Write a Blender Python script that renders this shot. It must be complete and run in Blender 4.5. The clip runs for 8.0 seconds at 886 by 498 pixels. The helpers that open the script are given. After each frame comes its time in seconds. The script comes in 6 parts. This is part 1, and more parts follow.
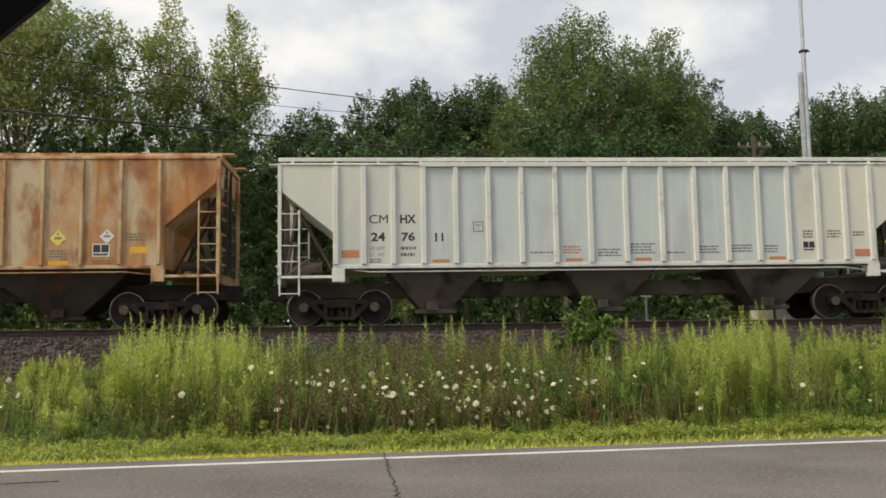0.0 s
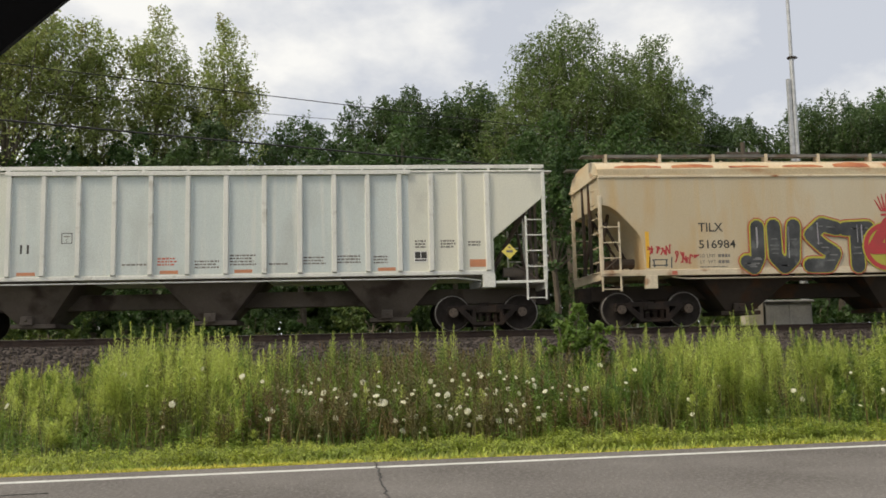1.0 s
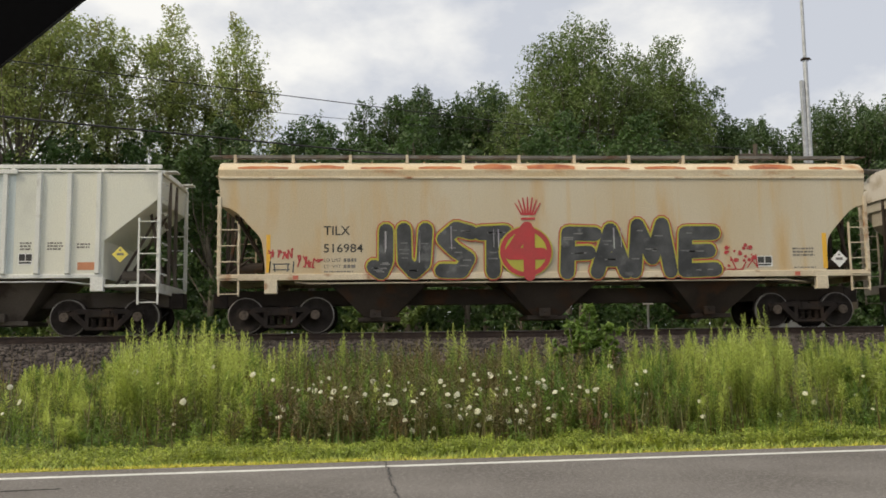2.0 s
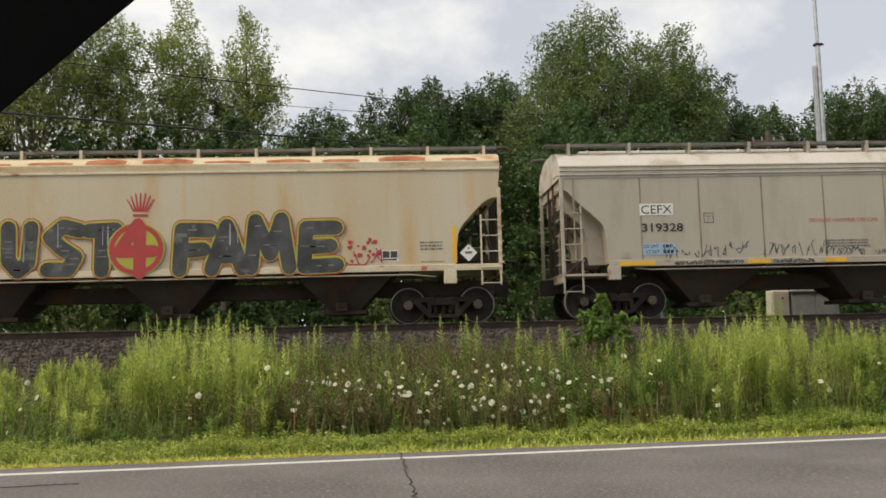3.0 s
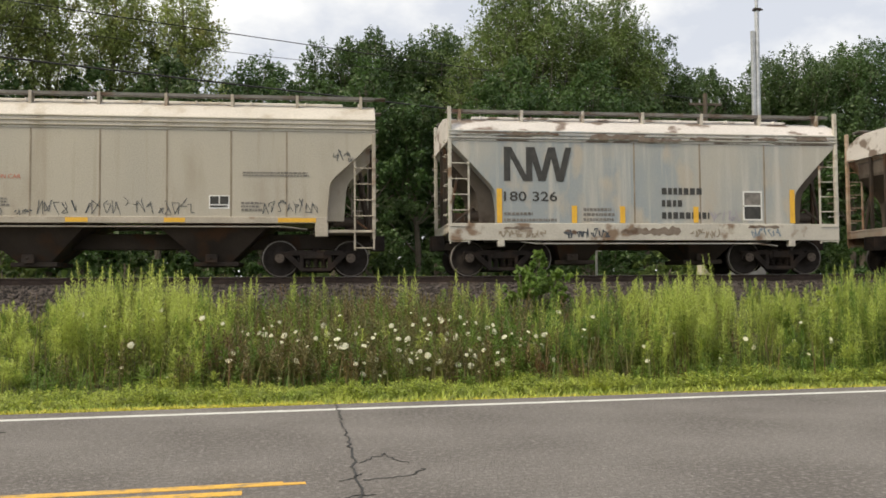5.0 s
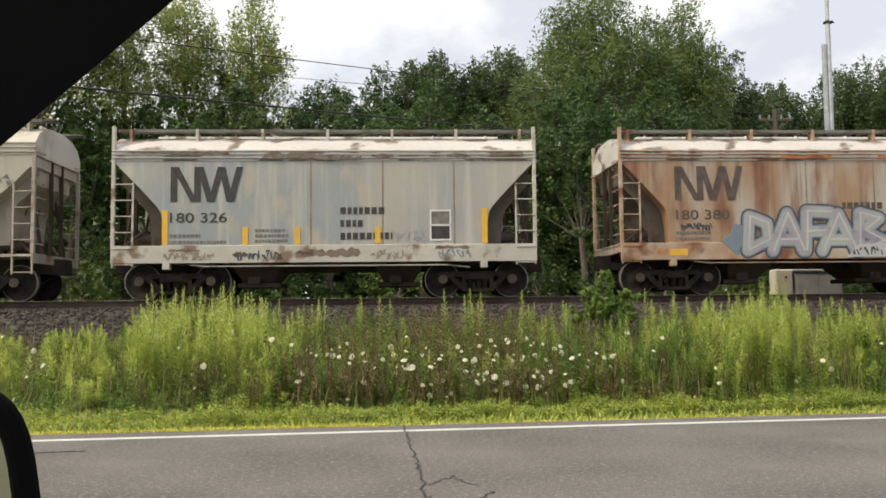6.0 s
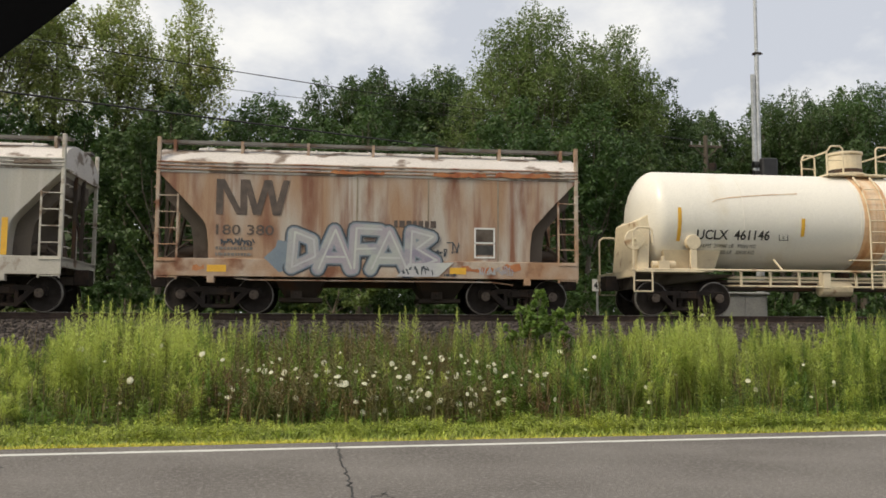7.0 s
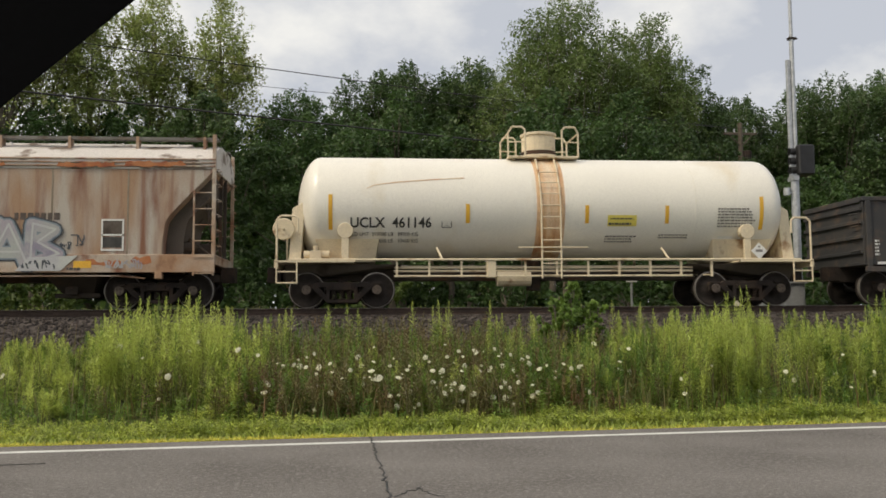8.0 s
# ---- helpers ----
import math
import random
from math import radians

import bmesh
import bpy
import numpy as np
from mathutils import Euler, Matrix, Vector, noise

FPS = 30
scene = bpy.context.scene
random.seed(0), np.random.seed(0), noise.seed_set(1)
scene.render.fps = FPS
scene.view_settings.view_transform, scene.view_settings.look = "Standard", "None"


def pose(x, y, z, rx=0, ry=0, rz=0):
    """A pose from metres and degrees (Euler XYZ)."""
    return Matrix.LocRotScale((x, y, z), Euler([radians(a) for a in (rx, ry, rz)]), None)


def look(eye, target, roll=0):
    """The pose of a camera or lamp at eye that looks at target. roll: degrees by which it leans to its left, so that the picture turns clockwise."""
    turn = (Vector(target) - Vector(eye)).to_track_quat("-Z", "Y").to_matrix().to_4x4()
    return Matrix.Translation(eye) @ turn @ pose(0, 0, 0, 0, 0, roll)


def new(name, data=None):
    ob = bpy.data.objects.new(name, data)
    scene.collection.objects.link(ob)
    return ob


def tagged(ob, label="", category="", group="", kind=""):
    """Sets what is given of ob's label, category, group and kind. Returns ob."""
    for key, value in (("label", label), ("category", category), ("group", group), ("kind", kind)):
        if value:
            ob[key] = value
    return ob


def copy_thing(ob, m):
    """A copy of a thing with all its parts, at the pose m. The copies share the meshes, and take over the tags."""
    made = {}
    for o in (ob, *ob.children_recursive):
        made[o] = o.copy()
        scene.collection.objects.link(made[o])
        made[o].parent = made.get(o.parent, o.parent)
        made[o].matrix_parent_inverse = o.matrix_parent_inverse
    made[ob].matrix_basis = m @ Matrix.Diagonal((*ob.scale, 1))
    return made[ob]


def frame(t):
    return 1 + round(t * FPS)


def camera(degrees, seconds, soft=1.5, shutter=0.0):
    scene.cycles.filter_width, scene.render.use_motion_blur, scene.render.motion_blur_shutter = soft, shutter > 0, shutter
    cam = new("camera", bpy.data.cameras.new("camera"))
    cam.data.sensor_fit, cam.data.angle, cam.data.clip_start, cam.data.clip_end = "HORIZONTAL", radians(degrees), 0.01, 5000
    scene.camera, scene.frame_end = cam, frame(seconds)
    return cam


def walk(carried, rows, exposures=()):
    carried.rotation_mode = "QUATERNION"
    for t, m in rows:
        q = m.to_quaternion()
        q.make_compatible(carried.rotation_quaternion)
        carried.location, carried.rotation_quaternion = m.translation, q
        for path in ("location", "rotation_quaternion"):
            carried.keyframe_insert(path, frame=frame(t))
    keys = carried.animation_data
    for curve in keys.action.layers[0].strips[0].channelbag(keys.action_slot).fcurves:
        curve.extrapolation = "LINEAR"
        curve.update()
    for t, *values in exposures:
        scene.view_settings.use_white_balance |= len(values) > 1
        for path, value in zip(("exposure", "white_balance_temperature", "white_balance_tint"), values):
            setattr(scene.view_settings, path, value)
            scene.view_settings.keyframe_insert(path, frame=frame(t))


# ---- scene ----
def view(x, y, z, yaw, pitch, lean):
    """A camera at x, y, z that looks along the yaw and pitch; lean turns the picture anticlockwise."""
    return pose(x, y, z, 90 + pitch, 0, yaw) @ pose(0, 0, 0, 0, 0, -lean)


cam = camera(54.1, 8.0, soft=1.7)
walk(cam, [
    (0, view(0.000, 0.000, 1.300, -4.20, 5.80, 0.70)),
    (0.5, view(0.002, 0.002, 1.308, -4.82, 5.97, 1.02)),
    (1, view(0.002, 0.004, 1.314, -4.80, 6.24, 1.05)),
    (1.5, view(-0.001, 0.002, 1.306, -4.51, 6.28, 0.52)),
    (3, view(-0.016, 0.003, 1.321, -3.33, 5.67, 1.19)),
    (3.5, view(-0.030, 0.001, 1.305, -4.81, 4.68, 0.19)),
    (4, view(-0.022, -0.001, 1.324, -7.00, 3.67, 0.31)),
    (4.2, view(-0.012, 0.000, 1.323, -7.76, 3.15, 0.40)),
    (5.3, view(-0.025, -0.002, 1.317, -6.63, 2.60, -0.07)),
    (5.5, view(-0.037, -0.004, 1.326, -5.30, 2.67, -0.27)),
    (6, view(-0.045, -0.004, 1.324, -3.10, 3.98, 0.39)),
    (6.5, view(-0.023, -0.005, 1.342, -6.12, 5.13, 0.84)),
    (7, view(-0.042, -0.002, 1.311, -7.30, 5.14, -0.42)),
    (7.5, view(-0.042, -0.003, 1.310, -6.25, 5.06, -0.94)),
    (8, view(-0.031, -0.005, 1.329, -5.14, 4.64, 0.22)),
], exposures=[(0.0, 0.0), (4.0, 0.0), (5.3, 0.30), (6.0, 0.33), (6.5, 0.14), (7.0, 0.02), (7.5, 0.05), (8.0, -0.13)])

# ---- light: a bright hazy sky and a soft sun from the left behind the camera ----
SUN_ELEVATION, SUN_AZIMUTH = 50.0, -116.0      # azimuth: degrees clockwise from +y
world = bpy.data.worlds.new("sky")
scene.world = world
world.use_nodes = True
wn, wl = world.node_tree.nodes, world.node_tree.links
wn.clear()
w_out = wn.new("ShaderNodeOutputWorld")
w_sky = wn.new("ShaderNodeTexSky")
w_sky.sky_type, w_sky.sun_disc = "NISHITA", False
w_sky.sun_elevation, w_sky.sun_rotation = radians(SUN_ELEVATION), radians(SUN_AZIMUTH)
w_sky.air_density, w_sky.dust_density = 1.0, 3.0
w_bg = wn.new("ShaderNodeBackground")
w_bg.inputs["Strength"].default_value = 0.10
wl.new(w_sky.outputs[0], w_bg.inputs["Color"])
w_co = wn.new("ShaderNodeTexCoord")
w_map = wn.new("ShaderNodeMapping")
w_map.inputs["Scale"].default_value = (1.0, 1.0, 1.7)
w_map.inputs["Location"].default_value = (0.35, 0.1, 0.0)
wl.new(w_co.outputs["Generated"], w_map.inputs["Vector"])
w_noise = wn.new("ShaderNodeTexNoise")
w_noise.inputs["Scale"].default_value, w_noise.inputs["Detail"].default_value = 5.4, 9.0
w_noise.inputs["Roughness"].default_value = 0.55
wl.new(w_map.outputs[0], w_noise.inputs["Vector"])
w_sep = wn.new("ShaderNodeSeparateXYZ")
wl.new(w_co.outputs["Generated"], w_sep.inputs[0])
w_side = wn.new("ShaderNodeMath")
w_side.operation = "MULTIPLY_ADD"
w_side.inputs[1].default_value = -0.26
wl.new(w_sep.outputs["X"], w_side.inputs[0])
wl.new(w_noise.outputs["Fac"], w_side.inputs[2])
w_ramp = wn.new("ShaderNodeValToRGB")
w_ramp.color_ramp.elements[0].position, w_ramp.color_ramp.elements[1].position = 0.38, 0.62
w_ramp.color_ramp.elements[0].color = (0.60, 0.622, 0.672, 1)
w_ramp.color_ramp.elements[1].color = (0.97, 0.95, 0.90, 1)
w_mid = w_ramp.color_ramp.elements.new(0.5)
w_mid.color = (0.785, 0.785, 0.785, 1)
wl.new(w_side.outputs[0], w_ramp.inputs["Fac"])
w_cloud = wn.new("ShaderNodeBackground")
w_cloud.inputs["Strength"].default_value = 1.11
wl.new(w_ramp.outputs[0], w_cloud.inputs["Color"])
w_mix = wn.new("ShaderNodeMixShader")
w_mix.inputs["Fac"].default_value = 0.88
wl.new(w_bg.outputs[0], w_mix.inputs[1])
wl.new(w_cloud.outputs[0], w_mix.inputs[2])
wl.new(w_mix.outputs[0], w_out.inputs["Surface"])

sun_data = bpy.data.lights.new("sun", "SUN")
sun_data.energy, sun_data.angle, sun_data.color = 2.4, radians(14), (1.0, 0.86, 0.64)
sun = new("sun", sun_data)
el, az = radians(SUN_ELEVATION), radians(SUN_AZIMUTH)
sun.matrix_world = look((math.sin(az) * math.cos(el) * 60, math.cos(az) * math.cos(el) * 60, math.sin(el) * 60), (0, 0, 0))


# ---- materials ----
def mat(name, c1, c2, scale=3.0, rough=0.6, metal=0.0, grain=60.0, bump=0.15, stretch=(1, 1, 1), c3=None, lo=0.35, hi=0.65,
        wear_scale=1.0, wear_lo=0.52, wear_hi=0.66, island=0.0, through_light=0.0, speckle=0.15, streak=None, streak_lo=0.52, streak_hi=0.66):
    """Two colours mixed by a large noise, a third (rust, dirt) by a second one, a fine grain in brightness and relief."""
    m = bpy.data.materials.new(name)
    m.use_nodes = True
    n, l = m.node_tree.nodes, m.node_tree.links
    b = n["Principled BSDF"]
    co = n.new("ShaderNodeTexCoord")
    mp = n.new("ShaderNodeMapping")
    mp.inputs["Scale"].default_value = stretch
    l.new(co.outputs["Object"], mp.inputs["Vector"])

    def noise_fac(s, detail, p0, p1, src):
        t = n.new("ShaderNodeTexNoise")
        t.inputs["Scale"].default_value, t.inputs["Detail"].default_value = s, detail
        l.new(src, t.inputs["Vector"])
        r = n.new("ShaderNodeMapRange")
        r.inputs["From Min"].default_value, r.inputs["From Max"].default_value = p0, p1
        l.new(t.outputs["Fac"], r.inputs["Value"])
        return t.outputs["Fac"], r.outputs["Result"]

    def mix(fac, a, c, mode="MIX"):
        x = n.new("ShaderNodeMix")
        x.data_type, x.blend_type = "RGBA", mode
        if isinstance(fac, float):
            x.inputs[0].default_value = fac
        else:
            l.new(fac, x.inputs[0])
        for i, v in ((6, a), (7, c)):
            if isinstance(v, tuple):
                x.inputs[i].default_value = (*v, 1)
            else:
                l.new(v, x.inputs[i])
        return x.outputs[2]

    _, f1 = noise_fac(scale, 5, lo, hi, mp.outputs[0])
    col = mix(f1, c1, c2)
    if c3:
        _, f3 = noise_fac(wear_scale, 8, wear_lo, wear_hi, mp.outputs[0])
        col = mix(f3, col, c3)
    if streak:
        ms_ = n.new("ShaderNodeMapping")
        ms_.inputs["Scale"].default_value = (2.6, 2.6, 0.16)
        l.new(co.outputs["Object"], ms_.inputs["Vector"])
        _, fs = noise_fac(1.5, 6, streak_lo, streak_hi, ms_.outputs[0])
        col = mix(fs, col, streak)
    raw, fg = noise_fac(grain, 3, 0.3, 0.7, co.outputs["Object"])
    shade = n.new("ShaderNodeMapRange")
    shade.inputs["To Min"].default_value, shade.inputs["To Max"].default_value = 1 - speckle * 1.2, 1 + speckle * 0.8
    l.new(fg, shade.inputs["Value"])
    val = shade.outputs["Result"]
    if island:
        geo = n.new("ShaderNodeNewGeometry")
        ir = n.new("ShaderNodeMapRange")
        ir.inputs["To Min"].default_value, ir.inputs["To Max"].default_value = 1 - island, 1 + island
        l.new(geo.outputs["Random Per Island"], ir.inputs["Value"])
        mu = n.new("ShaderNodeMath")
        mu.operation = "MULTIPLY"
        l.new(val, mu.inputs[0]), l.new(ir.outputs["Result"], mu.inputs[1])
        val = mu.outputs[0]
    col = mix(1.0, col, val, "MULTIPLY")
    l.new(col, b.inputs["Base Color"])
    b.inputs["Roughness"].default_value, b.inputs["Metallic"].default_value = rough, metal
    if bump:
        bp = n.new("ShaderNodeBump")
        bp.inputs["Strength"].default_value, bp.inputs["Distance"].default_value = bump, 0.02
        l.new(raw, bp.inputs["Height"])
        l.new(bp.outputs[0], b.inputs["Normal"])
    if through_light:
        tr = n.new("ShaderNodeBsdfTranslucent")
        l.new(col, tr.inputs["Color"])
        ms = n.new("ShaderNodeMixShader")
        ms.inputs[0].default_value = through_light
        l.new(b.outputs[0], ms.inputs[1]), l.new(tr.outputs[0], ms.inputs[2])
        l.new(ms.outputs[0], n["Material Output"].inputs["Surface"])
    return m


ASPHALT = mat("asphalt", (0.118, 0.106, 0.097), (0.180, 0.166, 0.154), 0.7, 0.85, 0, 55, 0.9, c3=(0.255, 0.24, 0.225), wear_scale=22, wear_lo=0.5, wear_hi=0.72, speckle=0.36)
TAR = mat("tar", (0.02, 0.02, 0.02), (0.035, 0.034, 0.033), 4, 0.6)
LINE_WHITE = mat("line_white", (0.66, 0.66, 0.63), (0.55, 0.55, 0.52), 3, 0.7, c3=(0.25, 0.25, 0.24), wear_scale=9, wear_lo=0.6, wear_hi=0.75)
LINE_YELLOW = mat("line_yellow", (0.72, 0.42, 0.06), (0.62, 0.36, 0.07), 3, 0.7, c3=(0.2, 0.17, 0.12), wear_scale=7, wear_lo=0.56, wear_hi=0.72)
SOIL = mat("soil", (0.06, 0.075, 0.022), (0.09, 0.085, 0.038), 0.8, 0.95, 0, 25, 0.6, c3=(0.10, 0.075, 0.05), wear_scale=1.5)
BALLAST = mat("ballast", (0.036, 0.030, 0.027), (0.092, 0.076, 0.069), 6, 0.95, 0, 18, 0.8, island=0.45)
TIE = mat("tie_wood", (0.055, 0.045, 0.038), (0.10, 0.085, 0.07), 4, 0.9, 0, 40, 0.4, (1, 6, 6))
RAIL = mat("rail_steel", (0.045, 0.03, 0.024), (0.075, 0.05, 0.038), 5, 0.7, 0.4, 50)
RAIL_TOP = mat("rail_head", (0.35, 0.34, 0.33), (0.45, 0.44, 0.42), 5, 0.3, 1.0, 50, 0.05)
STEEL_DARK = mat("dark_steel", (0.026, 0.021, 0.019), (0.045, 0.036, 0.031), 3, 0.85, 0.1, 40, 0.3, c3=(0.06, 0.04, 0.03), wear_scale=2.2)
STEEL_DARK.node_tree.nodes["Principled BSDF"].inputs["Specular IOR Level"].default_value = 0.2
WHEEL = mat("wheel_steel", (0.026, 0.022, 0.02), (0.044, 0.036, 0.032), 5, 0.85, 0.1, 40, 0.2)
WHEEL.node_tree.nodes["Principled BSDF"].inputs["Specular IOR Level"].default_value = 0.2
TREAD = mat("wheel_tread", (0.22, 0.20, 0.185), (0.30, 0.275, 0.25), 5, 0.5, 0.6, 40, 0.05)
WALKWAY = mat("walkway_grating", (0.15, 0.145, 0.135), (0.22, 0.21, 0.195), 2, 0.7, 0.3, 60, 0.2, c3=(0.12, 0.075, 0.05), wear_scale=1.6)
CONCRETE = mat("concrete", (0.52, 0.48, 0.40), (0.62, 0.58, 0.50), 3, 0.9, 0, 40, 0.3)
GALV = mat("galvanised_steel", (0.40, 0.42, 0.44), (0.52, 0.54, 0.56), 6, 0.5, 0.5, 30, 0.1)
CABINET = mat("cabinet_grey", (0.33, 0.34, 0.35), (0.42, 0.43, 0.43), 2, 0.55, 0.2, 30, 0.1)
BLACK = mat("black_paint", (0.012, 0.012, 0.013), (0.02, 0.02, 0.021), 4, 0.5)
PLASTIC_BLACK = mat("black_plastic", (0.003, 0.003, 0.0035), (0.005, 0.005, 0.0055), 4, 0.9, 0, 300, 0.0)
PLASTIC_BLACK.node_tree.nodes["Principled BSDF"].inputs["Specular IOR Level"].default_value = 0.08
WIRE = mat("wire_black", (0.02, 0.02, 0.02), (0.03, 0.03, 0.03), 4, 0.7)
BARK = mat("bark", (0.12, 0.10, 0.08), (0.20, 0.17, 0.135), 4, 0.95, 0, 25, 0.7, (1, 1, 0.3))
POLE_WOOD = mat("pole_wood", (0.08, 0.065, 0.05), (0.13, 0.105, 0.08), 3, 0.9, 0, 30, 0.5, (1, 1, 0.15))


def leaf(name, c1, c2, scale=0.5, island=0.35, tl=0.3, c3=None, rough=0.5):
    return mat(name, c1, c2, scale, rough, 0, 9, 0.0, island=island, through_light=tl, c3=c3, wear_scale=scale * 1.7)


LEAF_POPLAR = leaf("poplar_leaves", (0.28, 0.35, 0.10), (0.37, 0.43, 0.14), 0.6, 0.32, 0.45, c3=(0.30, 0.29, 0.09))
LEAF_DARK = leaf("dark_leaves", (0.050, 0.095, 0.028), (0.085, 0.14, 0.038), 0.5, 0.25, 0.35)
LEAF_MID = leaf("mid_leaves", (0.115, 0.175, 0.045), (0.17, 0.235, 0.062), 0.5, 0.28, 0.35)
LEAF_LOCUST = leaf("locust_leaves", (0.050, 0.105, 0.026), (0.085, 0.15, 0.038), 0.4, 0.25, 0.35)
WEED_GREEN = leaf("goldenrod_green", (0.35, 0.425, 0.095), (0.52, 0.59, 0.15), 0.45, 0.38, 0.4)
WEED_DEEP = leaf("deep_green_weed", (0.11, 0.20, 0.036), (0.21, 0.30, 0.052), 0.45, 0.38, 0.4)
GRASS_DRY = leaf("dry_grass", (0.20, 0.155, 0.065), (0.15, 0.17, 0.05), 0.6, 0.4, 0.25, c3=(0.155, 0.085, 0.038))
GRASS_SHORT = leaf("verge_grass", (0.26, 0.34, 0.055), (0.42, 0.47, 0.08), 1.6, 0.50, 0.35, c3=(0.34, 0.40, 0.08))
GRASS_YELLOW = leaf("yellow_grass", (0.52, 0.52, 0.06), (0.62, 0.56, 0.08), 1.5, 0.3, 0.3)
FLOWER_WHITE = leaf("flower_white", (0.82, 0.81, 0.66), (0.74, 0.73, 0.55), 5, 0.15, 0.2)


# ---- building tools ----
class Mesh:
    """Collects simple solids and gives one mesh."""

    def __init__(self):
        self.v, self.f = [], []

    def add(self, vs, fs):
        k = len(self.v)
        self.v += [tuple(p) for p in vs]
        self.f += [tuple(i + k for i in q) for q in fs]
        return self

    def box(self, x0, x1, y0, y1, z0, z1):
        return self.add([(x0, y0, z0), (x1, y0, z0), (x1, y1, z0), (x0, y1, z0), (x0, y0, z1), (x1, y0, z1), (x1, y1, z1), (x0, y1, z1)],
                        [(0, 3, 2, 1), (4, 5, 6, 7), (0, 1, 5, 4), (1, 2, 6, 5), (2, 3, 7, 6), (3, 0, 4, 7)])

    def prism(self, outline, y0, y1):
        """An outline in x, z (anticlockwise seen from -y), pushed from y0 to y1."""
        n = len(outline)
        return self.add([(x, y0, z) for x, z in outline] + [(x, y1, z) for x, z in outline],
                        [tuple(range(n)), tuple(range(2 * n - 1, n - 1, -1))] + [((i + 1) % n, i, n + i, n + (i + 1) % n) for i in range(n)])

    def extrude_x(self, outline, x0, x1):
        """An outline in y, z, pushed from x0 to x1."""
        n = len(outline)
        return self.add([(x0, y, z) for y, z in outline] + [(x1, y, z) for y, z in outline],
                        [tuple(range(n - 1, -1, -1)), tuple(range(n, 2 * n))] + [(i, (i + 1) % n, n + (i + 1) % n, n + i) for i in range(n)])

    def hull(self, lower, upper):
        """Two rings of equal length joined to a closed solid."""
        n = len(lower)
        return self.add(list(lower) + list(upper), [tuple(range(n - 1, -1, -1)), tuple(range(n, 2 * n))] +
                        [(i, (i + 1) % n, n + (i + 1) % n, n + i) for i in range(n)])

    def rod(self, p, q, r, seg=6, r2=None):
        p, q = Vector(p), Vector(q)
        d = (q - p).normalized()
        a = d.orthogonal().normalized()
        b = d.cross(a)
        r2 = r if r2 is None else r2
        ring = [(a * math.cos(2 * math.pi * i / seg) + b * math.sin(2 * math.pi * i / seg)) for i in range(seg)]
        return self.hull([p + u * r for u in ring], [q + u * r2 for u in ring])

    def tube(self, pts, r, seg=6):
        for p, q in zip(pts[:-1], pts[1:]):
            self.rod(p, q, r, seg)
        return self

    def lathe_y(self, cx, cz, profile, seg=28):
        """A profile of (radius, y) turned about the line x = cx, z = cz."""
        vs = [(cx + r * math.cos(2 * math.pi * i / seg), y, cz + r * math.sin(2 * math.pi * i / seg)) for r, y in profile for i in range(seg)]
        fs = [(j * seg + i, j * seg + (i + 1) % seg, (j + 1) * seg + (i + 1) % seg, (j + 1) * seg + i) for j in range(len(profile) - 1) for i in range(seg)]
        fs += [tuple(range(seg - 1, -1, -1)), tuple(range((len(profile) - 1) * seg, len(profile) * seg))]
        return self.add(vs, fs)

    def sweep(self, pts, r, seg=6):
        """One continuous round tube along a line."""
        vs, fs, n = [], [], len(pts)
        for i, p in enumerate(pts):
            d = (Vector(pts[min(i + 1, n - 1)]) - Vector(pts[max(i - 1, 0)])).normalized()
            a = d.cross(Vector((0.02, 0.01, 1))).normalized()
            b = d.cross(a)
            vs += [Vector(p) + (a * math.cos(2 * math.pi * k / seg) + b * math.sin(2 * math.pi * k / seg)) * r for k in range(seg)]
        for i in range(n - 1):
            fs += [(i * seg + k, i * seg + (k + 1) % seg, (i + 1) * seg + (k + 1) % seg, (i + 1) * seg + k) for k in range(seg)]
        return self.add(vs, fs + [tuple(range(seg)), tuple(range((n - 1) * seg, n * seg))])

    def data(self, name, material, bevel=0.0, smooth=False):
        me = bpy.data.meshes.new(name)
        me.from_pydata(self.v, [], self.f)
        bm = bmesh.new()
        bm.from_mesh(me)
        bmesh.ops.recalc_face_normals(bm, faces=bm.faces)
        if bevel:
            edges = [e for e in bm.edges if len(e.link_faces) == 2 and e.calc_face_angle(0) > 0.6]
            bmesh.ops.bevel(bm, geom=edges, offset=bevel, segments=1, affect="EDGES", clamp_overlap=True)
        if smooth:
            for f in bm.faces:
                f.smooth = len(f.verts) == 4
        bm.to_mesh(me)
        bm.free()
        me.materials.append(material)
        return me


def part(name, mesh, material, parent=None, label="", bevel=0.0, smooth=False):
    """One mesh object, under its thing or under a part."""
    ob = new(name, mesh.data(name, material, bevel, smooth) if isinstance(mesh, Mesh) else mesh)
    if parent:
        ob.parent = parent
    if label:
        tagged(ob, label)
    return ob


def bulk(name, verts, quads, material):
    """A big mesh of four-cornered faces straight from arrays."""
    me = bpy.data.meshes.new(name)
    nv, nq = len(verts), len(quads)
    me.vertices.add(nv)
    me.vertices.foreach_set("co", np.asarray(verts, dtype=np.float32).ravel())
    me.loops.add(nq * 4)
    me.loops.foreach_set("vertex_index", np.asarray(quads, dtype=np.int32).ravel())
    me.polygons.add(nq)
    me.polygons.foreach_set("loop_start", np.arange(0, nq * 4, 4, dtype=np.int32))
    me.update(calc_edges=True)
    me.materials.append(material)
    return me


def thing(name, label, category, group="", kind=""):
    return tagged(new(name), label, category, group, kind)


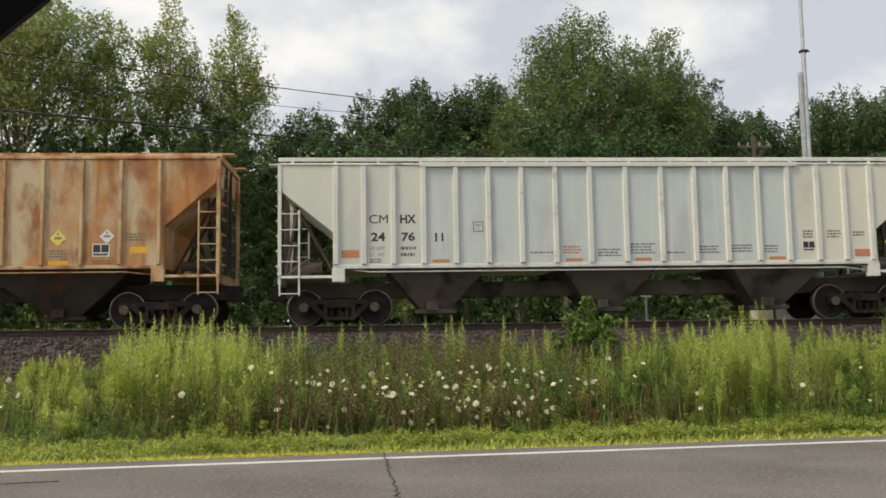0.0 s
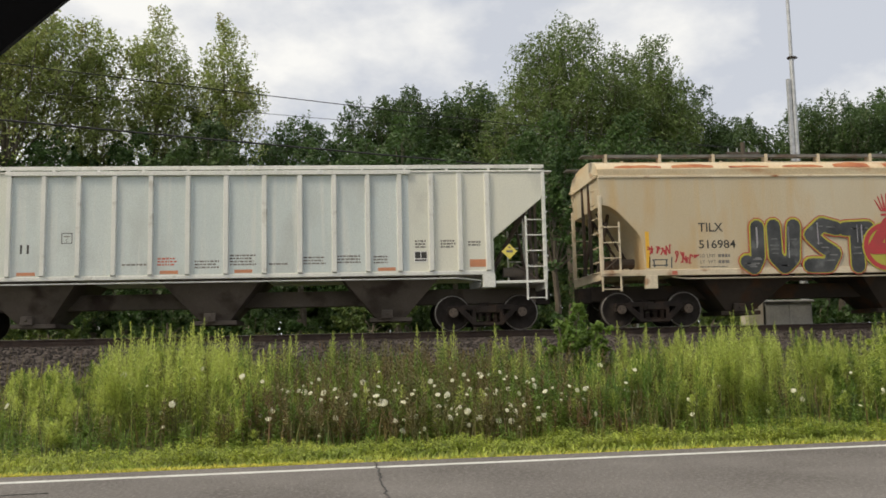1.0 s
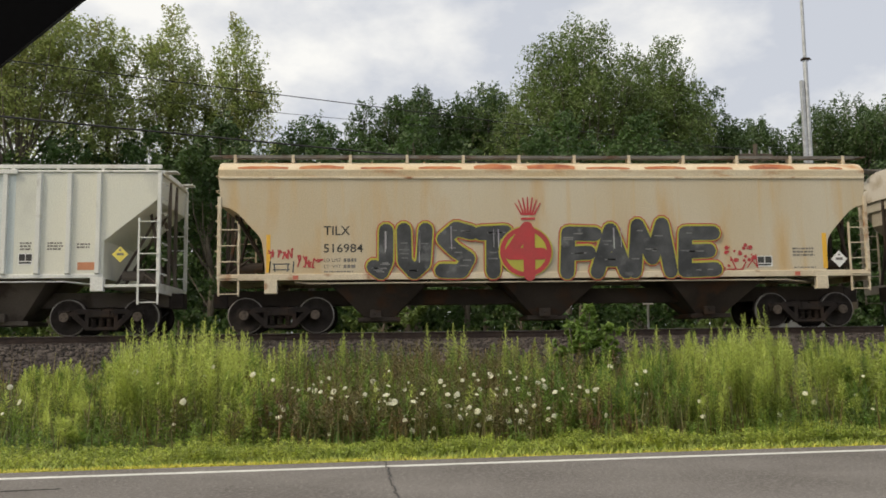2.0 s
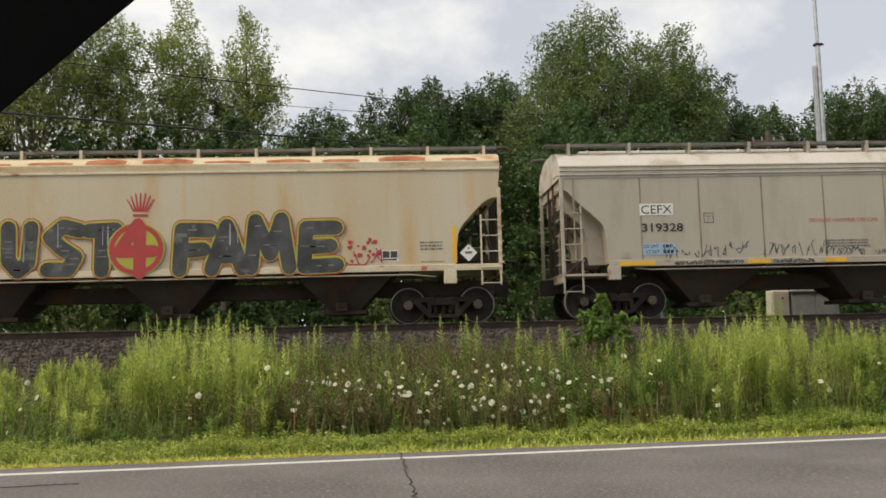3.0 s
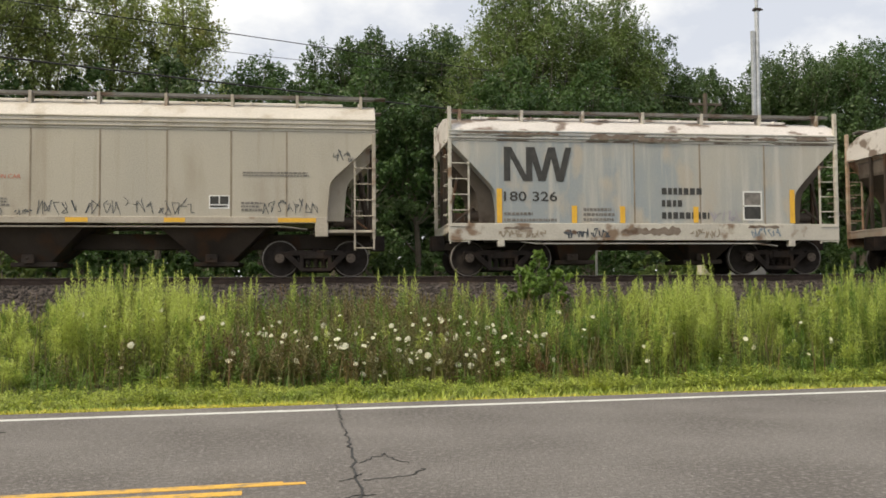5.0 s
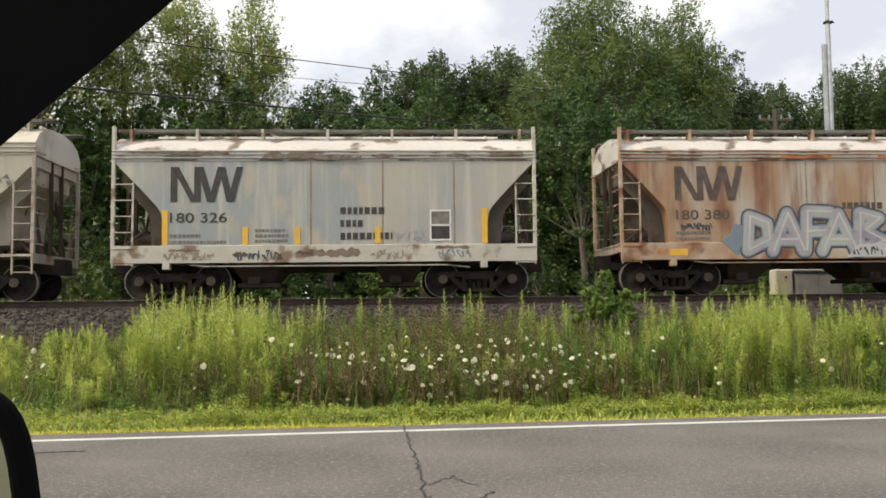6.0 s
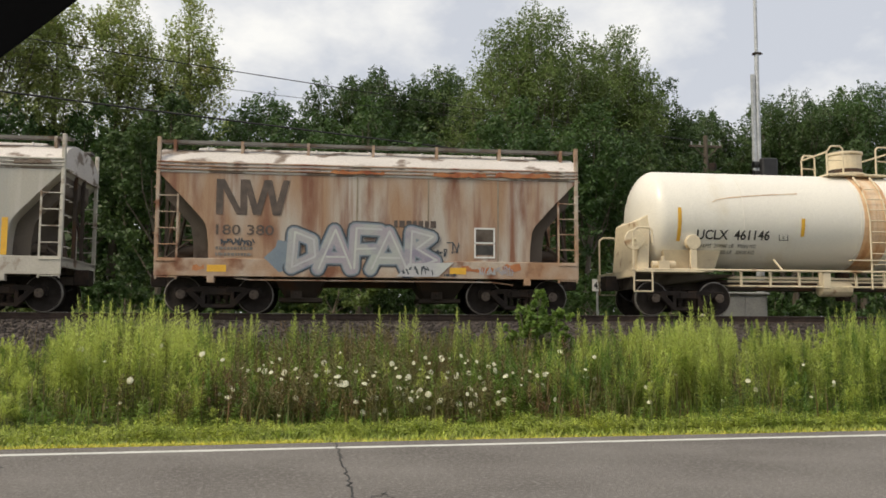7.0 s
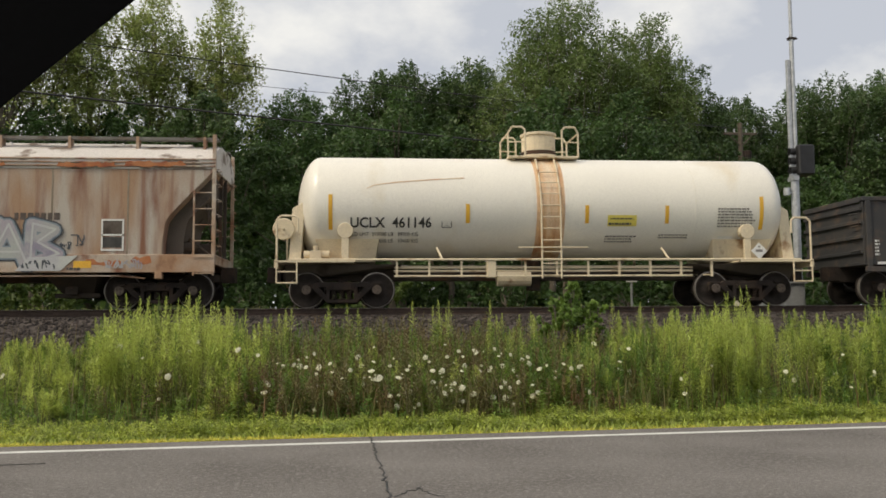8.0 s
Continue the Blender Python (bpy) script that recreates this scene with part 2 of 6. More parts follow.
# ---- the ground: one sheet, the road on it, the track on its bank ----
ROAD_TURN = 5.3                      # the road runs at this angle to the track
RT = Matrix.Rotation(radians(ROAD_TURN), 4, "Z")
TRACK_Y, RAIL_Z = 23.25, 1.63
GRADE = 0.20                         # the track climbs to the right, in degrees


def road_v(x, y):
    """How far a point lies across the road, seen from the camera's foot."""
    return y * math.cos(radians(ROAD_TURN)) - x * math.sin(radians(ROAD_TURN))


def ground_z(x, y):
    """The height of the ground."""
    v = road_v(x, y)
    a = min(max((v - 10.1) / 1.6, 0), 1)
    z = -0.05 - 0.10 * a
    b = min(max((y - 12.5) / 6.5, 0), 1)
    z += 0.60 * b * b * (3 - 2 * b)
    c = min(max((y - 19.0) / 1.9, 0), 1)
    z += 0.45 * c
    d = min(max((y - 25.4) / 3.0, 0), 1)
    z += 0.22 * d + 0.06 * min(max(y - 28.4, 0), 6)
    if 9 < y < 20 or y > 26:
        z += 0.05 * noise.noise(Vector((x * 0.7, y * 0.7, 0))) * min(1, max(0, v - 10.3))
    return z


def build_ground():
    xs = sorted(set([-2500, -800, -300, -120, -60] + [round(-36 + 0.6 * i, 2) for i in range(121)] + [60, 120, 300, 800, 2500]))
    ys = sorted(set([-2500, -800, -200, -60, -20, 0, 4] + [round(8 + 0.4 * i, 2) for i in range(60)] + [34, 38, 44, 52, 70, 100, 160, 400, 1000, 2500]))
    vs = [(x, y, ground_z(x, y)) for y in ys for x in xs]
    w = len(xs)
    qs = [(j * w + i, j * w + i + 1, (j + 1) * w + i + 1, (j + 1) * w + i) for j in range(len(ys) - 1) for i in range(w - 1)]
    g = new("ground", bulk("ground", vs, qs, SOIL))
    tagged(g, "earth bank with low grass between road and railway", "ground", kind="structure")


build_ground()
# ---- road ----
def on_road(ob):
    ob.matrix_world = RT
    return ob


def ribbon(mesh, pts, width, z):
    """A flat strip 3 mm thick along a line of (u, v)."""
    for (x0, y0), (x1, y1) in zip(pts[:-1], pts[1:]):
        d = Vector((x1 - x0, y1 - y0)).normalized() * width / 2
        ox, oy = -d.y, d.x
        low = [(x0 - ox, y0 - oy, z), (x1 - ox, y1 - oy, z), (x1 + ox, y1 + oy, z), (x0 + ox, y0 + oy, z)]
        mesh.hull(low, [(x, y, z + 0.003) for x, y, _ in low])


def jagged(u0, v0, u1, v1, n, wobble, seed):
    r = random.Random(seed)
    return [(u0 + (u1 - u0) * i / n + r.uniform(-wobble, wobble), v0 + (v1 - v0) * i / n + r.uniform(-wobble, wobble)) for i in range(n + 1)]


def build_road():
    road = on_road(tagged(part("road", Mesh().box(-900, 900, -2.2, 10.02, -0.35, 0.0), ASPHALT), "grey weathered asphalt two-lane road", "road", kind="structure"))
    edge = Mesh()
    r = random.Random(4)
    for i in range(130):
        u = -14 + i * 0.24
        edge.box(u, u + 0.25, 10.0, 10.04 + r.random() * 0.10, -0.3, -0.012 - r.random() * 0.01)
    part("road_edge", edge, ASPHALT, road)
    part("edge_line", Mesh().box(-900, 900, 9.51, 9.63, 0.0, 0.004), LINE_WHITE, road, "worn white edge line")
    yellow = Mesh().box(-400, 0.22, 5.98, 6.09, 0.0, 0.004)
    yellow.box(0.22, 0.37, 5.985, 6.05, 0.0, 0.0038)
    part("centre_line", yellow, LINE_YELLOW, road, "worn yellow centre line")
    part("centre_line", Mesh().box(-400, -0.05, 5.76, 5.87, 0.0, 0.004), LINE_YELLOW, road, "worn yellow centre line")
    c = Mesh()
    ribbon(c, jagged(0.96, 9.95, 0.82, 7.4, 26, 0.022, 1), 0.013, 0.003)
    ribbon(c, jagged(0.82, 7.4, 0.66, 5.2, 24, 0.028, 2), 0.016, 0.003)
    ribbon(c, jagged(0.66, 5.2, 0.5, 0.0, 30, 0.03, 3), 0.03, 0.003)
    for k, (a, b, d, e) in enumerate(((0.80, 6.6, 1.06, 6.95), (1.02, 6.9, 1.16, 6.5), (0.76, 6.0, 1.10, 6.05), (0.78, 6.2, 0.62, 6.0), (1.10, 6.05, 1.25, 6.3), (0.76, 5.6, 0.5, 5.5))):
        ribbon(c, jagged(a, b, d, e, 9, 0.03, 10 + k), 0.007, 0.003)
    ribbon(c, jagged(-4.5, 8.7, -2.2, 8.75, 8, 0.02, 30), 0.02, 0.003)
    ribbon(c, jagged(-4.5, 7.2, -2.9, 7.25, 6, 0.02, 31), 0.02, 0.003)
    part("crack", c, TAR, road, "dark tarred cracks")


build_road()


# ---- railway track ----
def build_track():
    track = thing("railway_track", "rusty steel railway track on grey-brown ballast", "railway track", kind="structure")
    track.matrix_basis = pose(0, 0, RAIL_Z) @ pose(0, 0, 0, 0, -GRADE, 0) @ pose(0, 0, -RAIL_Z)
    y0, b = TRACK_Y, RAIL_Z - 0.19
    bed = Mesh().extrude_x([(y0 - 4.5, 0.45), (y0 + 4.2, 0.6), (y0 + 1.9, b - 0.04), (y0 - 1.8, b - 0.04)], -400, 400)
    part("ballast_bed", bed, BALLAST, track)
    for s in (-1, 1):
        yc = y0 + s * 0.7535
        prof = [(-0.07, b), (0.07, b), (0.07, b + 0.015), (0.012, b + 0.035), (0.012, b + 0.135), (0.037, b + 0.15), (0.037, b + 0.186), (-0.037, b + 0.186), (-0.037, b + 0.15), (-0.012, b + 0.135), (-0.012, b + 0.035), (-0.07, b + 0.015)]
        rail = part("rail", Mesh().extrude_x([(yc + y, z) for y, z in prof], -400, 400), RAIL, track)
        part("rail_head", Mesh().box(-400, 400, yc - 0.033, yc + 0.033, b + 0.1865, RAIL_Z), RAIL_TOP, rail, "polished rail head")
    tie = Mesh().box(-0.115, 0.115, y0 - 1.3, y0 + 1.3, b - 0.16, b - 0.002).data("tie", TIE, 0.012)
    for i in range(150):
        o = part("tie", tie, TIE, track)
        o.location = (-38 + i * 0.51, 0.03 * math.sin(i * 7.3), 0)
    # loose stones on the near shoulder and between the ties
    r = np.random.default_rng(5)
    n = 20000
    x = r.uniform(-16, 17, n)
    y = np.where(r.random(n) < 0.85, r.uniform(y0 - 4.45, y0 - 1.0, n), r.uniform(y0 - 1.0, y0 + 2.4, n))
    z = np.where(y < y0 - 1.8, 0.45 + (y - (y0 - 4.5)) / 2.7 * (b - 0.49), b - 0.04)
    s = r.uniform(0.018, 0.044, n)
    cube = np.array([(-1, -1, -1), (1, -1, -1), (1, 1, -1), (-1, 1, -1), (-1, -1, 1), (1, -1, 1), (1, 1, 1), (-1, 1, 1)], float) * 0.8
    quads = np.array([(0, 3, 2, 1), (4, 5, 6, 7), (0, 1, 5, 4), (1, 2, 6, 5), (2, 3, 7, 6), (3, 0, 4, 7)])
    v = cube[None] + r.uniform(-0.45, 0.45, (n, 8, 3))
    a = r.uniform(0, 6.28, n)
    ca, sa = np.cos(a)[:, None], np.sin(a)[:, None]
    v = np.stack([v[..., 0] * ca - v[..., 1] * sa, v[..., 0] * sa + v[..., 1] * ca, v[..., 2] * 0.75], -1) * s[:, None, None]
    v += np.stack([x, y, z + s * 0.3], -1)[:, None]
    q = quads[None] + (np.arange(n) * 8)[:, None, None]
    st = part("ballast_stones", bulk("ballast_stones", v.reshape(-1, 3), q.reshape(-1, 4), BALLAST), BALLAST, track)
    tagged(st, "loose crushed stones", kind="stuff")


build_track()


# ---- the train ----
SPEED = -9.90          # metres a second along x
WHEEL_R = 0.457
W = 1.5                # half the width of a car
WHEELSETS, CARS = [], []


CAP = mat("bearing_cap", (0.10, 0.078, 0.062), (0.15, 0.115, 0.09), 8, 0.7, 0.2)


def make_wheelset():
    m = Mesh()
    for s in (-1, 1):
        prof = [(0.10, 0.60), (0.13, 0.62), (0.14, 0.69), (0.33, 0.715), (0.37, 0.70), (WHEEL_R + 0.026, 0.685), (WHEEL_R + 0.022, 0.715), (WHEEL_R, 0.725), (WHEEL_R - 0.005, 0.82), (0.39, 0.825), (0.36, 0.79), (0.19, 0.775), (0.14, 0.84), (0.10, 0.845)]
        m.lathe_y(0, 0, [(r, s * y) for r, y in prof], 40)
    m.rod((0, -1.12, 0), (0, 1.12, 0), 0.08, 12)
    for s in (-1, 1):
        m.rod((0, s * 0.95, 0), (0, s * 1.16, 0), 0.115, 16)
        for k in range(3):
            a = k * 2.094
            m.rod((0.06 * math.cos(a), s * 1.15, 0.06 * math.sin(a)), (0.06 * math.cos(a), s * 1.185, 0.06 * math.sin(a)), 0.02, 6)
    rims = [Mesh().lathe_y(0, 0, [(WHEEL_R + 0.0015, s * 0.735), (WHEEL_R + 0.0005, s * 0.822), (WHEEL_R - 0.022, s * 0.829), (WHEEL_R - 0.022, s * 0.735)], 40).data("wheel_rim", TREAD) for s in (-1, 1)]
    caps = []
    for s in (-1, 1):
        c = Mesh().rod((0, s * 1.12, 0), (0, s * 1.168, 0), 0.118, 18)
        for k in range(3):
            a = k * 2.094
            c.rod((0.062 * math.cos(a), s * 1.16, 0.062 * math.sin(a)), (0.062 * math.cos(a), s * 1.19, 0.062 * math.sin(a)), 0.022, 6)
        caps.append(c.data("bearing_cap", CAP, 0.01))
    return m.data("wheelset", WHEEL, smooth=True), rims, caps


def make_side_frame(s):
    """One cast side frame with its springs, at y = s."""
    m = Mesh()
    y0, y1 = sorted((s * 0.93, s * 1.09))
    for k in (-1, 1):
        m.prism([(k * x, z) for x, z in ((0.02, 0.66), (0.62, 0.66), (0.76, 0.60), (1.04, 0.60), (1.06, 0.52), (0.77, 0.47), (0.60, 0.52), (0.02, 0.55))][::k], y0, y1)
        m.prism([(k * x, z) for x, z in ((0.62, 0.56), (0.74, 0.48), (0.42, 0.17), (0.30, 0.17), (0.30, 0.26))][::k], y0, y1)
        m.prism([(k * x, z) for x, z in ((0.30, 0.60), (0.40, 0.60), (0.40, 0.20), (0.30, 0.20))][::k], y0, y1)
        m.box(*sorted((k * 0.76, k * 1.02)), s * 1.0 - 0.12, s * 1.0 + 0.12, 0.57, 0.63)
        for zz in (0.0, 0.03):
            m.box(*sorted((k * (0.752 + zz), k * (0.778 + zz))), y0 + 0.02, y1 - 0.02, 0.38, 0.56)
        m.box(*sorted((k * 1.0, k * 1.04)), y0 + 0.02, y1 - 0.02, 0.40, 0.58)
    m.box(-0.40, 0.40, y0, y1, 0.13, 0.22)
    m.box(-0.31, 0.31, y0 - 0.03, y1 + 0.03, 0.44, 0.56)
    for i in range(3):
        for j in range(2):
            for h in range(5):
                m.rod((-0.19 + 0.19 * i, s * (0.96 + 0.1 * j), 0.225 + 0.043 * h), (-0.19 + 0.19 * i, s * (0.96 + 0.1 * j), 0.25 + 0.043 * h), 0.075, 10)
    return m


SIDE_FRAMES = {s: make_side_frame(s).data("side_frame", STEEL_DARK, 0.012) for s in (-1, 1)}
BOLSTER = Mesh().box(-0.22, 0.22, -1.15, 1.15, 0.45, 0.62).box(-0.12, 0.12, -0.4, 0.4, 0.6, 0.74).box(-0.5, -0.42, -0.8, 0.8, 0.28, 0.42).box(0.42, 0.5, -0.8, 0.8, 0.28, 0.42).data("bolster", STEEL_DARK, 0.015)
WHEELSET, RIMS, CAPS = make_wheelset()


def truck(car, x):
    """A two-axle truck: its wheelsets turn."""
    for w in (-0.889, 0.889):
        ws = part("wheelset", WHEELSET, WHEEL, car)
        ws.location = (x + w, 0, WHEEL_R)
        for rim in RIMS:
            part("wheel_rim", rim, TREAD, ws, "worn bright wheel rim")
        for cap in CAPS:
            part("bearing_cap", cap, CAP, ws, "lighter rusty bearing cap")
        WHEELSETS.append(ws)
    b = part("truck_bolster", BOLSTER, STEEL_DARK, car)
    b.location = (x, 0, 0)
    for s in (-1, 1):
        f = part("side_frame", SIDE_FRAMES[s], STEEL_DARK, b)


def coupler(car, x, d, reach):
    """A draft gear and knuckle coupler at the end x, pointing along d, with its hoses."""
    m = Mesh()
    m.box(*sorted((x - d * 0.3, x + d * 0.06)), -0.24, 0.24, 0.68, 1.08)
    m.box(*sorted((x, x + d * (reach - 0.12))), -0.075, 0.075, 0.80, 0.95)
    m.hull([(x + d * (reach - 0.2), -0.16, 0.74), (x + d * (reach + 0.08), -0.17, 0.74), (x + d * (reach + 0.06), 0.08, 0.74), (x + d * (reach - 0.2), 0.14, 0.74)],
           [(x + d * (reach - 0.2), -0.16, 1.02), (x + d * (reach + 0.08), -0.17, 1.02), (x + d * (reach + 0.06), 0.08, 1.02), (x + d * (reach - 0.2), 0.14, 1.02)])
    part("coupler", m, STEEL_DARK, car, "dark rusty knuckle coupler", 0.01)
    pts = [(x + d * (0.05 + (reach - 0.05) * i / 6), -0.35, 0.72 - 0.34 * math.sin(math.pi * (0.12 + 0.62 * i / 6))) for i in range(7)]
    part("brake_hose", Mesh().sweep(pts, 0.022, 6), BLACK, car)


def lettering(car, words, x, z, width, height, material, label, y=-W - 0.004, surface=None, bold=0.0, name="lettering", rake=0.0):
    """Words painted on a side: x, z is the lower left corner. surface gives y from z on a round tank."""
    cu = bpy.data.curves.new("lettering", "FONT")
    cu.body, cu.size, cu.offset, cu.resolution_u = words, 1.0, bold, 3
    tmp = bpy.data.objects.new("lettering", cu)
    me = bpy.data.meshes.new_from_object(tmp)
    bpy.data.objects.remove(tmp)
    co = np.zeros(len(me.vertices) * 3, dtype=np.float32)
    me.vertices.foreach_get("co", co)
    co = co.reshape(-1, 3)
    lo, hi = co.min(0), co.max(0)
    px = x + (co[:, 0] - lo[0]) / max(hi[0] - lo[0], 1e-6) * width
    pz = z + (co[:, 1] - lo[1]) / max(hi[1] - lo[1], 1e-6) * height
    px = px + (pz - z) * rake
    py = np.array([surface(v) for v in pz]) if surface else np.full(len(px), y)
    me.vertices.foreach_set("co", np.stack([px, py, pz], -1).astype(np.float32).ravel())
    me.update()
    me.name = name
    me.materials.clear()
    me.materials.append(material)
    return part(name, me, material, car, label)


def bars(car, x, z, width, lines, pitch, material, seed=0, y=-W - 0.0035, surface=None, fill=0.55):
    """Writing too small to read: rows of small plain bars."""
    r, m = random.Random(seed), Mesh()
    for i in range(lines):
        zz, u, end = z + (lines - 1 - i) * pitch, x, x + width * r.uniform(0.8, 1.0)
        while u < end:
            w = min(r.uniform(0.03, 0.11), end - u)
            y0 = surface(zz + pitch * 0.3) if surface else y
            m.box(u, u + max(w, 0.01), y0 - 0.001, y0 + 0.003, zz, zz + pitch * fill)
            u += w + 0.022
    return part("small_print", m, material, car, "small illegible stencilled print")


def plate(car, name, x, z, w, h, material, label="", y=-W - 0.004, t=0.004, surface=None):
    if surface:
        m, n = Mesh(), 6
        for i in range(n):
            a, b = z + h * i / n, z + h * (i + 1) / n
            ya, yb = surface(a), surface(b)
            m.hull([(x, ya, a), (x + w, ya, a), (x + w, ya + 0.006, a), (x, ya + 0.006, a)], [(x, yb, b), (x + w, yb, b), (x + w, yb + 0.006, b), (x, yb + 0.006, b)])
        return part(name, m, material, car, label)
    return part(name, Mesh().box(x, x + w, y, y + t, z, z + h), material, car, label)


def squiggle(car, x, z, w, h, material, seed, r=0.012, label="", n=26, y=-W - 0.006, loops=5.0):
    """A scrawled tag: a row of letter-like strokes of paint that cannot be read."""
    g, m, k = random.Random(seed), Mesh(), 0
    count = max(int(w / (h * 0.42)), 3)
    for i in range(count):
        x0, x1 = x + w * i / count, x + w * (i + 0.85) / count
        lift, tall = g.uniform(-0.1, 0.1) * h, h * g.uniform(0.6, 1.0)
        grid = [(g.choice((x0, x1, (x0 + x1) / 2)) + g.uniform(-0.02, 0.02), z + lift + tall * g.choice((0.0, 0.5, 1.0, 0.75))) for _ in range(g.randint(4, 6))]
        pts = arc(grid, 3) if g.random() < 0.6 and len(grid) > 2 else grid
        for p, q in zip(pts[:-1], pts[1:]):
            if abs(p[0] - q[0]) + abs(p[1] - q[1]) < 1e-4:
                continue
            d = Vector((q[0] - p[0], 0, q[1] - p[1])).normalized() * r
            o = Vector((-d.z, 0, d.x))
            pv, qv, k = Vector((p[0], y - 0.00002 * k, p[1])), Vector((q[0], y - 0.00002 * k, q[1])), k + 1
            low = [pv - o - d, qv - o + d, qv + o + d, pv + o - d]
            m.hull(low, [u + Vector((0, 0.004, 0)) for u in low])
    return part("graffiti_tag", m, material, car, label)


def ladder(car, x0, x1, z0, z1, n, material, y=-W - 0.02, stile=0.022, name="ladder", top=None):
    m = Mesh()
    for x, zt in ((x0, z1), (x1, top or z1)):
        m.box(x - stile, x + stile, y - 0.015, y + 0.02, z0, zt)
    for i in range(n):
        z = z0 + (z1 - z0) * (i + 0.5) / n
        m.rod((x0, y - 0.02, z), (x1, y - 0.02, z), 0.013, 6)
    return part(name, m, material, car, bevel=0.004)


def arc(pts, n=4):
    """Round the inner corners of a line of points."""
    out = [pts[0]]
    for a, b, c in zip(pts[:-2], pts[1:-1], pts[2:]):
        for i in range(n + 1):
            t = i / n
            p = [(1 - t) ** 2 * ((u + v) / 2 * 0.5 + v * 0.5) + 2 * t * (1 - t) * v + t * t * ((w + v) / 2 * 0.5 + v * 0.5) for u, v, w in zip(a, b, c)]
            out.append(tuple(p))
    return out + [pts[-1]]


def hopper(name, label, x0, L, body, roof, frame_mat, under, sill, side_top, eave, top, cut, bays, ribs=(), seams=(), rib_w=0.10, deck=None,
           bands=0, supports=10, band_mat=None, centre_sill=(0.72, 1.12), round_roof=True, bay_top=1.3, bay_low=0.28, truck_x=1.5, reach=0.78, board=0.62, overhang=0.28, slope=False):
    """A covered hopper car. x = 0 is its end, z = 0 the rail head. cut: the line of the open corner, from the sill up to the end post."""
    car = tagged(new(name), label, "freight car", "freight train")
    CARS.append((car, x0))
    s0, s1 = sill
    left = list(cut)
    outline = [(L - x, z) for x, z in left] + [(L, side_top), (0, side_top)] + [(x, z) for x, z in reversed(left)]
    core = Mesh().prism([(min(max(x, 0.06), L - 0.06), z) for x, z in outline], -W + 0.06, W - 0.06)
    part("hopper_body", core, body, car, bevel=0.0)
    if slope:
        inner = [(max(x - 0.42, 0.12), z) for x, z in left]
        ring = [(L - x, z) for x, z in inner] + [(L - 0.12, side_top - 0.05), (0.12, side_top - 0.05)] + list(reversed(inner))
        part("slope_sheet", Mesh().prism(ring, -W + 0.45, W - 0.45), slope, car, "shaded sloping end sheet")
    for s in (-1, 1):
        part("side_sheet", Mesh().prism(outline, *sorted((s * W, s * (W - 0.055)))), body, car, bevel=0.008)
    # roof
    if round_roof:
        prof = [(-W, side_top + 0.004), (-W - 0.02, eave), (-W * 0.86, eave + (top - eave) * 0.42), (-W * 0.6, eave + (top - eave) * 0.68), (-W * 0.3, eave + (top - eave) * 0.78)]
    else:
        prof = [(-W, side_top + 0.004), (-W - 0.03, side_top + 0.01), (-W - 0.03, eave), (-W * 0.9, eave + 0.03), (-W * 0.3, eave + 0.08)]
    prof = prof + [(-y, z) for y, z in reversed(prof)]
    part("roof", Mesh().extrude_x(prof[::-1], 0, L), roof, car, bevel=0.012)
    for i in range(bands):
        z = side_top + 0.03 + (eave - side_top) * (i + 0.2) / bands
        m = Mesh()
        for s in (-1, 1):
            m.extrude_x([(s * (W - 0.01), z), (s * (W + 0.045), z + 0.025), (s * (W + 0.045), z + 0.045), (s * (W - 0.01), z + 0.07)], 0.01, L - 0.01)
        part("roof_band", m, band_mat or body, car)
    # roof walkway and hatches
    board_mat = WALKWAY if round_roof else frame_mat
    for s in (-1, 1):
        m = Mesh().box(0.02, L - 0.02, *sorted((s * (board + 0.14), s * (board + 0.47))), top - 0.035, top)
        m.box(0.02, L - 0.02, *sorted((s * (board + 0.47), s * (board + 0.51))), top - 0.07, top + 0.004)
        part("roof_walkway", m, board_mat, car, "steel roof walkway")
    if overhang:
        for x in (-overhang, L - 0.05):
            for s in (-1, 1):
                part("end_walkway", Mesh().box(*((-overhang, 0.0) if x < 0 else (L, L + overhang)), *sorted((s * (board + 0.14), s * (board + 0.5))), top - 0.033, top - 0.002), board_mat, car)
    for i in range(supports):
        x = 0.35 + (L - 0.7) * i / (supports - 1)
        for s in (-1, 1):
            part("walkway_bracket", Mesh().box(x - 0.035, x + 0.035, *sorted((s * (board + 0.30), s * (board + 0.54))), eave + 0.02, top + 0.01), frame_mat, car)
    hatch = Mesh().box(0.8, L - 0.8, -0.32, 0.32, eave + (top - eave) * 0.5, top - 0.02)
    for i in range(int(L / 1.4)):
        hatch.box(1.0 + 1.4 * i, 1.06 + 1.4 * i, -0.36, 0.36, eave + (top - eave) * 0.5, top)
    part("hatch_cover", hatch, roof, car, bevel=0.02)
    for x in ribs:
        for s in (-1, 1):
            m = Mesh()
            y0, y1 = s * (W - 0.02), s * (W + 0.075)
            m.hull([(x - rib_w / 2 - 0.025, y0, s1), (x + rib_w / 2 + 0.025, y0, s1), (x + rib_w / 2, y1, s1 + 0.02), (x - rib_w / 2, y1, s1 + 0.02)],
                   [(x - rib_w / 2 - 0.025, y0, side_top), (x + rib_w / 2 + 0.025, y0, side_top), (x + rib_w / 2, y1, side_top - 0.02), (x - rib_w / 2, y1, side_top - 0.02)])
            part("side_post", m, frame_mat if s < 0 else body, car)
    for x in seams:
        part("weld_seam", Mesh().box(x - 0.02, x + 0.02, -W - 0.006, -W + 0.01, s1, side_top), SEAM, car)
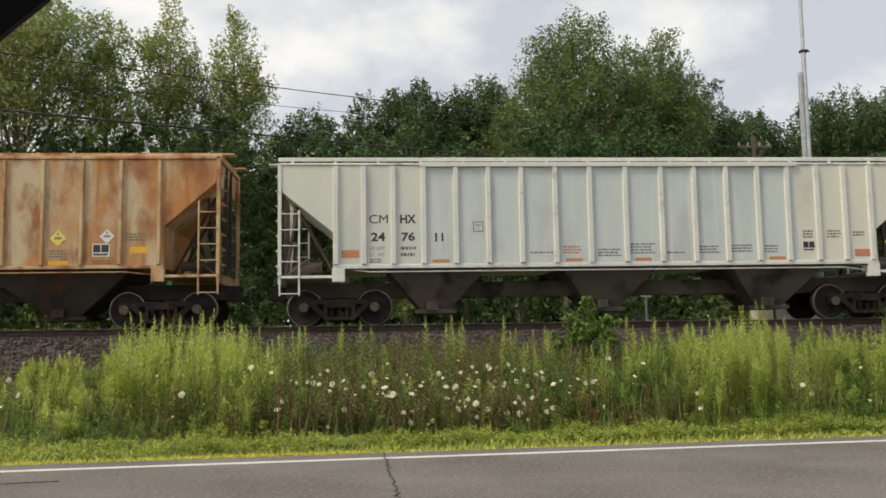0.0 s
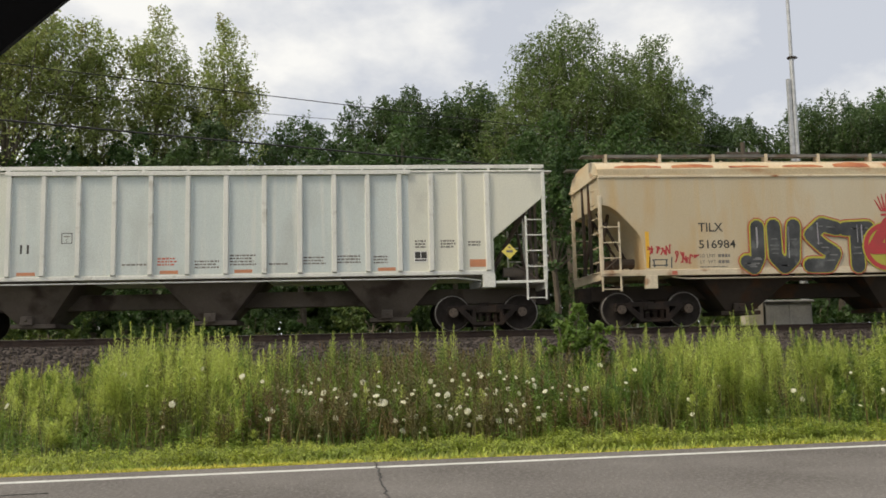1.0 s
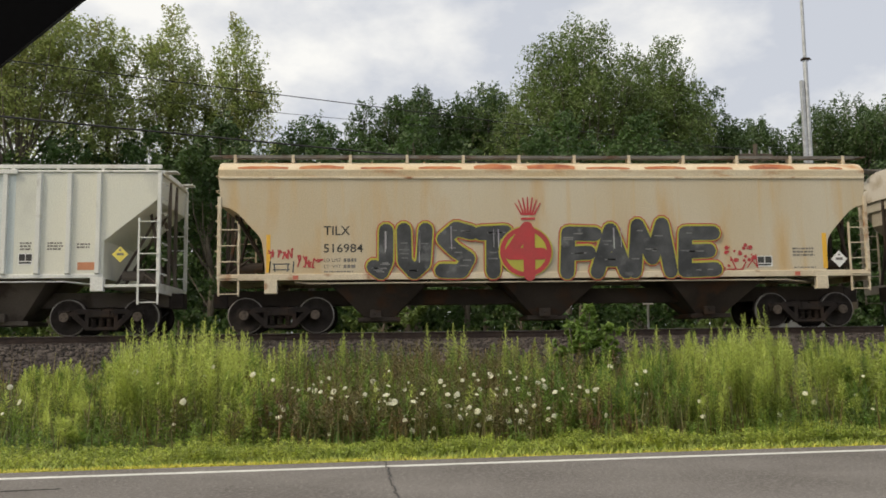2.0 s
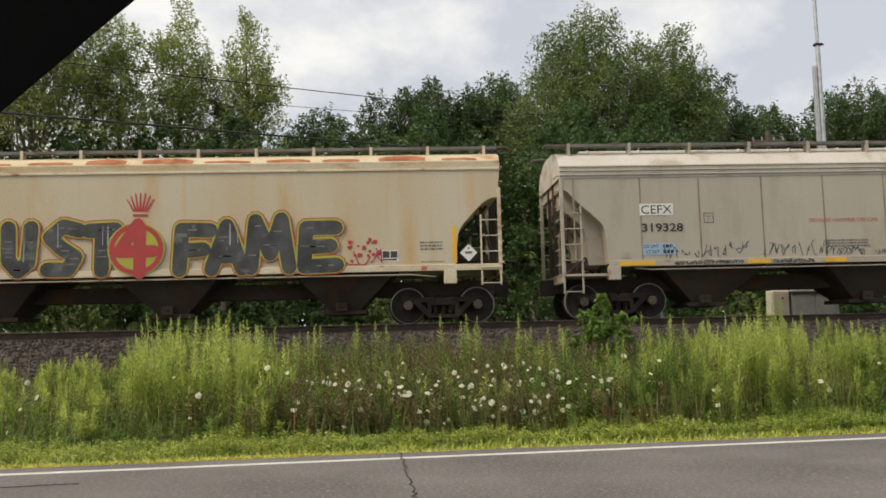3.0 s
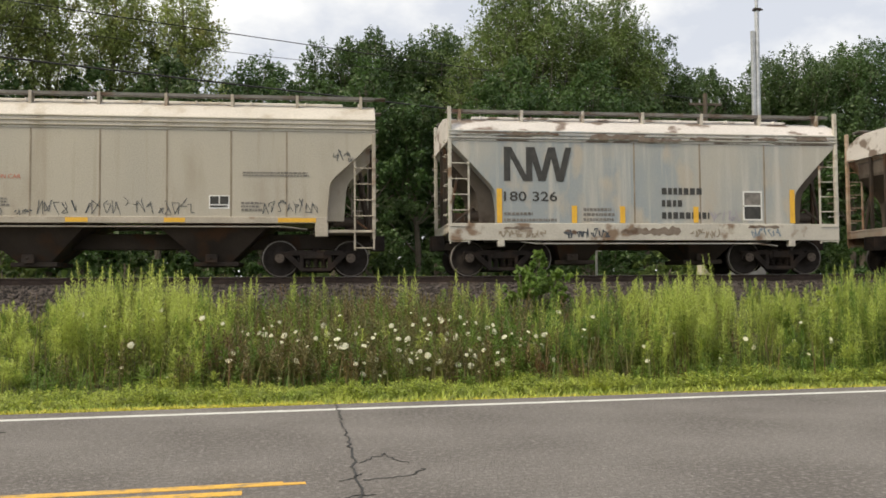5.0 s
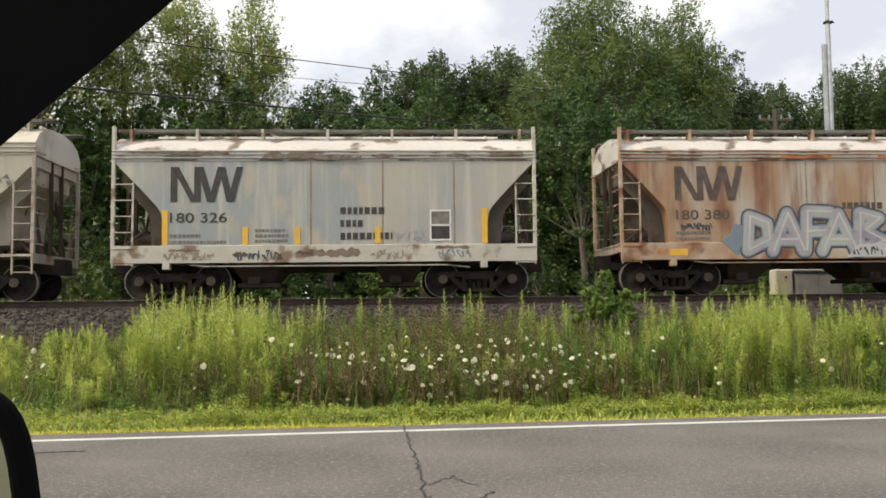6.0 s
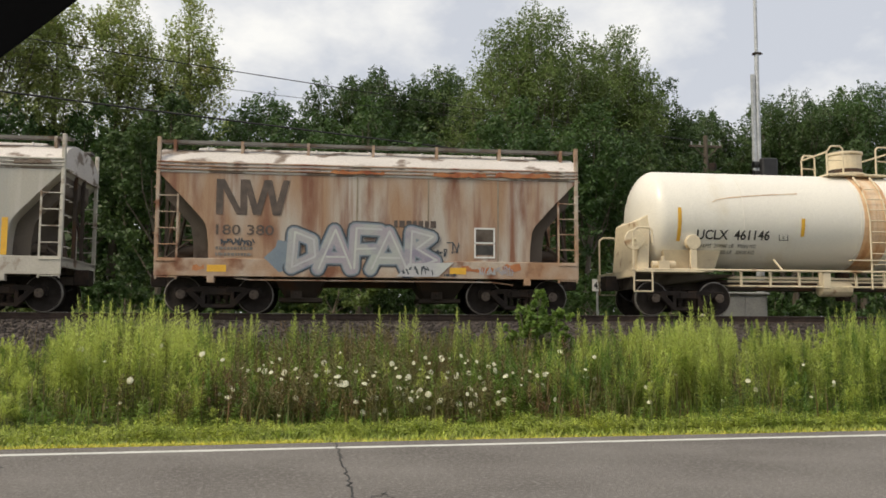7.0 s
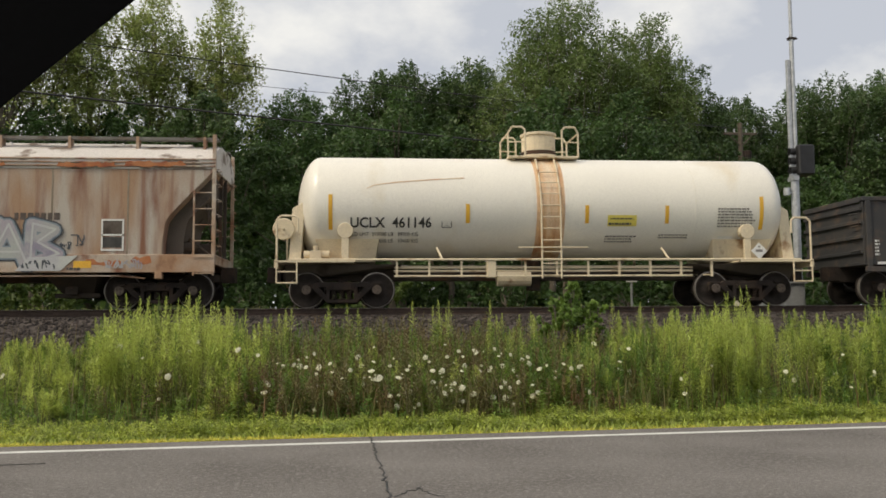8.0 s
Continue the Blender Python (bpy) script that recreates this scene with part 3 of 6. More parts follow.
    # sills, decks, end frames
    cx = cut[0][0]
    for s in (-1, 1):
        ys = sorted((s * (W - 0.02), s * (W + 0.03)))
        part("side_sill", Mesh().box(cx if not deck else 0.0, L - cx if not deck else L, ys[0], ys[1], s0, s1), frame_mat, car, bevel=0.01)
    dz = deck or s0
    part("centre_sill", Mesh().box(0, L, -0.22, 0.22, *centre_sill), under, car, bevel=0.01)
    for d, xe in ((1, 0.0), (-1, L)):
        e = Mesh()
        lo = dz - (0.0 if deck else 0.16)
        e.box(*sorted((xe, xe + d * (cx + 0.05))), -W, W, lo - 0.07, lo)
        e.box(*sorted((xe, xe + d * 0.08)), -W, W, lo - 0.22, lo + 0.02)
        part("end_platform", e, frame_mat, car, bevel=0.008)
        for s in (-1, 1):
            p = Mesh().box(*sorted((xe - d * 0.005, xe + d * 0.085)), *sorted((s * (W - 0.07), s * (W + 0.03))), lo, (eave if not round_roof else (top if s0 < 1.0 else cut[-1][1] + 0.25)))
            part("end_post", p, frame_mat, car, bevel=0.01)
            k = Mesh()
            k.rod((xe + d * 0.1, s * 0.75, lo), (xe + d * 0.45, s * 0.75, cut[-1][1] - 0.15), 0.045, 6)
            k.rod((xe + d * (cx + 0.05), s * 0.35, lo), (xe + d * 0.25, s * 0.35, cut[-1][1] - 0.05), 0.04, 6)
            k.box(*sorted((xe + d * 0.02, xe + d * 0.10)), *sorted((s * 0.30, s * 0.38)), lo, eave - 0.1)
            part("end_brace", k, under, car)
            ys = s * (W + 0.02)
            x1 = xe + d * 0.52
            zt = cut[-1][1] - 0.45
            l = Mesh().box(*sorted((x1 - 0.022, x1 + 0.022)), *sorted((ys, ys - s * 0.04)), lo - 0.5, zt)
            l.box(*sorted((xe + d * 0.02, xe + d * 0.06)), *sorted((ys, ys - s * 0.04)), lo - 0.5, lo)
            for i in range(6):
                z = lo - 0.45 + 0.40 * i
                if z < zt + 0.15:
                    l.rod((xe + d * 0.04, ys + s * 0.02, z), (x1, ys + s * 0.02, z), 0.014, 6)
            part("ladder", l, frame_mat, car)
            j = Mesh()
            pw, ph = (0.16, 0.16) if deck and s0 < 1.0 else (0.30, 0.33)
            j.box(*sorted((xe + d * (cx - 0.02), xe + d * (cx + pw))), *sorted((s * (W - 0.14), s * (W + 0.035))), s0 - ph, s0 + 0.02)
            part("jacking_pad", j, frame_mat, car, bevel=0.015)
            # rungs on the end face
            for i in range(9):
                z = lo + 0.25 + 0.38 * i
                if z < eave - 0.1:
                    part("end_rung", Mesh().sweep([(xe + d * 0.02, s * (W - 0.04), z), (xe - d * 0.06, s * (W - 0.05), z), (xe - d * 0.07, s * (W - 0.10), z), (xe - d * 0.07, s * (W - 0.45), z), (xe + d * 0.02, s * (W - 0.46), z)], 0.013, 5), frame_mat, car)
        g = Mesh()
        g.box(*sorted((xe + d * 0.25, xe + d * 0.75)), -0.55, -0.2, lo + 0.02, lo + 0.36)
        g.rod((xe + d * 0.5, -0.9, lo + 0.25), (xe + d * 1.05, -0.9, lo + 0.25), 0.13, 12)
        g.tube([(xe + d * 0.2, -1.1, lo + 0.05), (xe + d * 0.7, -1.0, lo + 0.45), (xe + d * 1.0, -0.5, lo + 0.2)], 0.03, 6)
        part("brake_gear", g, under, car)
        coupler(car, xe, d, reach)
        truck(car, xe + d * truck_x)
    # hopper bays and gates
    for c, half in bays:
        m = Mesh()
        m.hull([(c - 0.38, -0.62, bay_low + 0.1), (c + 0.38, -0.62, bay_low + 0.1), (c + 0.38, 0.62, bay_low + 0.1), (c - 0.38, 0.62, bay_low + 0.1)],
               [(c - half, -W + 0.12, bay_top + 0.2), (c + half, -W + 0.12, bay_top + 0.2), (c + half, W - 0.12, bay_top + 0.2), (c - half, W - 0.12, bay_top + 0.2)])
        bay = part("hopper_bay", m, under, car, "grimy brown hopper chute", 0.01)
        gt = Mesh().box(c - 0.55, c + 0.55, -0.68, 0.68, bay_low, bay_low + 0.11)
        gt.rod((c - 0.1, -0.9, bay_low + 0.2), (c - 0.1, 0.9, bay_low + 0.2), 0.035, 8)
        gt.box(c - 0.25, c + 0.05, -0.86, -0.74, bay_low + 0.08, bay_low + 0.3)
        part("discharge_gate", gt, under, bay, bevel=0.01)
    bp = Mesh().tube([(1.9, -W + 0.1, s0 - 0.03), (2.3, -W + 0.02, s0 - 0.08), (L - 2.3, -W + 0.02, s0 - 0.08), (L - 1.7, -W + 0.12, s0 - 0.14)], 0.02, 6)
    part("air_pipe", bp, frame_mat, car)
    return car
# ---- paints of the train ----
RUST_TAN = mat("rusty_tan_paint", (0.54, 0.44, 0.29), (0.48, 0.22, 0.075), 1.0, 0.7, 0, 30, 0.2, (1.2, 1, 0.6), c3=(0.30, 0.12, 0.045), wear_scale=1.5, wear_lo=0.52, wear_hi=0.68, lo=0.42, hi=0.58, streak=(0.36, 0.15, 0.05), streak_lo=0.54, streak_hi=0.72)
RUST_TAN_POST = mat("rusty_tan_post", (0.60, 0.46, 0.28), (0.48, 0.28, 0.12), 1.3, 0.7, 0, 30, 0.2, (1, 1, 0.5), c3=(0.30, 0.12, 0.05), wear_scale=2)
WHITE_GREY = mat("pale_grey_paint", (0.707, 0.699, 0.607), (0.606, 0.645, 0.607), 0.35, 0.6, 0, 40, 0.1, (1, 1, 0.6), c3=(0.50, 0.50, 0.46), wear_scale=0.8, wear_lo=0.54, wear_hi=0.75)
WHITE_POST = mat("white_post", (0.74, 0.74, 0.70), (0.66, 0.67, 0.64), 1.5, 0.6, 0, 40, 0.1, c3=(0.42, 0.40, 0.36), wear_scale=2.5, wear_lo=0.6, wear_hi=0.75)
CREAM = mat("cream_paint", (0.57, 0.51, 0.395), (0.53, 0.44, 0.30), 0.5, 0.6, 0, 40, 0.1, (1.3, 1, 0.35), c3=(0.52, 0.34, 0.15), wear_scale=0.9, wear_lo=0.55, wear_hi=0.75, streak=(0.56, 0.40, 0.20), streak_lo=0.54, streak_hi=0.80)
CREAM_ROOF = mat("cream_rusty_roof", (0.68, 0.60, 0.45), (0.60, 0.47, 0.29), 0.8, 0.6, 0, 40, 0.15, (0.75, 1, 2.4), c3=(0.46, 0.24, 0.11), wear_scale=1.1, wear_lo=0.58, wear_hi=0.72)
CREAM_FRAME = mat("cream_frame", (0.66, 0.58, 0.44), (0.55, 0.46, 0.33), 1.5, 0.6, 0, 40, 0.1, c3=(0.30, 0.15, 0.07), wear_scale=2, wear_lo=0.58, wear_hi=0.7)
TAN_GREY = mat("tan_grey_paint", (0.47, 0.43, 0.355), (0.42, 0.39, 0.33), 0.5, 0.6, 0, 40, 0.1, (1.2, 1, 0.4), c3=(0.34, 0.29, 0.22), wear_scale=0.9, wear_lo=0.55, wear_hi=0.78, streak=(0.36, 0.31, 0.24), streak_lo=0.55, streak_hi=0.80)
# the side's tan-grey made paler: brighter light on the roof put into its colour
TAN_LIT_ROOF = mat("tan_grey_lit_roof", (0.62, 0.58, 0.52), (0.54, 0.50, 0.44), 0.7, 0.55, 0, 40, 0.1, c3=(0.42, 0.36, 0.28), wear_scale=1.4)
TAN_FRAME = mat("tan_grey_frame", (0.46, 0.41, 0.34), (0.36, 0.32, 0.26), 1.5, 0.6, 0, 40, 0.1, c3=(0.22, 0.13, 0.08), wear_scale=2, wear_lo=0.58, wear_hi=0.72)
NW_GREY = mat("peeling_grey_paint", (0.43, 0.41, 0.365), (0.305, 0.335, 0.348), 0.55, 0.6, 0, 40, 0.15, (1.0, 1, 0.45), c3=(0.43, 0.39, 0.33), wear_scale=2.2, wear_lo=0.52, wear_hi=0.66, lo=0.42, hi=0.58, streak=(0.50, 0.48, 0.44), streak_lo=0.50, streak_hi=0.68)
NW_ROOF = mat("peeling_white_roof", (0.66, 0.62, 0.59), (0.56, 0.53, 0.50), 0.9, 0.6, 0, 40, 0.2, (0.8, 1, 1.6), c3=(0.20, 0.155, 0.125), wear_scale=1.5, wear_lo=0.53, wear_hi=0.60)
NW_FRAME = mat("worn_grey_frame", (0.58, 0.55, 0.48), (0.46, 0.43, 0.38), 1.0, 0.65, 0, 40, 0.15, c3=(0.22, 0.15, 0.10), wear_scale=1.6, wear_lo=0.56, wear_hi=0.64)
NW_RUST = mat("rust_streaked_paint", (0.45, 0.405, 0.355), (0.36, 0.23, 0.145), 0.75, 0.7, 0, 40, 0.2, (1.5, 1, 0.35), c3=(0.20, 0.085, 0.05), wear_scale=1.2, wear_lo=0.52, wear_hi=0.68, lo=0.40, hi=0.60, streak=(0.22, 0.10, 0.06), streak_lo=0.51, streak_hi=0.68)
NW_RUST_FRAME = mat("rusty_grey_frame", (0.50, 0.44, 0.37), (0.36, 0.21, 0.12), 1.0, 0.7, 0, 40, 0.2, c3=(0.20, 0.085, 0.045), wear_scale=1.6, wear_lo=0.54, wear_hi=0.66)
RUST_PATCH = mat("rust_patch", (0.38, 0.12, 0.045), (0.46, 0.20, 0.085), 2.5, 0.8, 0, 40, 0.2, c3=(0.26, 0.075, 0.035), wear_scale=3)
GRIME_SHADE = mat("grimy_shade_brown", (0.10, 0.085, 0.072), (0.155, 0.13, 0.11), 0.8, 0.85, 0, 40, 0.2, c3=(0.06, 0.045, 0.038), wear_scale=1.5)
GRIME_DARK = mat("dark_grime", (0.045, 0.036, 0.030), (0.075, 0.06, 0.05), 0.8, 0.85, 0, 40, 0.2, c3=(0.09, 0.05, 0.03), wear_scale=1.5)
for grimy in (GRIME_SHADE, GRIME_DARK):
    grimy.node_tree.nodes["Principled BSDF"].inputs["Specular IOR Level"].default_value = 0.2
SEAM = mat("seam_dirt", (0.22, 0.175, 0.125), (0.32, 0.27, 0.21), 2, 0.8)
TANK_CREAM = mat("tank_cream", (0.84, 0.81, 0.73), (0.79, 0.76, 0.69), 0.5, 0.32, 0, 60, 0.05, (1, 1, 0.6), c3=(0.66, 0.56, 0.38), wear_scale=0.7, wear_lo=0.56, wear_hi=0.8)
TANK_FRAME = mat("tank_frame_cream", (0.74, 0.64, 0.46), (0.66, 0.56, 0.40), 1.5, 0.6, 0, 40, 0.1, c3=(0.34, 0.20, 0.10), wear_scale=2.2, wear_lo=0.6, wear_hi=0.72)
TANK_RUST = mat("tank_rust_stain", (0.74, 0.60, 0.44), (0.66, 0.40, 0.20), 1.3, 0.6, 0, 40, 0.1, (2.5, 1, 0.3), c3=(0.50, 0.24, 0.10), wear_scale=1.6, wear_lo=0.5, wear_hi=0.68)
GONDOLA = mat("gondola_black", (0.035, 0.035, 0.038), (0.055, 0.052, 0.05), 1, 0.7, 0, 40, 0.2, c3=(0.09, 0.065, 0.05), wear_scale=2)
YELLOW = mat("reflector_yellow", (0.80, 0.46, 0.04), (0.72, 0.40, 0.04), 4, 0.5)
ORANGE = mat("conspicuity_orange", (0.58, 0.24, 0.12), (0.50, 0.22, 0.12), 4, 0.6)
INK = mat("stencil_black", (0.03, 0.03, 0.028), (0.055, 0.052, 0.048), 6, 0.6)
INK_FADED = mat("stencil_faded", (0.13, 0.12, 0.11), (0.24, 0.22, 0.20), 6, 0.7)
INK_BROWN = mat("stencil_brown", (0.07, 0.055, 0.048), (0.12, 0.09, 0.075), 5, 0.7)
INK_RED = mat("stencil_red", (0.52, 0.12, 0.08), (0.48, 0.17, 0.11), 6, 0.6)
SIGN_WHITE = mat("sign_white", (0.78, 0.78, 0.76), (0.70, 0.70, 0.68), 5, 0.5)
SIGN_YELLOW = mat("placard_yellow", (0.78, 0.66, 0.12), (0.72, 0.60, 0.14), 5, 0.5)
SIGN_BLUE = mat("panel_blue", (0.27, 0.42, 0.58), (0.32, 0.45, 0.58), 5, 0.6)
SPRAY_RED = mat("spray_red", (0.46, 0.045, 0.05), (0.38, 0.05, 0.05), 2.5, 0.55)
SPRAY_YELLOW = mat("spray_yellow", (0.46, 0.43, 0.05), (0.38, 0.36, 0.06), 2.0, 0.55)
SPRAY_BLACK = mat("spray_black", (0.028, 0.030, 0.033), (0.075, 0.078, 0.082), 2.2, 0.55, c3=(0.14, 0.145, 0.15), wear_scale=2.4, wear_lo=0.6, wear_hi=0.72)
SPRAY_SILVER = mat("spray_silver", (0.36, 0.325, 0.37), (0.40, 0.43, 0.40), 1.2, 0.5, 0.1, c3=(0.27, 0.25, 0.32), wear_scale=1.8)
SPRAY_DARK = mat("spray_navy", (0.035, 0.045, 0.06), (0.07, 0.08, 0.095), 2, 0.55)
SPRAY_PALE = mat("spray_pale", (0.46, 0.46, 0.48), (0.52, 0.54, 0.50), 1.6, 0.5)
SPRAY_BLUE = mat("spray_steel_blue", (0.16, 0.21, 0.27), (0.22, 0.26, 0.29), 1.4, 0.5)


def data_box(car, x, z, w, h, label="white and black data panel", y=-W - 0.004, surface=None, halves=2):
    p = plate(car, "data_panel", x, z, w, h, SIGN_WHITE, label, y, surface=surface)
    m = Mesh()
    yy = (surface(z + h / 2) if surface else y) - 0.004
    for i in range(halves):
        a = x + w * (0.06 + 0.47 * i)
        m.box(a, a + w * 0.41, yy, yy + 0.004, z + h * 0.34, z + h * 0.92)
    m.box(x + w * 0.06, x + w * 0.9, yy, yy + 0.004, z + h * 0.10, z + h * 0.24)
    part("panel_ink", m, INK, p)


def placard(car, x, z, s, material, y=-W - 0.01):
    m = Mesh().prism([(x, z - s), (x + s, z), (x, z + s), (x - s, z)], y, y + 0.006)
    p = part("placard", m, material, car, "diamond-shaped hazard placard")
    part("placard_ink", Mesh().box(x - s * 0.42, x + s * 0.42, y - 0.003, y + 0.001, z - s * 0.12, z + s * 0.16).box(x - s * 0.12, x + s * 0.12, y - 0.003, y + 0.001, z + s * 0.4, z + s * 0.62), INK_FADED, p)


def boxed_c(car, x, z, s, surface=None):
    m, y = Mesh(), (surface(z + s / 2) if surface else -W - 0.004)
    for a, b, c, d in ((0, s, 0, 0.018), (0, s, s - 0.018, s), (0, 0.018, 0.018, s - 0.018), (s - 0.018, s, 0.018, s - 0.018)):
        m.box(x + a, x + b, y, y + 0.004, z + c, z + d)
    p = part("plate_mark", m, INK, car)
    lettering(p, "C", x + s * 0.38, z + s * 0.18, s * 0.24, s * 0.28, INK, "", y=y)
    part("plate_mark_print", Mesh().box(x + s * 0.22, x + s * 0.78, y, y + 0.004, z + s * 0.62, z + s * 0.72), INK_FADED, p)


CUT_RIB = [(1.36, 1.40), (1.36, 2.32), (0.10, 3.34)]
CUT_ROUND_C = arc([(1.18, 1.40), (1.16, 1.75), (1.08, 2.35), (0.50, 2.98), (0.28, 3.12), (0.08, 3.16)], 3)
CUT_ROUND_D = arc([(1.20, 1.40), (1.18, 1.8), (1.12, 2.38), (0.46, 2.97), (0.20, 3.25), (0.05, 3.34)], 3)
CUT_NW = arc([(1.28, 1.20), (1.27, 1.7), (1.20, 2.2), (0.60, 2.85), (0.10, 3.36)], 3)

# rusty ribbed hopper at the head
car_a = hopper("covered_hopper", "rust-stained tan covered hopper with ribbed sides", -20.85, 16.9, RUST_TAN, RUST_TAN, RUST_TAN_POST, GRIME_DARK, (1.46, 1.54), 4.18, 4.27, 4.42,
               [(1.36, 1.46), (1.36, 2.50), (0.12, 3.58)], [(4.0, 1.9), (8.45, 1.9), (12.9, 1.9)], [15.42 - 0.935 * i for i in range(16)], rib_w=0.07, round_roof=False, bay_low=0.22)
placard(car_a, 13.0, 2.22, 0.20, SIGN_YELLOW)
placard(car_a, 14.17, 2.26, 0.18, SIGN_WHITE)
data_box(car_a, 13.82, 1.76, 0.42, 0.32)
plate(car_a, "reflector", 12.78, 1.56, 0.48, 0.10, YELLOW, "yellow reflective strip")
plate(car_a, "reflector", 14.72, 1.84, 0.46, 0.16, YELLOW, "orange reflective strip")
bars(car_a, 14.62, 2.15, 0.6, 3, 0.07, INK_FADED, 3)
bars(car_a, 12.8, 1.75, 0.45, 3, 0.07, INK_FADED, 4)
bars(car_a, 13.8, 1.58, 0.5, 2, 0.06, INK_FADED, 5)

# white ribbed hopper
car_b = hopper("covered_hopper", "pale grey covered hopper with ribbed sides, fairly clean", -2.52, 16.91, WHITE_GREY, WHITE_POST, WHITE_POST, GRIME_SHADE, (1.40, 1.50), 4.02, 4.08, 4.15,
               CUT_RIB, [(3.97, 1.35), (8.45, 1.35), (12.93, 1.35)], [1.44, 2.14, 2.88, 3.65, 4.47, 5.30, 6.15, 7.03, 7.93, 8.86, 9.80, 10.68, 11.53, 12.37, 13.17, 13.97, 14.70, 15.41], rib_w=0.10, round_roof=False)
for s in (-1, 1):
    part("roof_rail", Mesh().box(0.0, 16.91, *sorted((s * (W - 0.06), s * (W - 0.01))), 4.135, 4.23), WHITE_POST, car_b, bevel=0.01)
    for k in range(16):
        part("rail_bracket", Mesh().box(0.32 + 1.08 * k, 0.38 + 1.08 * k, *sorted((s * (W - 0.055), s * (W - 0.005))), 4.07, 4.17), WHITE_POST, car_b)
part("top_band", Mesh().box(3.55, 13.45, -W - 0.085, -W - 0.03, 3.98, 4.09), WHITE_POST, car_b, bevel=0.008)
PALE_BLUE = mat("pale_blue_grey_paint", (0.55, 0.61, 0.61), (0.60, 0.65, 0.64), 0.5, 0.6, 0, 40, 0.1, (1, 1, 0.5), c3=(0.48, 0.51, 0.50), wear_scale=0.9, wear_lo=0.52, wear_hi=0.72, streak=(0.66, 0.68, 0.65))
part("repainted_sheet", Mesh().box(3.66, 13.40, -W - 0.003, -W + 0.002, 1.52, 3.97), PALE_BLUE, car_b, "blue-grey repainted side sheet")
for words, x, z, w, h in (("CM", 2.27, 2.54, 0.47, 0.22), ("HX", 3.05, 2.54, 0.40, 0.22), ("24", 2.31, 2.09, 0.36, 0.22), ("76", 3.08, 2.09, 0.34, 0.22), ("11", 3.93, 2.07, 0.21, 0.22)):
    lettering(car_b, words, x, z, w, h, INK, "black stencilled reporting letters", bold=0.0 if words == "CM" else 0.03)
for words, x, z, w in (("LD LMT", 2.28, 1.87, 0.38), ("LT  WT", 2.28, 1.71, 0.38)):
    lettering(car_b, words, x, z, w, 0.085, INK_FADED, "small black stencilled weights")
bars(car_b, 3.06, 1.87, 0.40, 1, 0.11, INK_FADED, 6, fill=0.7)
bars(car_b, 3.06, 1.71, 0.40, 1, 0.11, INK_FADED, 7, fill=0.7)
bars(car_b, 2.28, 1.55, 0.36, 2, 0.06, INK_FADED, 8)
boxed_c(car_b, 4.90, 2.31, 0.26)
plate(car_b, "reflector", 1.57, 1.67, 0.45, 0.20, ORANGE, "faded orange panel")
for x in (3.8, 7.2, 9.0, 12.55):
    plate(car_b, "reflector", x + 0.06, 1.53, 0.44, 0.085, ORANGE, "faded orange reflective strip")
plate(car_b, "reflector", 14.93, 1.60, 0.44, 0.19, ORANGE, "faded orange panel")
for k, (x, z, w, n, mm) in enumerate(((6.35, 1.75, 0.6, 1, INK_FADED), (7.2, 1.74, 0.5, 3, INK_RED), (8.1, 1.66, 0.6, 3, INK_FADED), (8.95, 1.72, 0.65, 4, INK_FADED), (9.9, 1.72, 0.5, 1, INK_FADED),
                                 (10.75, 1.72, 0.6, 3, INK_FADED), (11.6, 1.74, 0.6, 3, INK_FADED), (12.5, 1.72, 0.4, 3, INK_FADED), (14.2, 2.1, 0.42, 3, INK_FADED), (14.9, 2.14, 0.35, 2, INK_FADED), (13.55, 2.1, 0.3, 3, INK_FADED))):
    bars(car_b, x, z, w, n, 0.075, mm, 20 + k)
data_box(car_b, 13.52, 1.74, 0.34, 0.28)
placard(car_b, 15.95, 1.98, 0.20, SIGN_YELLOW)

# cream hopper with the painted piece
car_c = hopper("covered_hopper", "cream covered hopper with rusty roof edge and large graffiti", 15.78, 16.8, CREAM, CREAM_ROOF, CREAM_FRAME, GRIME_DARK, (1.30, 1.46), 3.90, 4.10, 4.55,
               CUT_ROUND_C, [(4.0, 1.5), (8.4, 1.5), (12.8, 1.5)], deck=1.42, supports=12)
part("eave_groove", Mesh().box(0.02, 16.78, -W - 0.03, -W + 0.0, 3.86, 3.92), CREAM_FRAME, car_c, bevel=0.01)

# rust along the roof's edge, a patch between each two walkway brackets
rp = random.Random(31)
for k in range(11):
    x0, x1 = 0.35 + 1.464 * k + rp.uniform(0.12, 0.35), 0.35 + 1.464 * (k + 1) - rp.uniform(0.06, 0.3)
    hi = 0.90 if k in (4, 5, 9) else rp.uniform(0.40, 0.66)
    ring = [(x0 + (x1 - x0) * i / 8, 0.10 + rp.uniform(-0.03, 0.04)) for i in range(9)] + [(x1 - (x1 - x0) * i / 8, hi * math.sin(math.pi * (0.12 + 0.76 * i / 8)) ** 0.5 + rp.uniform(-0.05, 0.05) + 0.06) for i in range(9)]
    low = [(x, -W - 0.02 + 0.23 * f - 0.002, 4.10 + 0.189 * f + 0.003) for x, f in ring]
    part("rust_patch", Mesh().hull(low, [(x, y - 0.005, z + 0.006) for x, y, z in low]), RUST_PATCH, car_c, "red-brown rust on the roof's edge")

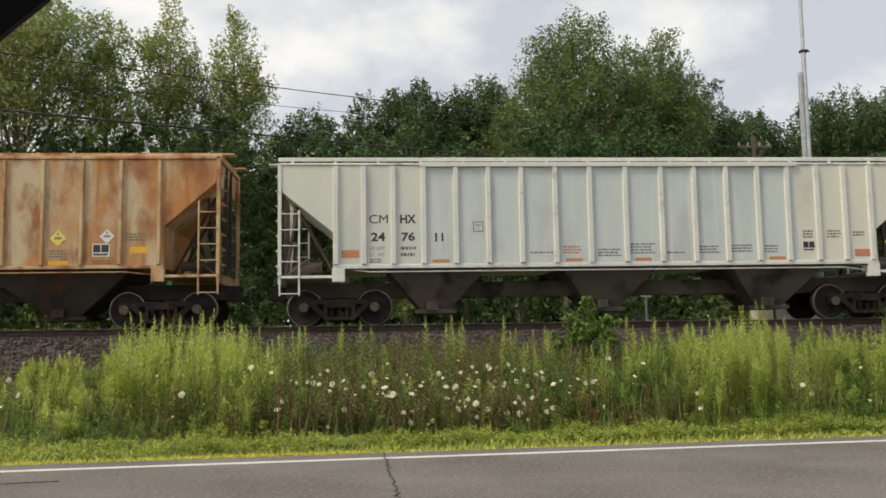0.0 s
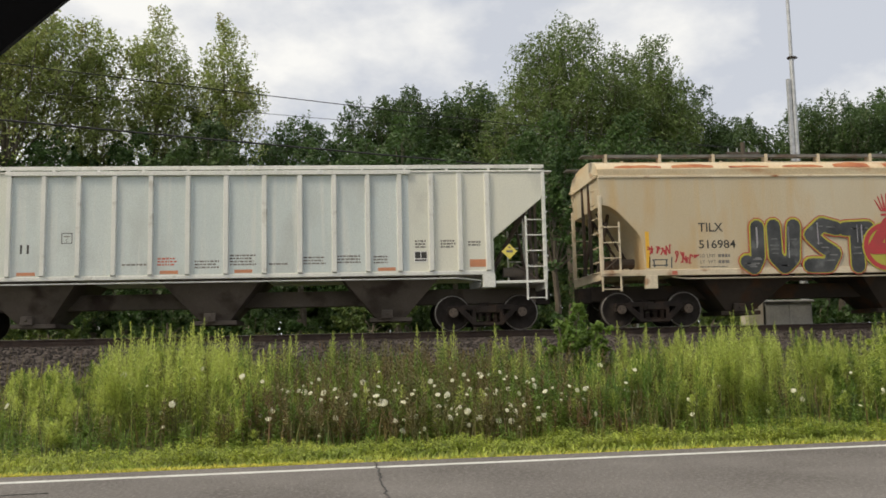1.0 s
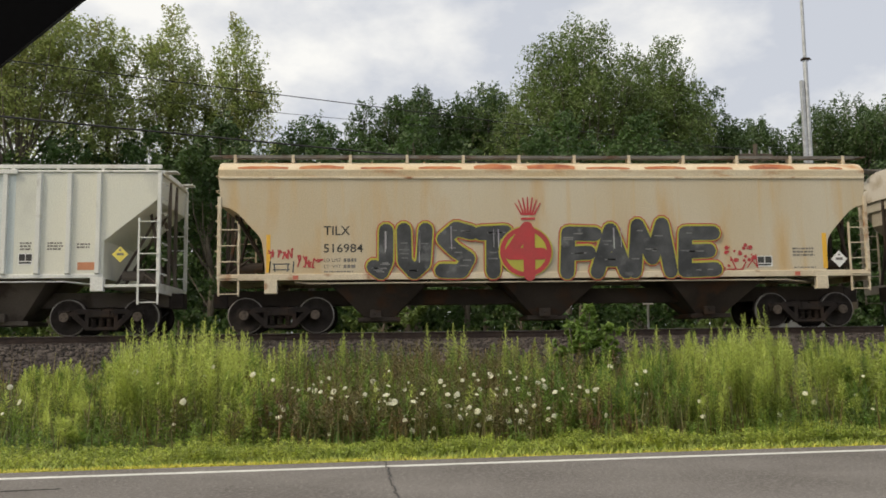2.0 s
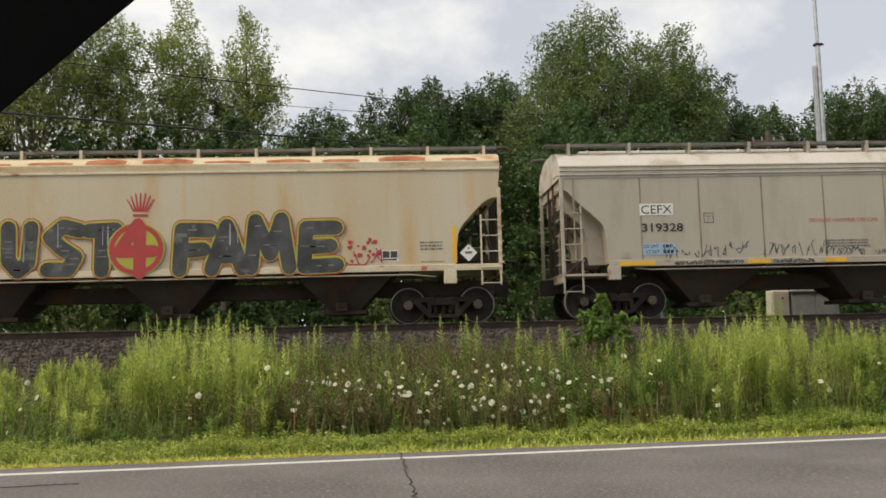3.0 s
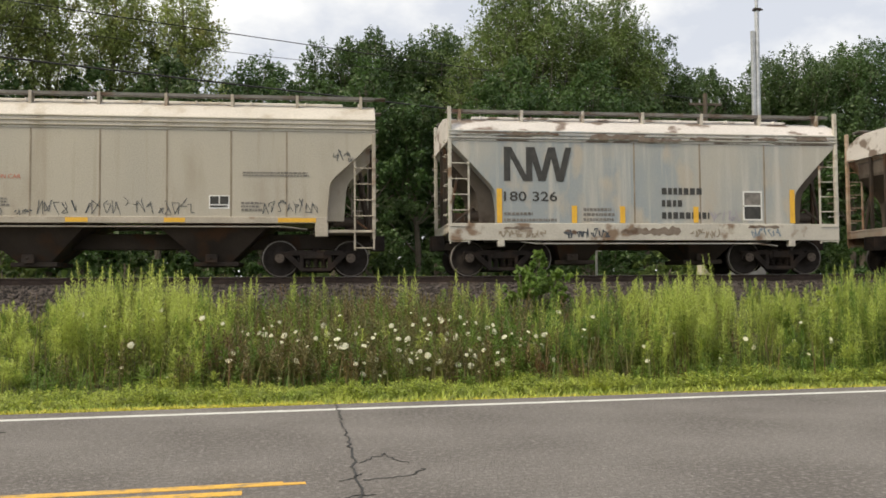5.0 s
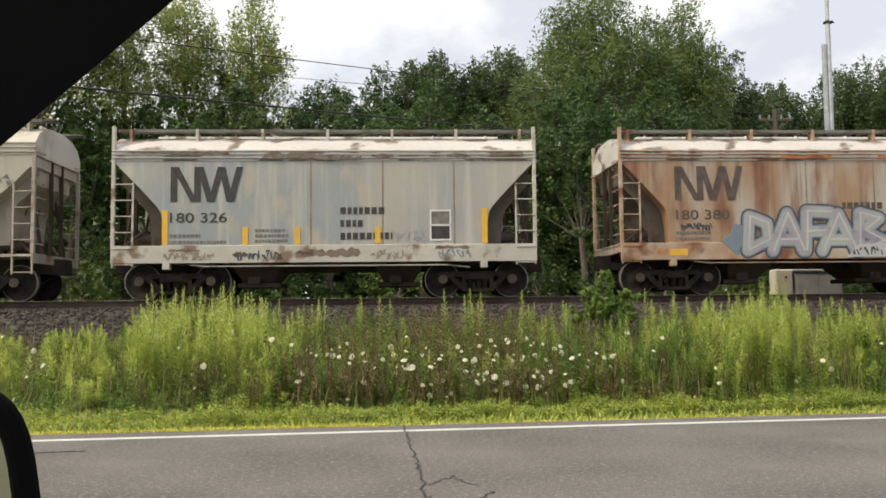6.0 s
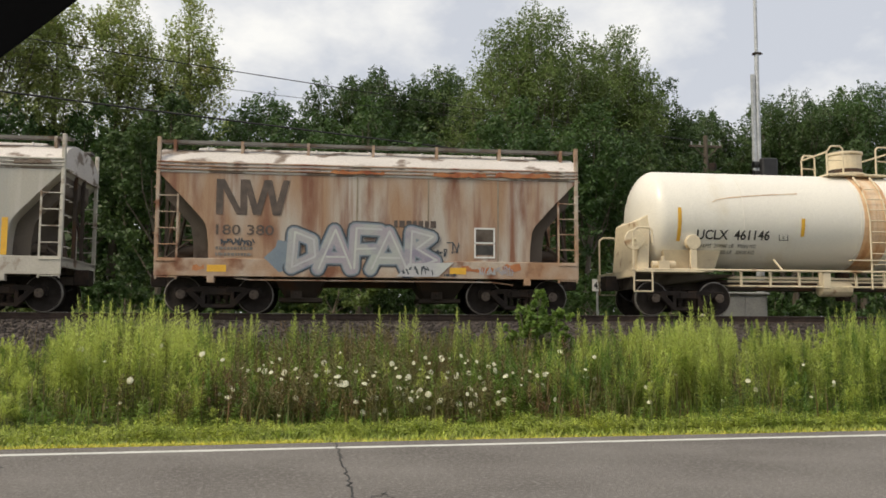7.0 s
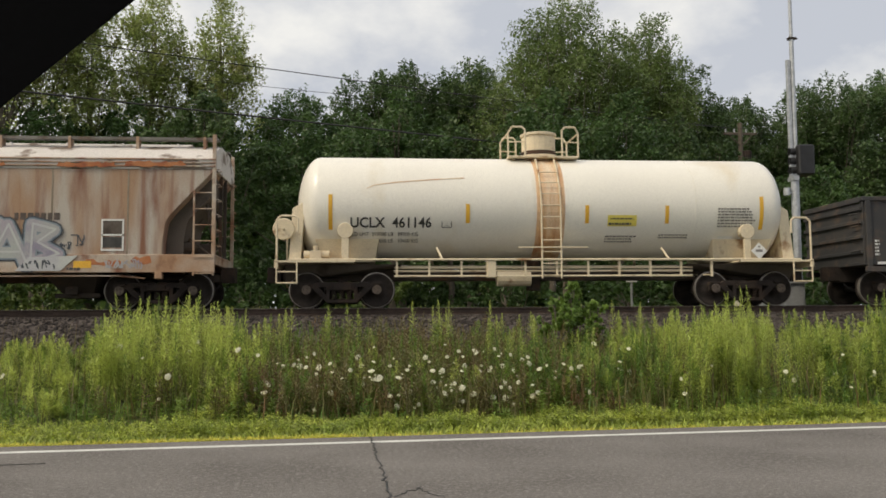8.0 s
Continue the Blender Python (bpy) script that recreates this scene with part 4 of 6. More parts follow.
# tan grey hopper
car_d = hopper("covered_hopper", "tan-grey round-roofed covered hopper with pencil-thin graffiti", 34.11, 16.8, TAN_GREY, TAN_LIT_ROOF, TAN_FRAME, GRIME_DARK, (1.31, 1.47), 3.60, 3.93, 4.58,
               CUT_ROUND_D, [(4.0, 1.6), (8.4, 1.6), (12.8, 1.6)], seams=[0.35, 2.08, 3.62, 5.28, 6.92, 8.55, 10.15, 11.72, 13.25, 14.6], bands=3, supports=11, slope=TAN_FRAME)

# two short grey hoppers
# their recessed end sheets take a dark brown that puts shade into the colour
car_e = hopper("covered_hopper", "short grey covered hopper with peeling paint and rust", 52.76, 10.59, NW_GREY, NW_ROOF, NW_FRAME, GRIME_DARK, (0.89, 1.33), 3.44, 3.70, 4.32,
               CUT_NW, [(3.5, 0.7), (7.1, 0.7)], seams=[4.9, 6.7, 8.5], bands=3, supports=7, deck=1.31, centre_sill=(0.70, 0.9), bay_top=0.75, bay_low=0.30, truck_x=1.48, reach=1.05, overhang=0.0, slope=GRIME_SHADE)
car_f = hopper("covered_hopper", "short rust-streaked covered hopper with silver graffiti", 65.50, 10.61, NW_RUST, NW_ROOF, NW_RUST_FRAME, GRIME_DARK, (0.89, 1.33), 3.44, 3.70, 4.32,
               CUT_NW, [(3.5, 0.7), (7.1, 0.7)], seams=[4.9, 6.7, 8.5], bands=3, supports=7, deck=1.31, centre_sill=(0.70, 0.9), bay_top=0.75, bay_low=0.30, truck_x=1.48, reach=0.9, overhang=0.0, slope=GRIME_SHADE)


def peeled_patch(car, x0, x1, z0, z1, y, material, seed, label):
    """A ragged patch where the paint has come away."""
    r = random.Random(seed)
    n = max(int((x1 - x0) / 0.09), 6)
    low = [(x0 + (x1 - x0) * i / n, z0 + r.random() * (z1 - z0) * (0.35 if 0 < i < n else 0.5)) for i in range(n + 1)]
    high = [(x1 - (x1 - x0) * (i + 0.5) / n, z1 - r.random() * (z1 - z0) * 0.45) for i in range(n)]
    return part("peeled_patch", Mesh().prism(low + high, y, y + 0.003), material, car, label)


PRIMER = mat("bare_primer", (0.17, 0.135, 0.11), (0.23, 0.185, 0.15), 3.0, 0.85, 0, 40, 0.2, c3=(0.12, 0.075, 0.05), wear_scale=4)
for k, (x0, x1, z0, z1, y) in enumerate(((4.5, 5.5, 1.00, 1.24, 0.034), (5.35, 6.15, 0.98, 1.28, 0.034), (3.0, 3.35, 1.02, 1.18, 0.034), (8.0, 8.9, 1.20, 1.32, 0.034), (1.4, 2.2, 1.16, 1.26, 0.034),
                                         (0.35, 1.6, 3.62, 3.70, 0.049), (1.4, 2.9, 3.58, 3.70, 0.049), (3.7, 5.2, 3.47, 3.68, 0.049), (5.0, 6.2, 3.45, 3.60, 0.049), (6.4, 7.0, 3.50, 3.64, 0.049), (8.3, 8.9, 3.52, 3.66, 0.049), (9.4, 10.3, 3.55, 3.68, 0.049))):
    peeled_patch(car_e, x0, x1, z0, z1, -W - y - 0.0006 * k, PRIMER, 500 + k, "dark primer where paint has peeled")
for k, (x0, x1, z0, z1, y) in enumerate(((7.5, 8.4, 1.02, 1.22, 0.034), (8.6, 9.1, 1.05, 1.3, 0.034), (0.9, 1.2, 1.0, 1.2, 0.034), (4.2, 5.6, 3.48, 3.60, 0.049), (6.8, 8.2, 3.46, 3.62, 0.049), (8.4, 9.9, 3.48, 3.66, 0.049))):
    peeled_patch(car_f, x0, x1, z0, z1, -W - y - 0.0006 * k, RUST_PATCH, 530 + k, "red-brown rust where paint has peeled")


# ---- tank car ----
TANK_Z, TANK_R = 2.65, 1.38


def tank_y(z):
    return -math.sqrt(max(TANK_R ** 2 - (z - TANK_Z) ** 2, 0.01)) - 0.012


def tank_car(x0, L):
    car = tagged(new("tank_car"), "cream tank car with rust run below its hatch", "freight car", "freight train")
    CARS.append((car, x0))
    a, b, head = 0.48, L - 0.42, 0.62
    prof = [(0.02, a)] + [(TANK_R * math.sin(math.pi / 2 * i / 9), a + head * (1 - math.cos(math.pi / 2 * i / 9))) for i in range(1, 10)]
    prof += [(TANK_R, a + head + (b - a - 2 * head) * i / 10) for i in range(1, 11)]
    prof += [(TANK_R * math.cos(math.pi / 2 * i / 9), b - head + head * math.sin(math.pi / 2 * i / 9)) for i in range(1, 9)] + [(0.02, b)]
    seg, vs, fs = 56, [], []
    for r, x in prof:
        vs += [(x, r * math.cos(2 * math.pi * i / seg), TANK_Z + r * math.sin(2 * math.pi * i / seg)) for i in range(seg)]
    for j in range(len(prof) - 1):
        fs += [(j * seg + i, j * seg + (i + 1) % seg, (j + 1) * seg + (i + 1) % seg, (j + 1) * seg + i) for i in range(seg)]
    part("tank_shell", Mesh().add(vs, fs), TANK_CREAM, car, smooth=True)
    cx = L / 2
    # stained band below the hatch
    band = Mesh()
    n = 40
    ring0 = [(math.cos(2 * math.pi * i / n) * (TANK_R + 0.006), TANK_Z + math.sin(2 * math.pi * i / n) * (TANK_R + 0.006)) for i in range(n)]
    band.extrude_x(ring0, cx - 0.34, cx + 0.40)
    part("stained_band", band, TANK_RUST, car, "rust-stained band below the hatch")
    for x in (cx - 0.42, cx + 0.46, 3.2, 10.9):
        ring = Mesh().extrude_x([(p * 1.003, TANK_Z + (q - TANK_Z) * 1.003) for p, q in ring0], x - 0.012, x + 0.012)
        part("weld_ring", ring, TANK_CREAM, car)
    dome = Mesh()
    for r, z0, z1 in ((0.54, 3.98, 4.12), (0.46, 4.10, 4.66), (0.50, 4.66, 4.74)):
        dome.rod((cx, 0, z0), (cx, 0, z1), r, 20)
    part("hatch_dome", dome, TANK_FRAME, car, "cream hatch housing with rust at its foot", 0.015)
    # a solid dark ring stands for the shaded opening at the dome's rusty foot
    part("dome_foot", Mesh().rod((cx, 0, 4.02), (cx, 0, 4.24), 0.475, 20), GRIME_DARK, car, "dark ring for the opening at the rusty hatch foot")
    plat = Mesh().box(cx - 0.95, cx + 0.95, -0.75, 0.75, 3.97, 4.02)
    part("hatch_platform", plat, TANK_FRAME, car, bevel=0.008)
    for s in (-1, 1):
        for e in (-1, 1):
            m = Mesh()
            xa, xb = cx + e * 0.95, cx + e * 0.50
            y = s * 0.72
            m.tube([(xb, y, 4.0), (xb, y, 4.72), (xb + e * 0.08, y, 4.80), (xa - e * 0.1, y, 4.80), (xa, y * 0.92, 4.64), (xa, y * 0.92, 4.0)], 0.026, 8)
            m.rod((xb, y, 4.40), (xa, y * 0.92, 4.40), 0.018, 6)
            part("platform_rail", m, TANK_FRAME, car)
    for e in (-1, 1):
        part("platform_end_rail", Mesh().rod((cx + e * 0.95, -0.66, 4.64), (cx + e * 0.95, 0.66, 4.64), 0.024, 6), TANK_FRAME, car)
    for s in (-1, 1):
        lad = Mesh()
        for xx in (cx - 0.24, cx + 0.26):
            pts = [(xx, s * 0.75, 3.92), (xx, s * 1.10, 3.55), (xx, s * 1.36, 3.05), (xx, s * 1.46, 2.6), (xx, s * 1.46, 0.72)]
            lad.tube(pts, 0.024, 6)
        for i in range(10):
            z = 0.80 + 0.30 * i
            y = s * (1.46 if z < 2.6 else max(math.sqrt(max((TANK_R + 0.1) ** 2 - (z - TANK_Z) ** 2, 0.3)), 0.8))
            lad.rod((cx - 0.24, y, z), (cx + 0.26, y, z), 0.014, 6)
        part("ladder", lad, TANK_FRAME, car, "cream side ladder")
        step = Mesh().box(cx - 0.85, cx + 0.95, *sorted((s * 1.36, s * 1.5)), 1.50, 1.53)
        part("side_step", step, TANK_FRAME, car)
        rail = Mesh().rod((0.35, s * 1.45, 1.20), (L - 0.35, s * 1.45, 1.20), 0.03, 8)
        for x in (4.2, 10.1):
            rail.rod((x, s * 1.45, 1.2), (x - 0.12, s * 1.2, 1.52), 0.03, 6)
        part("handrail", rail, TANK_FRAME, car)
    # underframe
    u = Mesh().box(0.1, L - 0.1, -0.2, 0.2, 0.72, 1.02)
    part("centre_sill", u, GRIME_DARK, car, bevel=0.01)
    pipes = Mesh()
    for z in (0.82, 0.95, 1.04):
        pipes.rod((3.0, -0.7, z), (L - 3.0, -0.7, z), 0.03, 6)
    for i in range(11):
        x = 3.05 + i * 0.82
        pipes.box(x - 0.025, x + 0.025, -1.42, -1.36, 0.76, 1.2)
        pipes.rod((x, -1.4, 0.8), (x, -0.3, 0.85), 0.02, 5)
    pipes.rod((3.0, -1.4, 0.78), (L - 3.4, -1.4, 0.78), 0.018, 6)
    part("pipe_run", pipes, TANK_FRAME, car)
    part("valve_box", Mesh().box(5.35, 5.57, -1.45, -1.2, 0.74, 1.2), TANK_FRAME, car, bevel=0.015)
    part("air_reservoir", Mesh().rod((5.7, -0.65, 0.75), (6.6, -0.65, 0.75), 0.2, 14), TANK_FRAME, car, bevel=0.015)
    part("bottom_outlet", Mesh().rod((cx - 0.2, 0, 0.45), (cx - 0.2, 0, 1.3), 0.2, 14), GRIME_DARK, car)
    for d, xe in ((1, 0.0), (-1, L)):
        p = Mesh().box(*sorted((xe, xe + d * 2.0)), -1.48, 1.48, 1.13, 1.18)
        p.box(*sorted((xe, xe + d * 0.1)), -1.48, 1.48, 1.0, 1.2)
        part("end_platform", p, TANK_FRAME, car, bevel=0.008)
        sd = Mesh()
        for s in (-1, 1):
            sd.hull([(xe + d * 1.2, s * 0.9, 1.18), (xe + d * 2.5, s * 0.9, 1.18), (xe + d * 2.5, s * 0.2, 1.18), (xe + d * 1.2, s * 0.2, 1.18)],
                    [(xe + d * 1.0, s * 1.15, 1.75), (xe + d * 2.6, s * 1.15, 1.75), (xe + d * 2.6, s * 0.2, 1.5), (xe + d * 1.0, s * 0.2, 1.5)])
        part("tank_saddle", sd, TANK_FRAME, car)
        part("stub_sill", Mesh().hull([(xe + d * 0.2, -0.5, 0.7), (xe + d * 2.6, -0.5, 0.95), (xe + d * 2.6, 0.5, 0.95), (xe + d * 0.2, 0.5, 0.7)],
                                      [(xe + d * 0.2, -0.9, 1.12), (xe + d * 3.2, -0.9, 1.12), (xe + d * 3.2, 0.9, 1.12), (xe + d * 0.2, 0.9, 1.12)]), GRIME_SHADE, car)
        for s in (-1, 1):
            k = Mesh()
            k.box(*sorted((xe + d * 1.66, xe + d * 1.84)), *sorted((s * 1.30, s * 1.38)), 1.2, 1.92)
            k.rod((xe + d * 1.75, s * 1.20, 1.94), (xe + d * 1.75, s * 1.39, 1.94), 0.20, 16)
            part("lifting_lug", k, TANK_FRAME, car, bevel=0.01)
            r = Mesh().tube([(xe + d * 0.06, s * 1.45, 1.18), (xe + d * 0.06, s * 1.45, 2.2), (xe + d * 0.16, s * 1.45, 2.3), (xe + d * 0.5, s * 1.45, 2.3), (xe + d * 0.58, s * 1.45, 2.22), (xe + d * 0.58, s * 1.45, 1.9)], 0.028, 8)
            part("grab_rail", r, TANK_FRAME, car)
            st = Mesh().tube([(xe + d * 0.06, s * 1.48, 1.15), (xe + d * 0.06, s * 1.48, 0.62), (xe + d * 0.56, s * 1.48, 0.62), (xe + d * 0.56, s * 1.48, 1.15)], 0.022, 6)
            st.rod((xe + d * 0.06, s * 1.48, 0.9), (xe + d * 0.56, s * 1.48, 0.9), 0.018, 6)
            part("step", st, TANK_FRAME, car)
        hb = Mesh()
        hb.hull([(xe + d * 0.32, -1.05, 1.18), (xe + d * 0.62, -1.05, 1.18), (xe + d * 0.62, 1.05, 1.18), (xe + d * 0.32, 1.05, 1.18)],
                [(xe + d * 0.40, -0.95, 2.55), (xe + d * 0.72, -0.95, 2.75), (xe + d * 0.72, 0.95, 2.75), (xe + d * 0.40, 0.95, 2.55)])
        part("head_brace", hb, TANK_FRAME, car, bevel=0.01)
        coupler(car, xe, d, 0.68)
        truck(car, xe + d * 1.66)
    w = Mesh().lathe_y(0.2, 2.0, [(0.26, -1.18), (0.28, -1.14), (0.26, -1.10), (0.23, -1.14)], 20)
    w.rod((0.2, -1.3, 2.0), (0.2, -0.9, 2.0), 0.03, 8).rod((-0.04, -1.14, 2.0), (0.44, -1.14, 2.0), 0.014, 6).rod((0.2, -1.14, 1.76), (0.2, -1.14, 2.24), 0.014, 6)
    part("brake_wheel", w, TANK_FRAME, car)
    v = Mesh().box(0.85, 1.15, -1.2, -0.9, 1.2, 1.45).rod((0.7, -1.05, 1.36), (1.35, -1.05, 1.36), 0.1, 10).rod((1.0, -1.1, 1.4), (1.0, -1.1, 1.58), 0.06, 8)
    part("brake_valve", v, TANK_FRAME, car, bevel=0.01)
    # markings
    lettering(car, "UCLX  461146", 1.88, 2.03, 2.06, 0.26, INK, "black reporting letters", surface=tank_y, bold=0.018)
    lettering(car, "LD LMT  219000 LB   99300 KG", 1.92, 1.83, 1.68, 0.09, INK, "small black stencilled weights", surface=tank_y)
    lettering(car, "LT  WT    67000 LB   30400 KG", 1.92, 1.67, 1.68, 0.09, INK, "small black stencilled weights", surface=tank_y)
    boxed_c(car, 4.20, 2.03, 0.26, surface=tank_y)
    for x, z, w_, h in ((1.33, 1.98, 0.10, 0.88), (4.82, 2.15, 0.10, 0.48), (7.93, 2.15, 0.10, 0.46), (10.06, 2.15, 0.10, 0.46), (12.62, 2.00, 0.10, 0.86)):
        plate(car, "reflector", x, z, w_, h, YELLOW, "yellow reflective strip", surface=tank_y)
    plate(car, "notice", 8.53, 2.08, 0.77, 0.28, SIGN_YELLOW, "yellow notice with black print", surface=tank_y)
    bars(car, 8.56, 2.11, 0.70, 1, 0.13, INK, 51, surface=lambda z: tank_y(z) - 0.006, fill=0.85)
    bars(car, 8.60, 2.25, 0.62, 1, 0.07, INK, 52, surface=lambda z: tank_y(z) - 0.006)
    bars(car, 8.5, 1.68, 0.9, 3, 0.065, INK_FADED, 53, surface=tank_y)
    bars(car, 9.93, 1.78, 0.8, 2, 0.065, INK_FADED, 54, surface=tank_y)
    for i in range(7):
        bars(car, 11.48, 2.06 + 0.075 * i, 1.05, 1, 0.07, INK_FADED, 60 + i, surface=tank_y, fill=0.6)
    data_box(car, 11.55, 1.60, 0.42, 0.24, surface=tank_y)
    placard(car, 12.52, 1.42, 0.22, SIGN_WHITE, y=-1.46)
    sc = Mesh()
    for i in range(16):
        t0, t1 = i / 16, (i + 1) / 16
        z0, z1 = 3.02 + 0.30 * math.sqrt(t0), 3.02 + 0.30 * math.sqrt(t1)
        a_, b_ = 2.3 + 2.5 * t0, 2.3 + 2.5 * t1
        sc.hull([(a_, tank_y(z0), z0), (b_, tank_y(z1), z1), (b_, tank_y(z1) + 0.006, z1), (a_, tank_y(z0) + 0.006, z0)],
                [(a_, tank_y(z0 + 0.02), z0 + 0.02), (b_, tank_y(z1 + 0.02), z1 + 0.02), (b_, tank_y(z1) + 0.006, z1 + 0.02), (a_, tank_y(z0) + 0.006, z0 + 0.02)])
    part("scrape", sc, TANK_RUST, car, "rusty scrape")
    return car


car_g = tank_car(77.55, 14.0)


def gondola(x0, L):
    car = tagged(new("gondola_car"), "black steel gondola car with ribbed sides", "freight car", "freight train")
    CARS.append((car, x0))
    b = Mesh()
    for s in (-1, 1):
        b.box(0, L, *sorted((s * W, s * (W - 0.05))), 1.05, 2.75)
    b.box(0, 0.05, -W + 0.05, W - 0.05, 1.05, 2.70).box(L - 0.05, L, -W + 0.05, W - 0.05, 1.05, 2.70).box(0.05, L - 0.05, -W + 0.05, W - 0.05, 1.05, 1.12)
    part("car_body", b, GONDOLA, car, bevel=0.006)
    rim = Mesh().box(-0.04, L + 0.04, -W - 0.06, -W + 0.08, 2.752, 2.86).box(-0.04, L + 0.04, W - 0.08, W + 0.06, 2.752, 2.86).box(-0.05, 0.09, -W + 0.08, W - 0.08, 2.72, 2.86)
    part("top_chord", rim, GONDOLA, car, bevel=0.01)
    for i in range(10):
        x = 0.12 + (L - 0.24) * i / 9
        for s in (-1, 1):
            part("side_post", Mesh().box(x - 0.07, x + 0.07, *sorted((s * W, s * (W + 0.08))), 1.0, 2.75), GONDOLA, car, bevel=0.008)
    for z in (1.35, 1.75, 2.15, 2.5):
        part("end_rib", Mesh().box(-0.07, 0.0, -W + 0.02, W - 0.02, z, z + 0.09), GONDOLA, car, bevel=0.008)
    for x in (-0.04, ):
        for i in range(5):
            part("end_rung", Mesh().rod((x - 0.06, -W + 0.05, 1.1 + 0.33 * i), (x - 0.06, -W + 0.5, 1.1 + 0.33 * i), 0.016, 6), GONDOLA, car)
    part("side_sill", Mesh().box(0, L, -W - 0.09, -W + 0.0, 0.86, 1.0).box(0, L, W, W + 0.09, 0.86, 1.0), GONDOLA, car, bevel=0.01)
    part("centre_sill", Mesh().box(0, L, -0.25, 0.25, 0.65, 1.05), STEEL_DARK, car)
    for d, xe in ((1, 0.0), (-1, L)):
        coupler(car, xe, d, 0.7)
        truck(car, xe + d * 1.55)
    plate(car, "reflector", 0.36, 1.06, 0.35, 0.07, SIGN_WHITE, "pale reflective strip", y=-W - 0.006)
    bars(car, 0.3, 1.3, 0.14, 5, 0.09, SIGN_WHITE, 71, y=-W - 0.006)
    return car


car_h = gondola(92.93, 13.2)


# ---- trees and shrubs behind the track ----
def rhombs(rng, centres, length, width, up=0.5, jitter=0.35):
    """A leaf-shaped quad at every centre, turned at random, mostly facing up and outwards."""
    n = len(centres)
    d = rng.normal(size=(n, 3))
    d[:, 2] = d[:, 2] * 0.7 - 0.15
    d /= np.linalg.norm(d, axis=1)[:, None]
    nrm = rng.normal(size=(n, 3)) * (1 - up)
    nrm[:, 2] += up * 1.3
    nrm[:, 1] -= up * 0.6
    side = np.cross(d, nrm)
    side /= np.linalg.norm(side, axis=1)[:, None] + 1e-9
    s = rng.uniform(1 - jitter, 1 + jitter, n)[:, None]
    l, w = d * length * s / 2, side * width * s / 2
    v = np.stack([centres - l, centres + w - l * 0.1, centres + l, centres - w - l * 0.1], 1)
    return v.reshape(-1, 3), np.arange(n * 4).reshape(-1, 4)


def tree(name, label, x, y, height, radius, crown_low, material, leaves, size, seed, lobes=14, slim=0.30, spread=0.5, group="trees behind the railway", gaps=0.0, side=1.0):
    """A trunk with climbing limbs. Each limb bears an upright plume of leafy shoots, and lower shoots fill the crown between them.
    slim: a plume's width against its length; side: how low the outer plumes end; gaps: how much sky shows through."""
    rng, r = np.random.default_rng(seed), random.Random(seed)
    t = thing(name, label, "tree" if name != "shrub" else "shrub", group)
    t.location = (x, y, ground_z(x, y) - 0.1)
    wood = Mesh()
    pts = [(r.uniform(-0.12, 0.12), r.uniform(-0.12, 0.12), height * 0.90 * k / 6) for k in range(7)]
    r0 = 0.014 * height + 0.03
    for k in range(6):
        wood.rod(pts[k], pts[k + 1], r0 * (1 - k / 6.6), 8, r0 * (1 - (k + 1) / 6.6))
    crown = height * (1 - crown_low)
    centres, along, length, width = [], [], [], []
    for k in range(lobes):
        q = math.sqrt((k + 0.35 * r.random()) / lobes)
        ang = k * 2.4 + r.uniform(-0.3, 0.3)
        out = radius * q * 0.84
        zt = height - 0.42 * side * crown * q ** 2.2 - r.uniform(0.0, 0.10) * crown * min(k, 1)
        ll = crown * r.uniform(0.34, 0.46) * (1 - 0.25 * q)
        top = Vector((math.cos(ang) * out, math.sin(ang) * out, zt))
        d = Vector((math.cos(ang) * 0.30 * q, math.sin(ang) * 0.30 * q, 1)).normalized()
        foot = top - d * ll
        i = min(int(max(foot.z - 0.12 * crown, 0.2) / (height * 0.90) * 6), 5)
        wood.rod(pts[i], foot, r0 * 0.26, 5, r0 * 0.15)
        wood.rod(foot, top - d * ll * 0.12, r0 * 0.15, 5, 0.010)
        # the shoots of one plume
        n = max(int(10 * ll * (0.6 + slim)), 9)
        u = rng.random(n) ** 0.85
        w = ll * slim * np.sin(np.pi * np.clip(0.14 + 0.84 * u, 0, 1)) ** 0.8 * rng.uniform(0.45, 1.0, n)
        b = rng.uniform(0, 6.28, n)
        o = np.stack([np.cos(b), np.sin(b), np.zeros(n)], -1)
        centres.append(np.array(foot)[None] + np.array(d)[None] * (u * ll)[:, None] + o * w[:, None])
        along.append(o * (0.75 - 0.6 * u)[:, None] + np.array((0, 0, 0.75)) + rng.normal(0, 0.2, (n, 3)))
        length.append(rng.uniform(0.5, 1.1, n) * ll * 0.24)
        width.append(rng.uniform(0.6, 1.2, n) * ll * 0.085)
    # shoots that clothe the crown below the plumes
    n = int(leaves / 260)
    f = rng.random(n) ** 1.1 * 0.80
    b, rr = rng.uniform(0, 6.28, n), rng.random(n) ** 0.32
    env = radius * np.sin(np.pi * np.clip(0.20 + 0.62 * f, 0, 1)) ** 0.55
    lump = np.array([1 + 0.30 * noise.noise(Vector((math.cos(p) * 1.9 + seed, math.sin(p) * 1.9, q * 5.0))) for p, q in zip(b, f)])
    o = np.stack([np.cos(b), np.sin(b), np.zeros(n)], -1)
    c = o * (env * rr * lump)[:, None]
    c[:, 2] = height * crown_low + crown * f
    open_at = np.array([noise.noise(Vector((seed * 3.1 + p[0] * 0.5, p[1] * 0.5, p[2] * 0.45))) for p in c]) > gaps - 0.6
    c, o = c[open_at], o[open_at]
    n = len(c)
    centres.append(c), along.append(o * 0.9 + np.array((0, 0, 0.25)) + rng.normal(0, 0.3, (n, 3)))
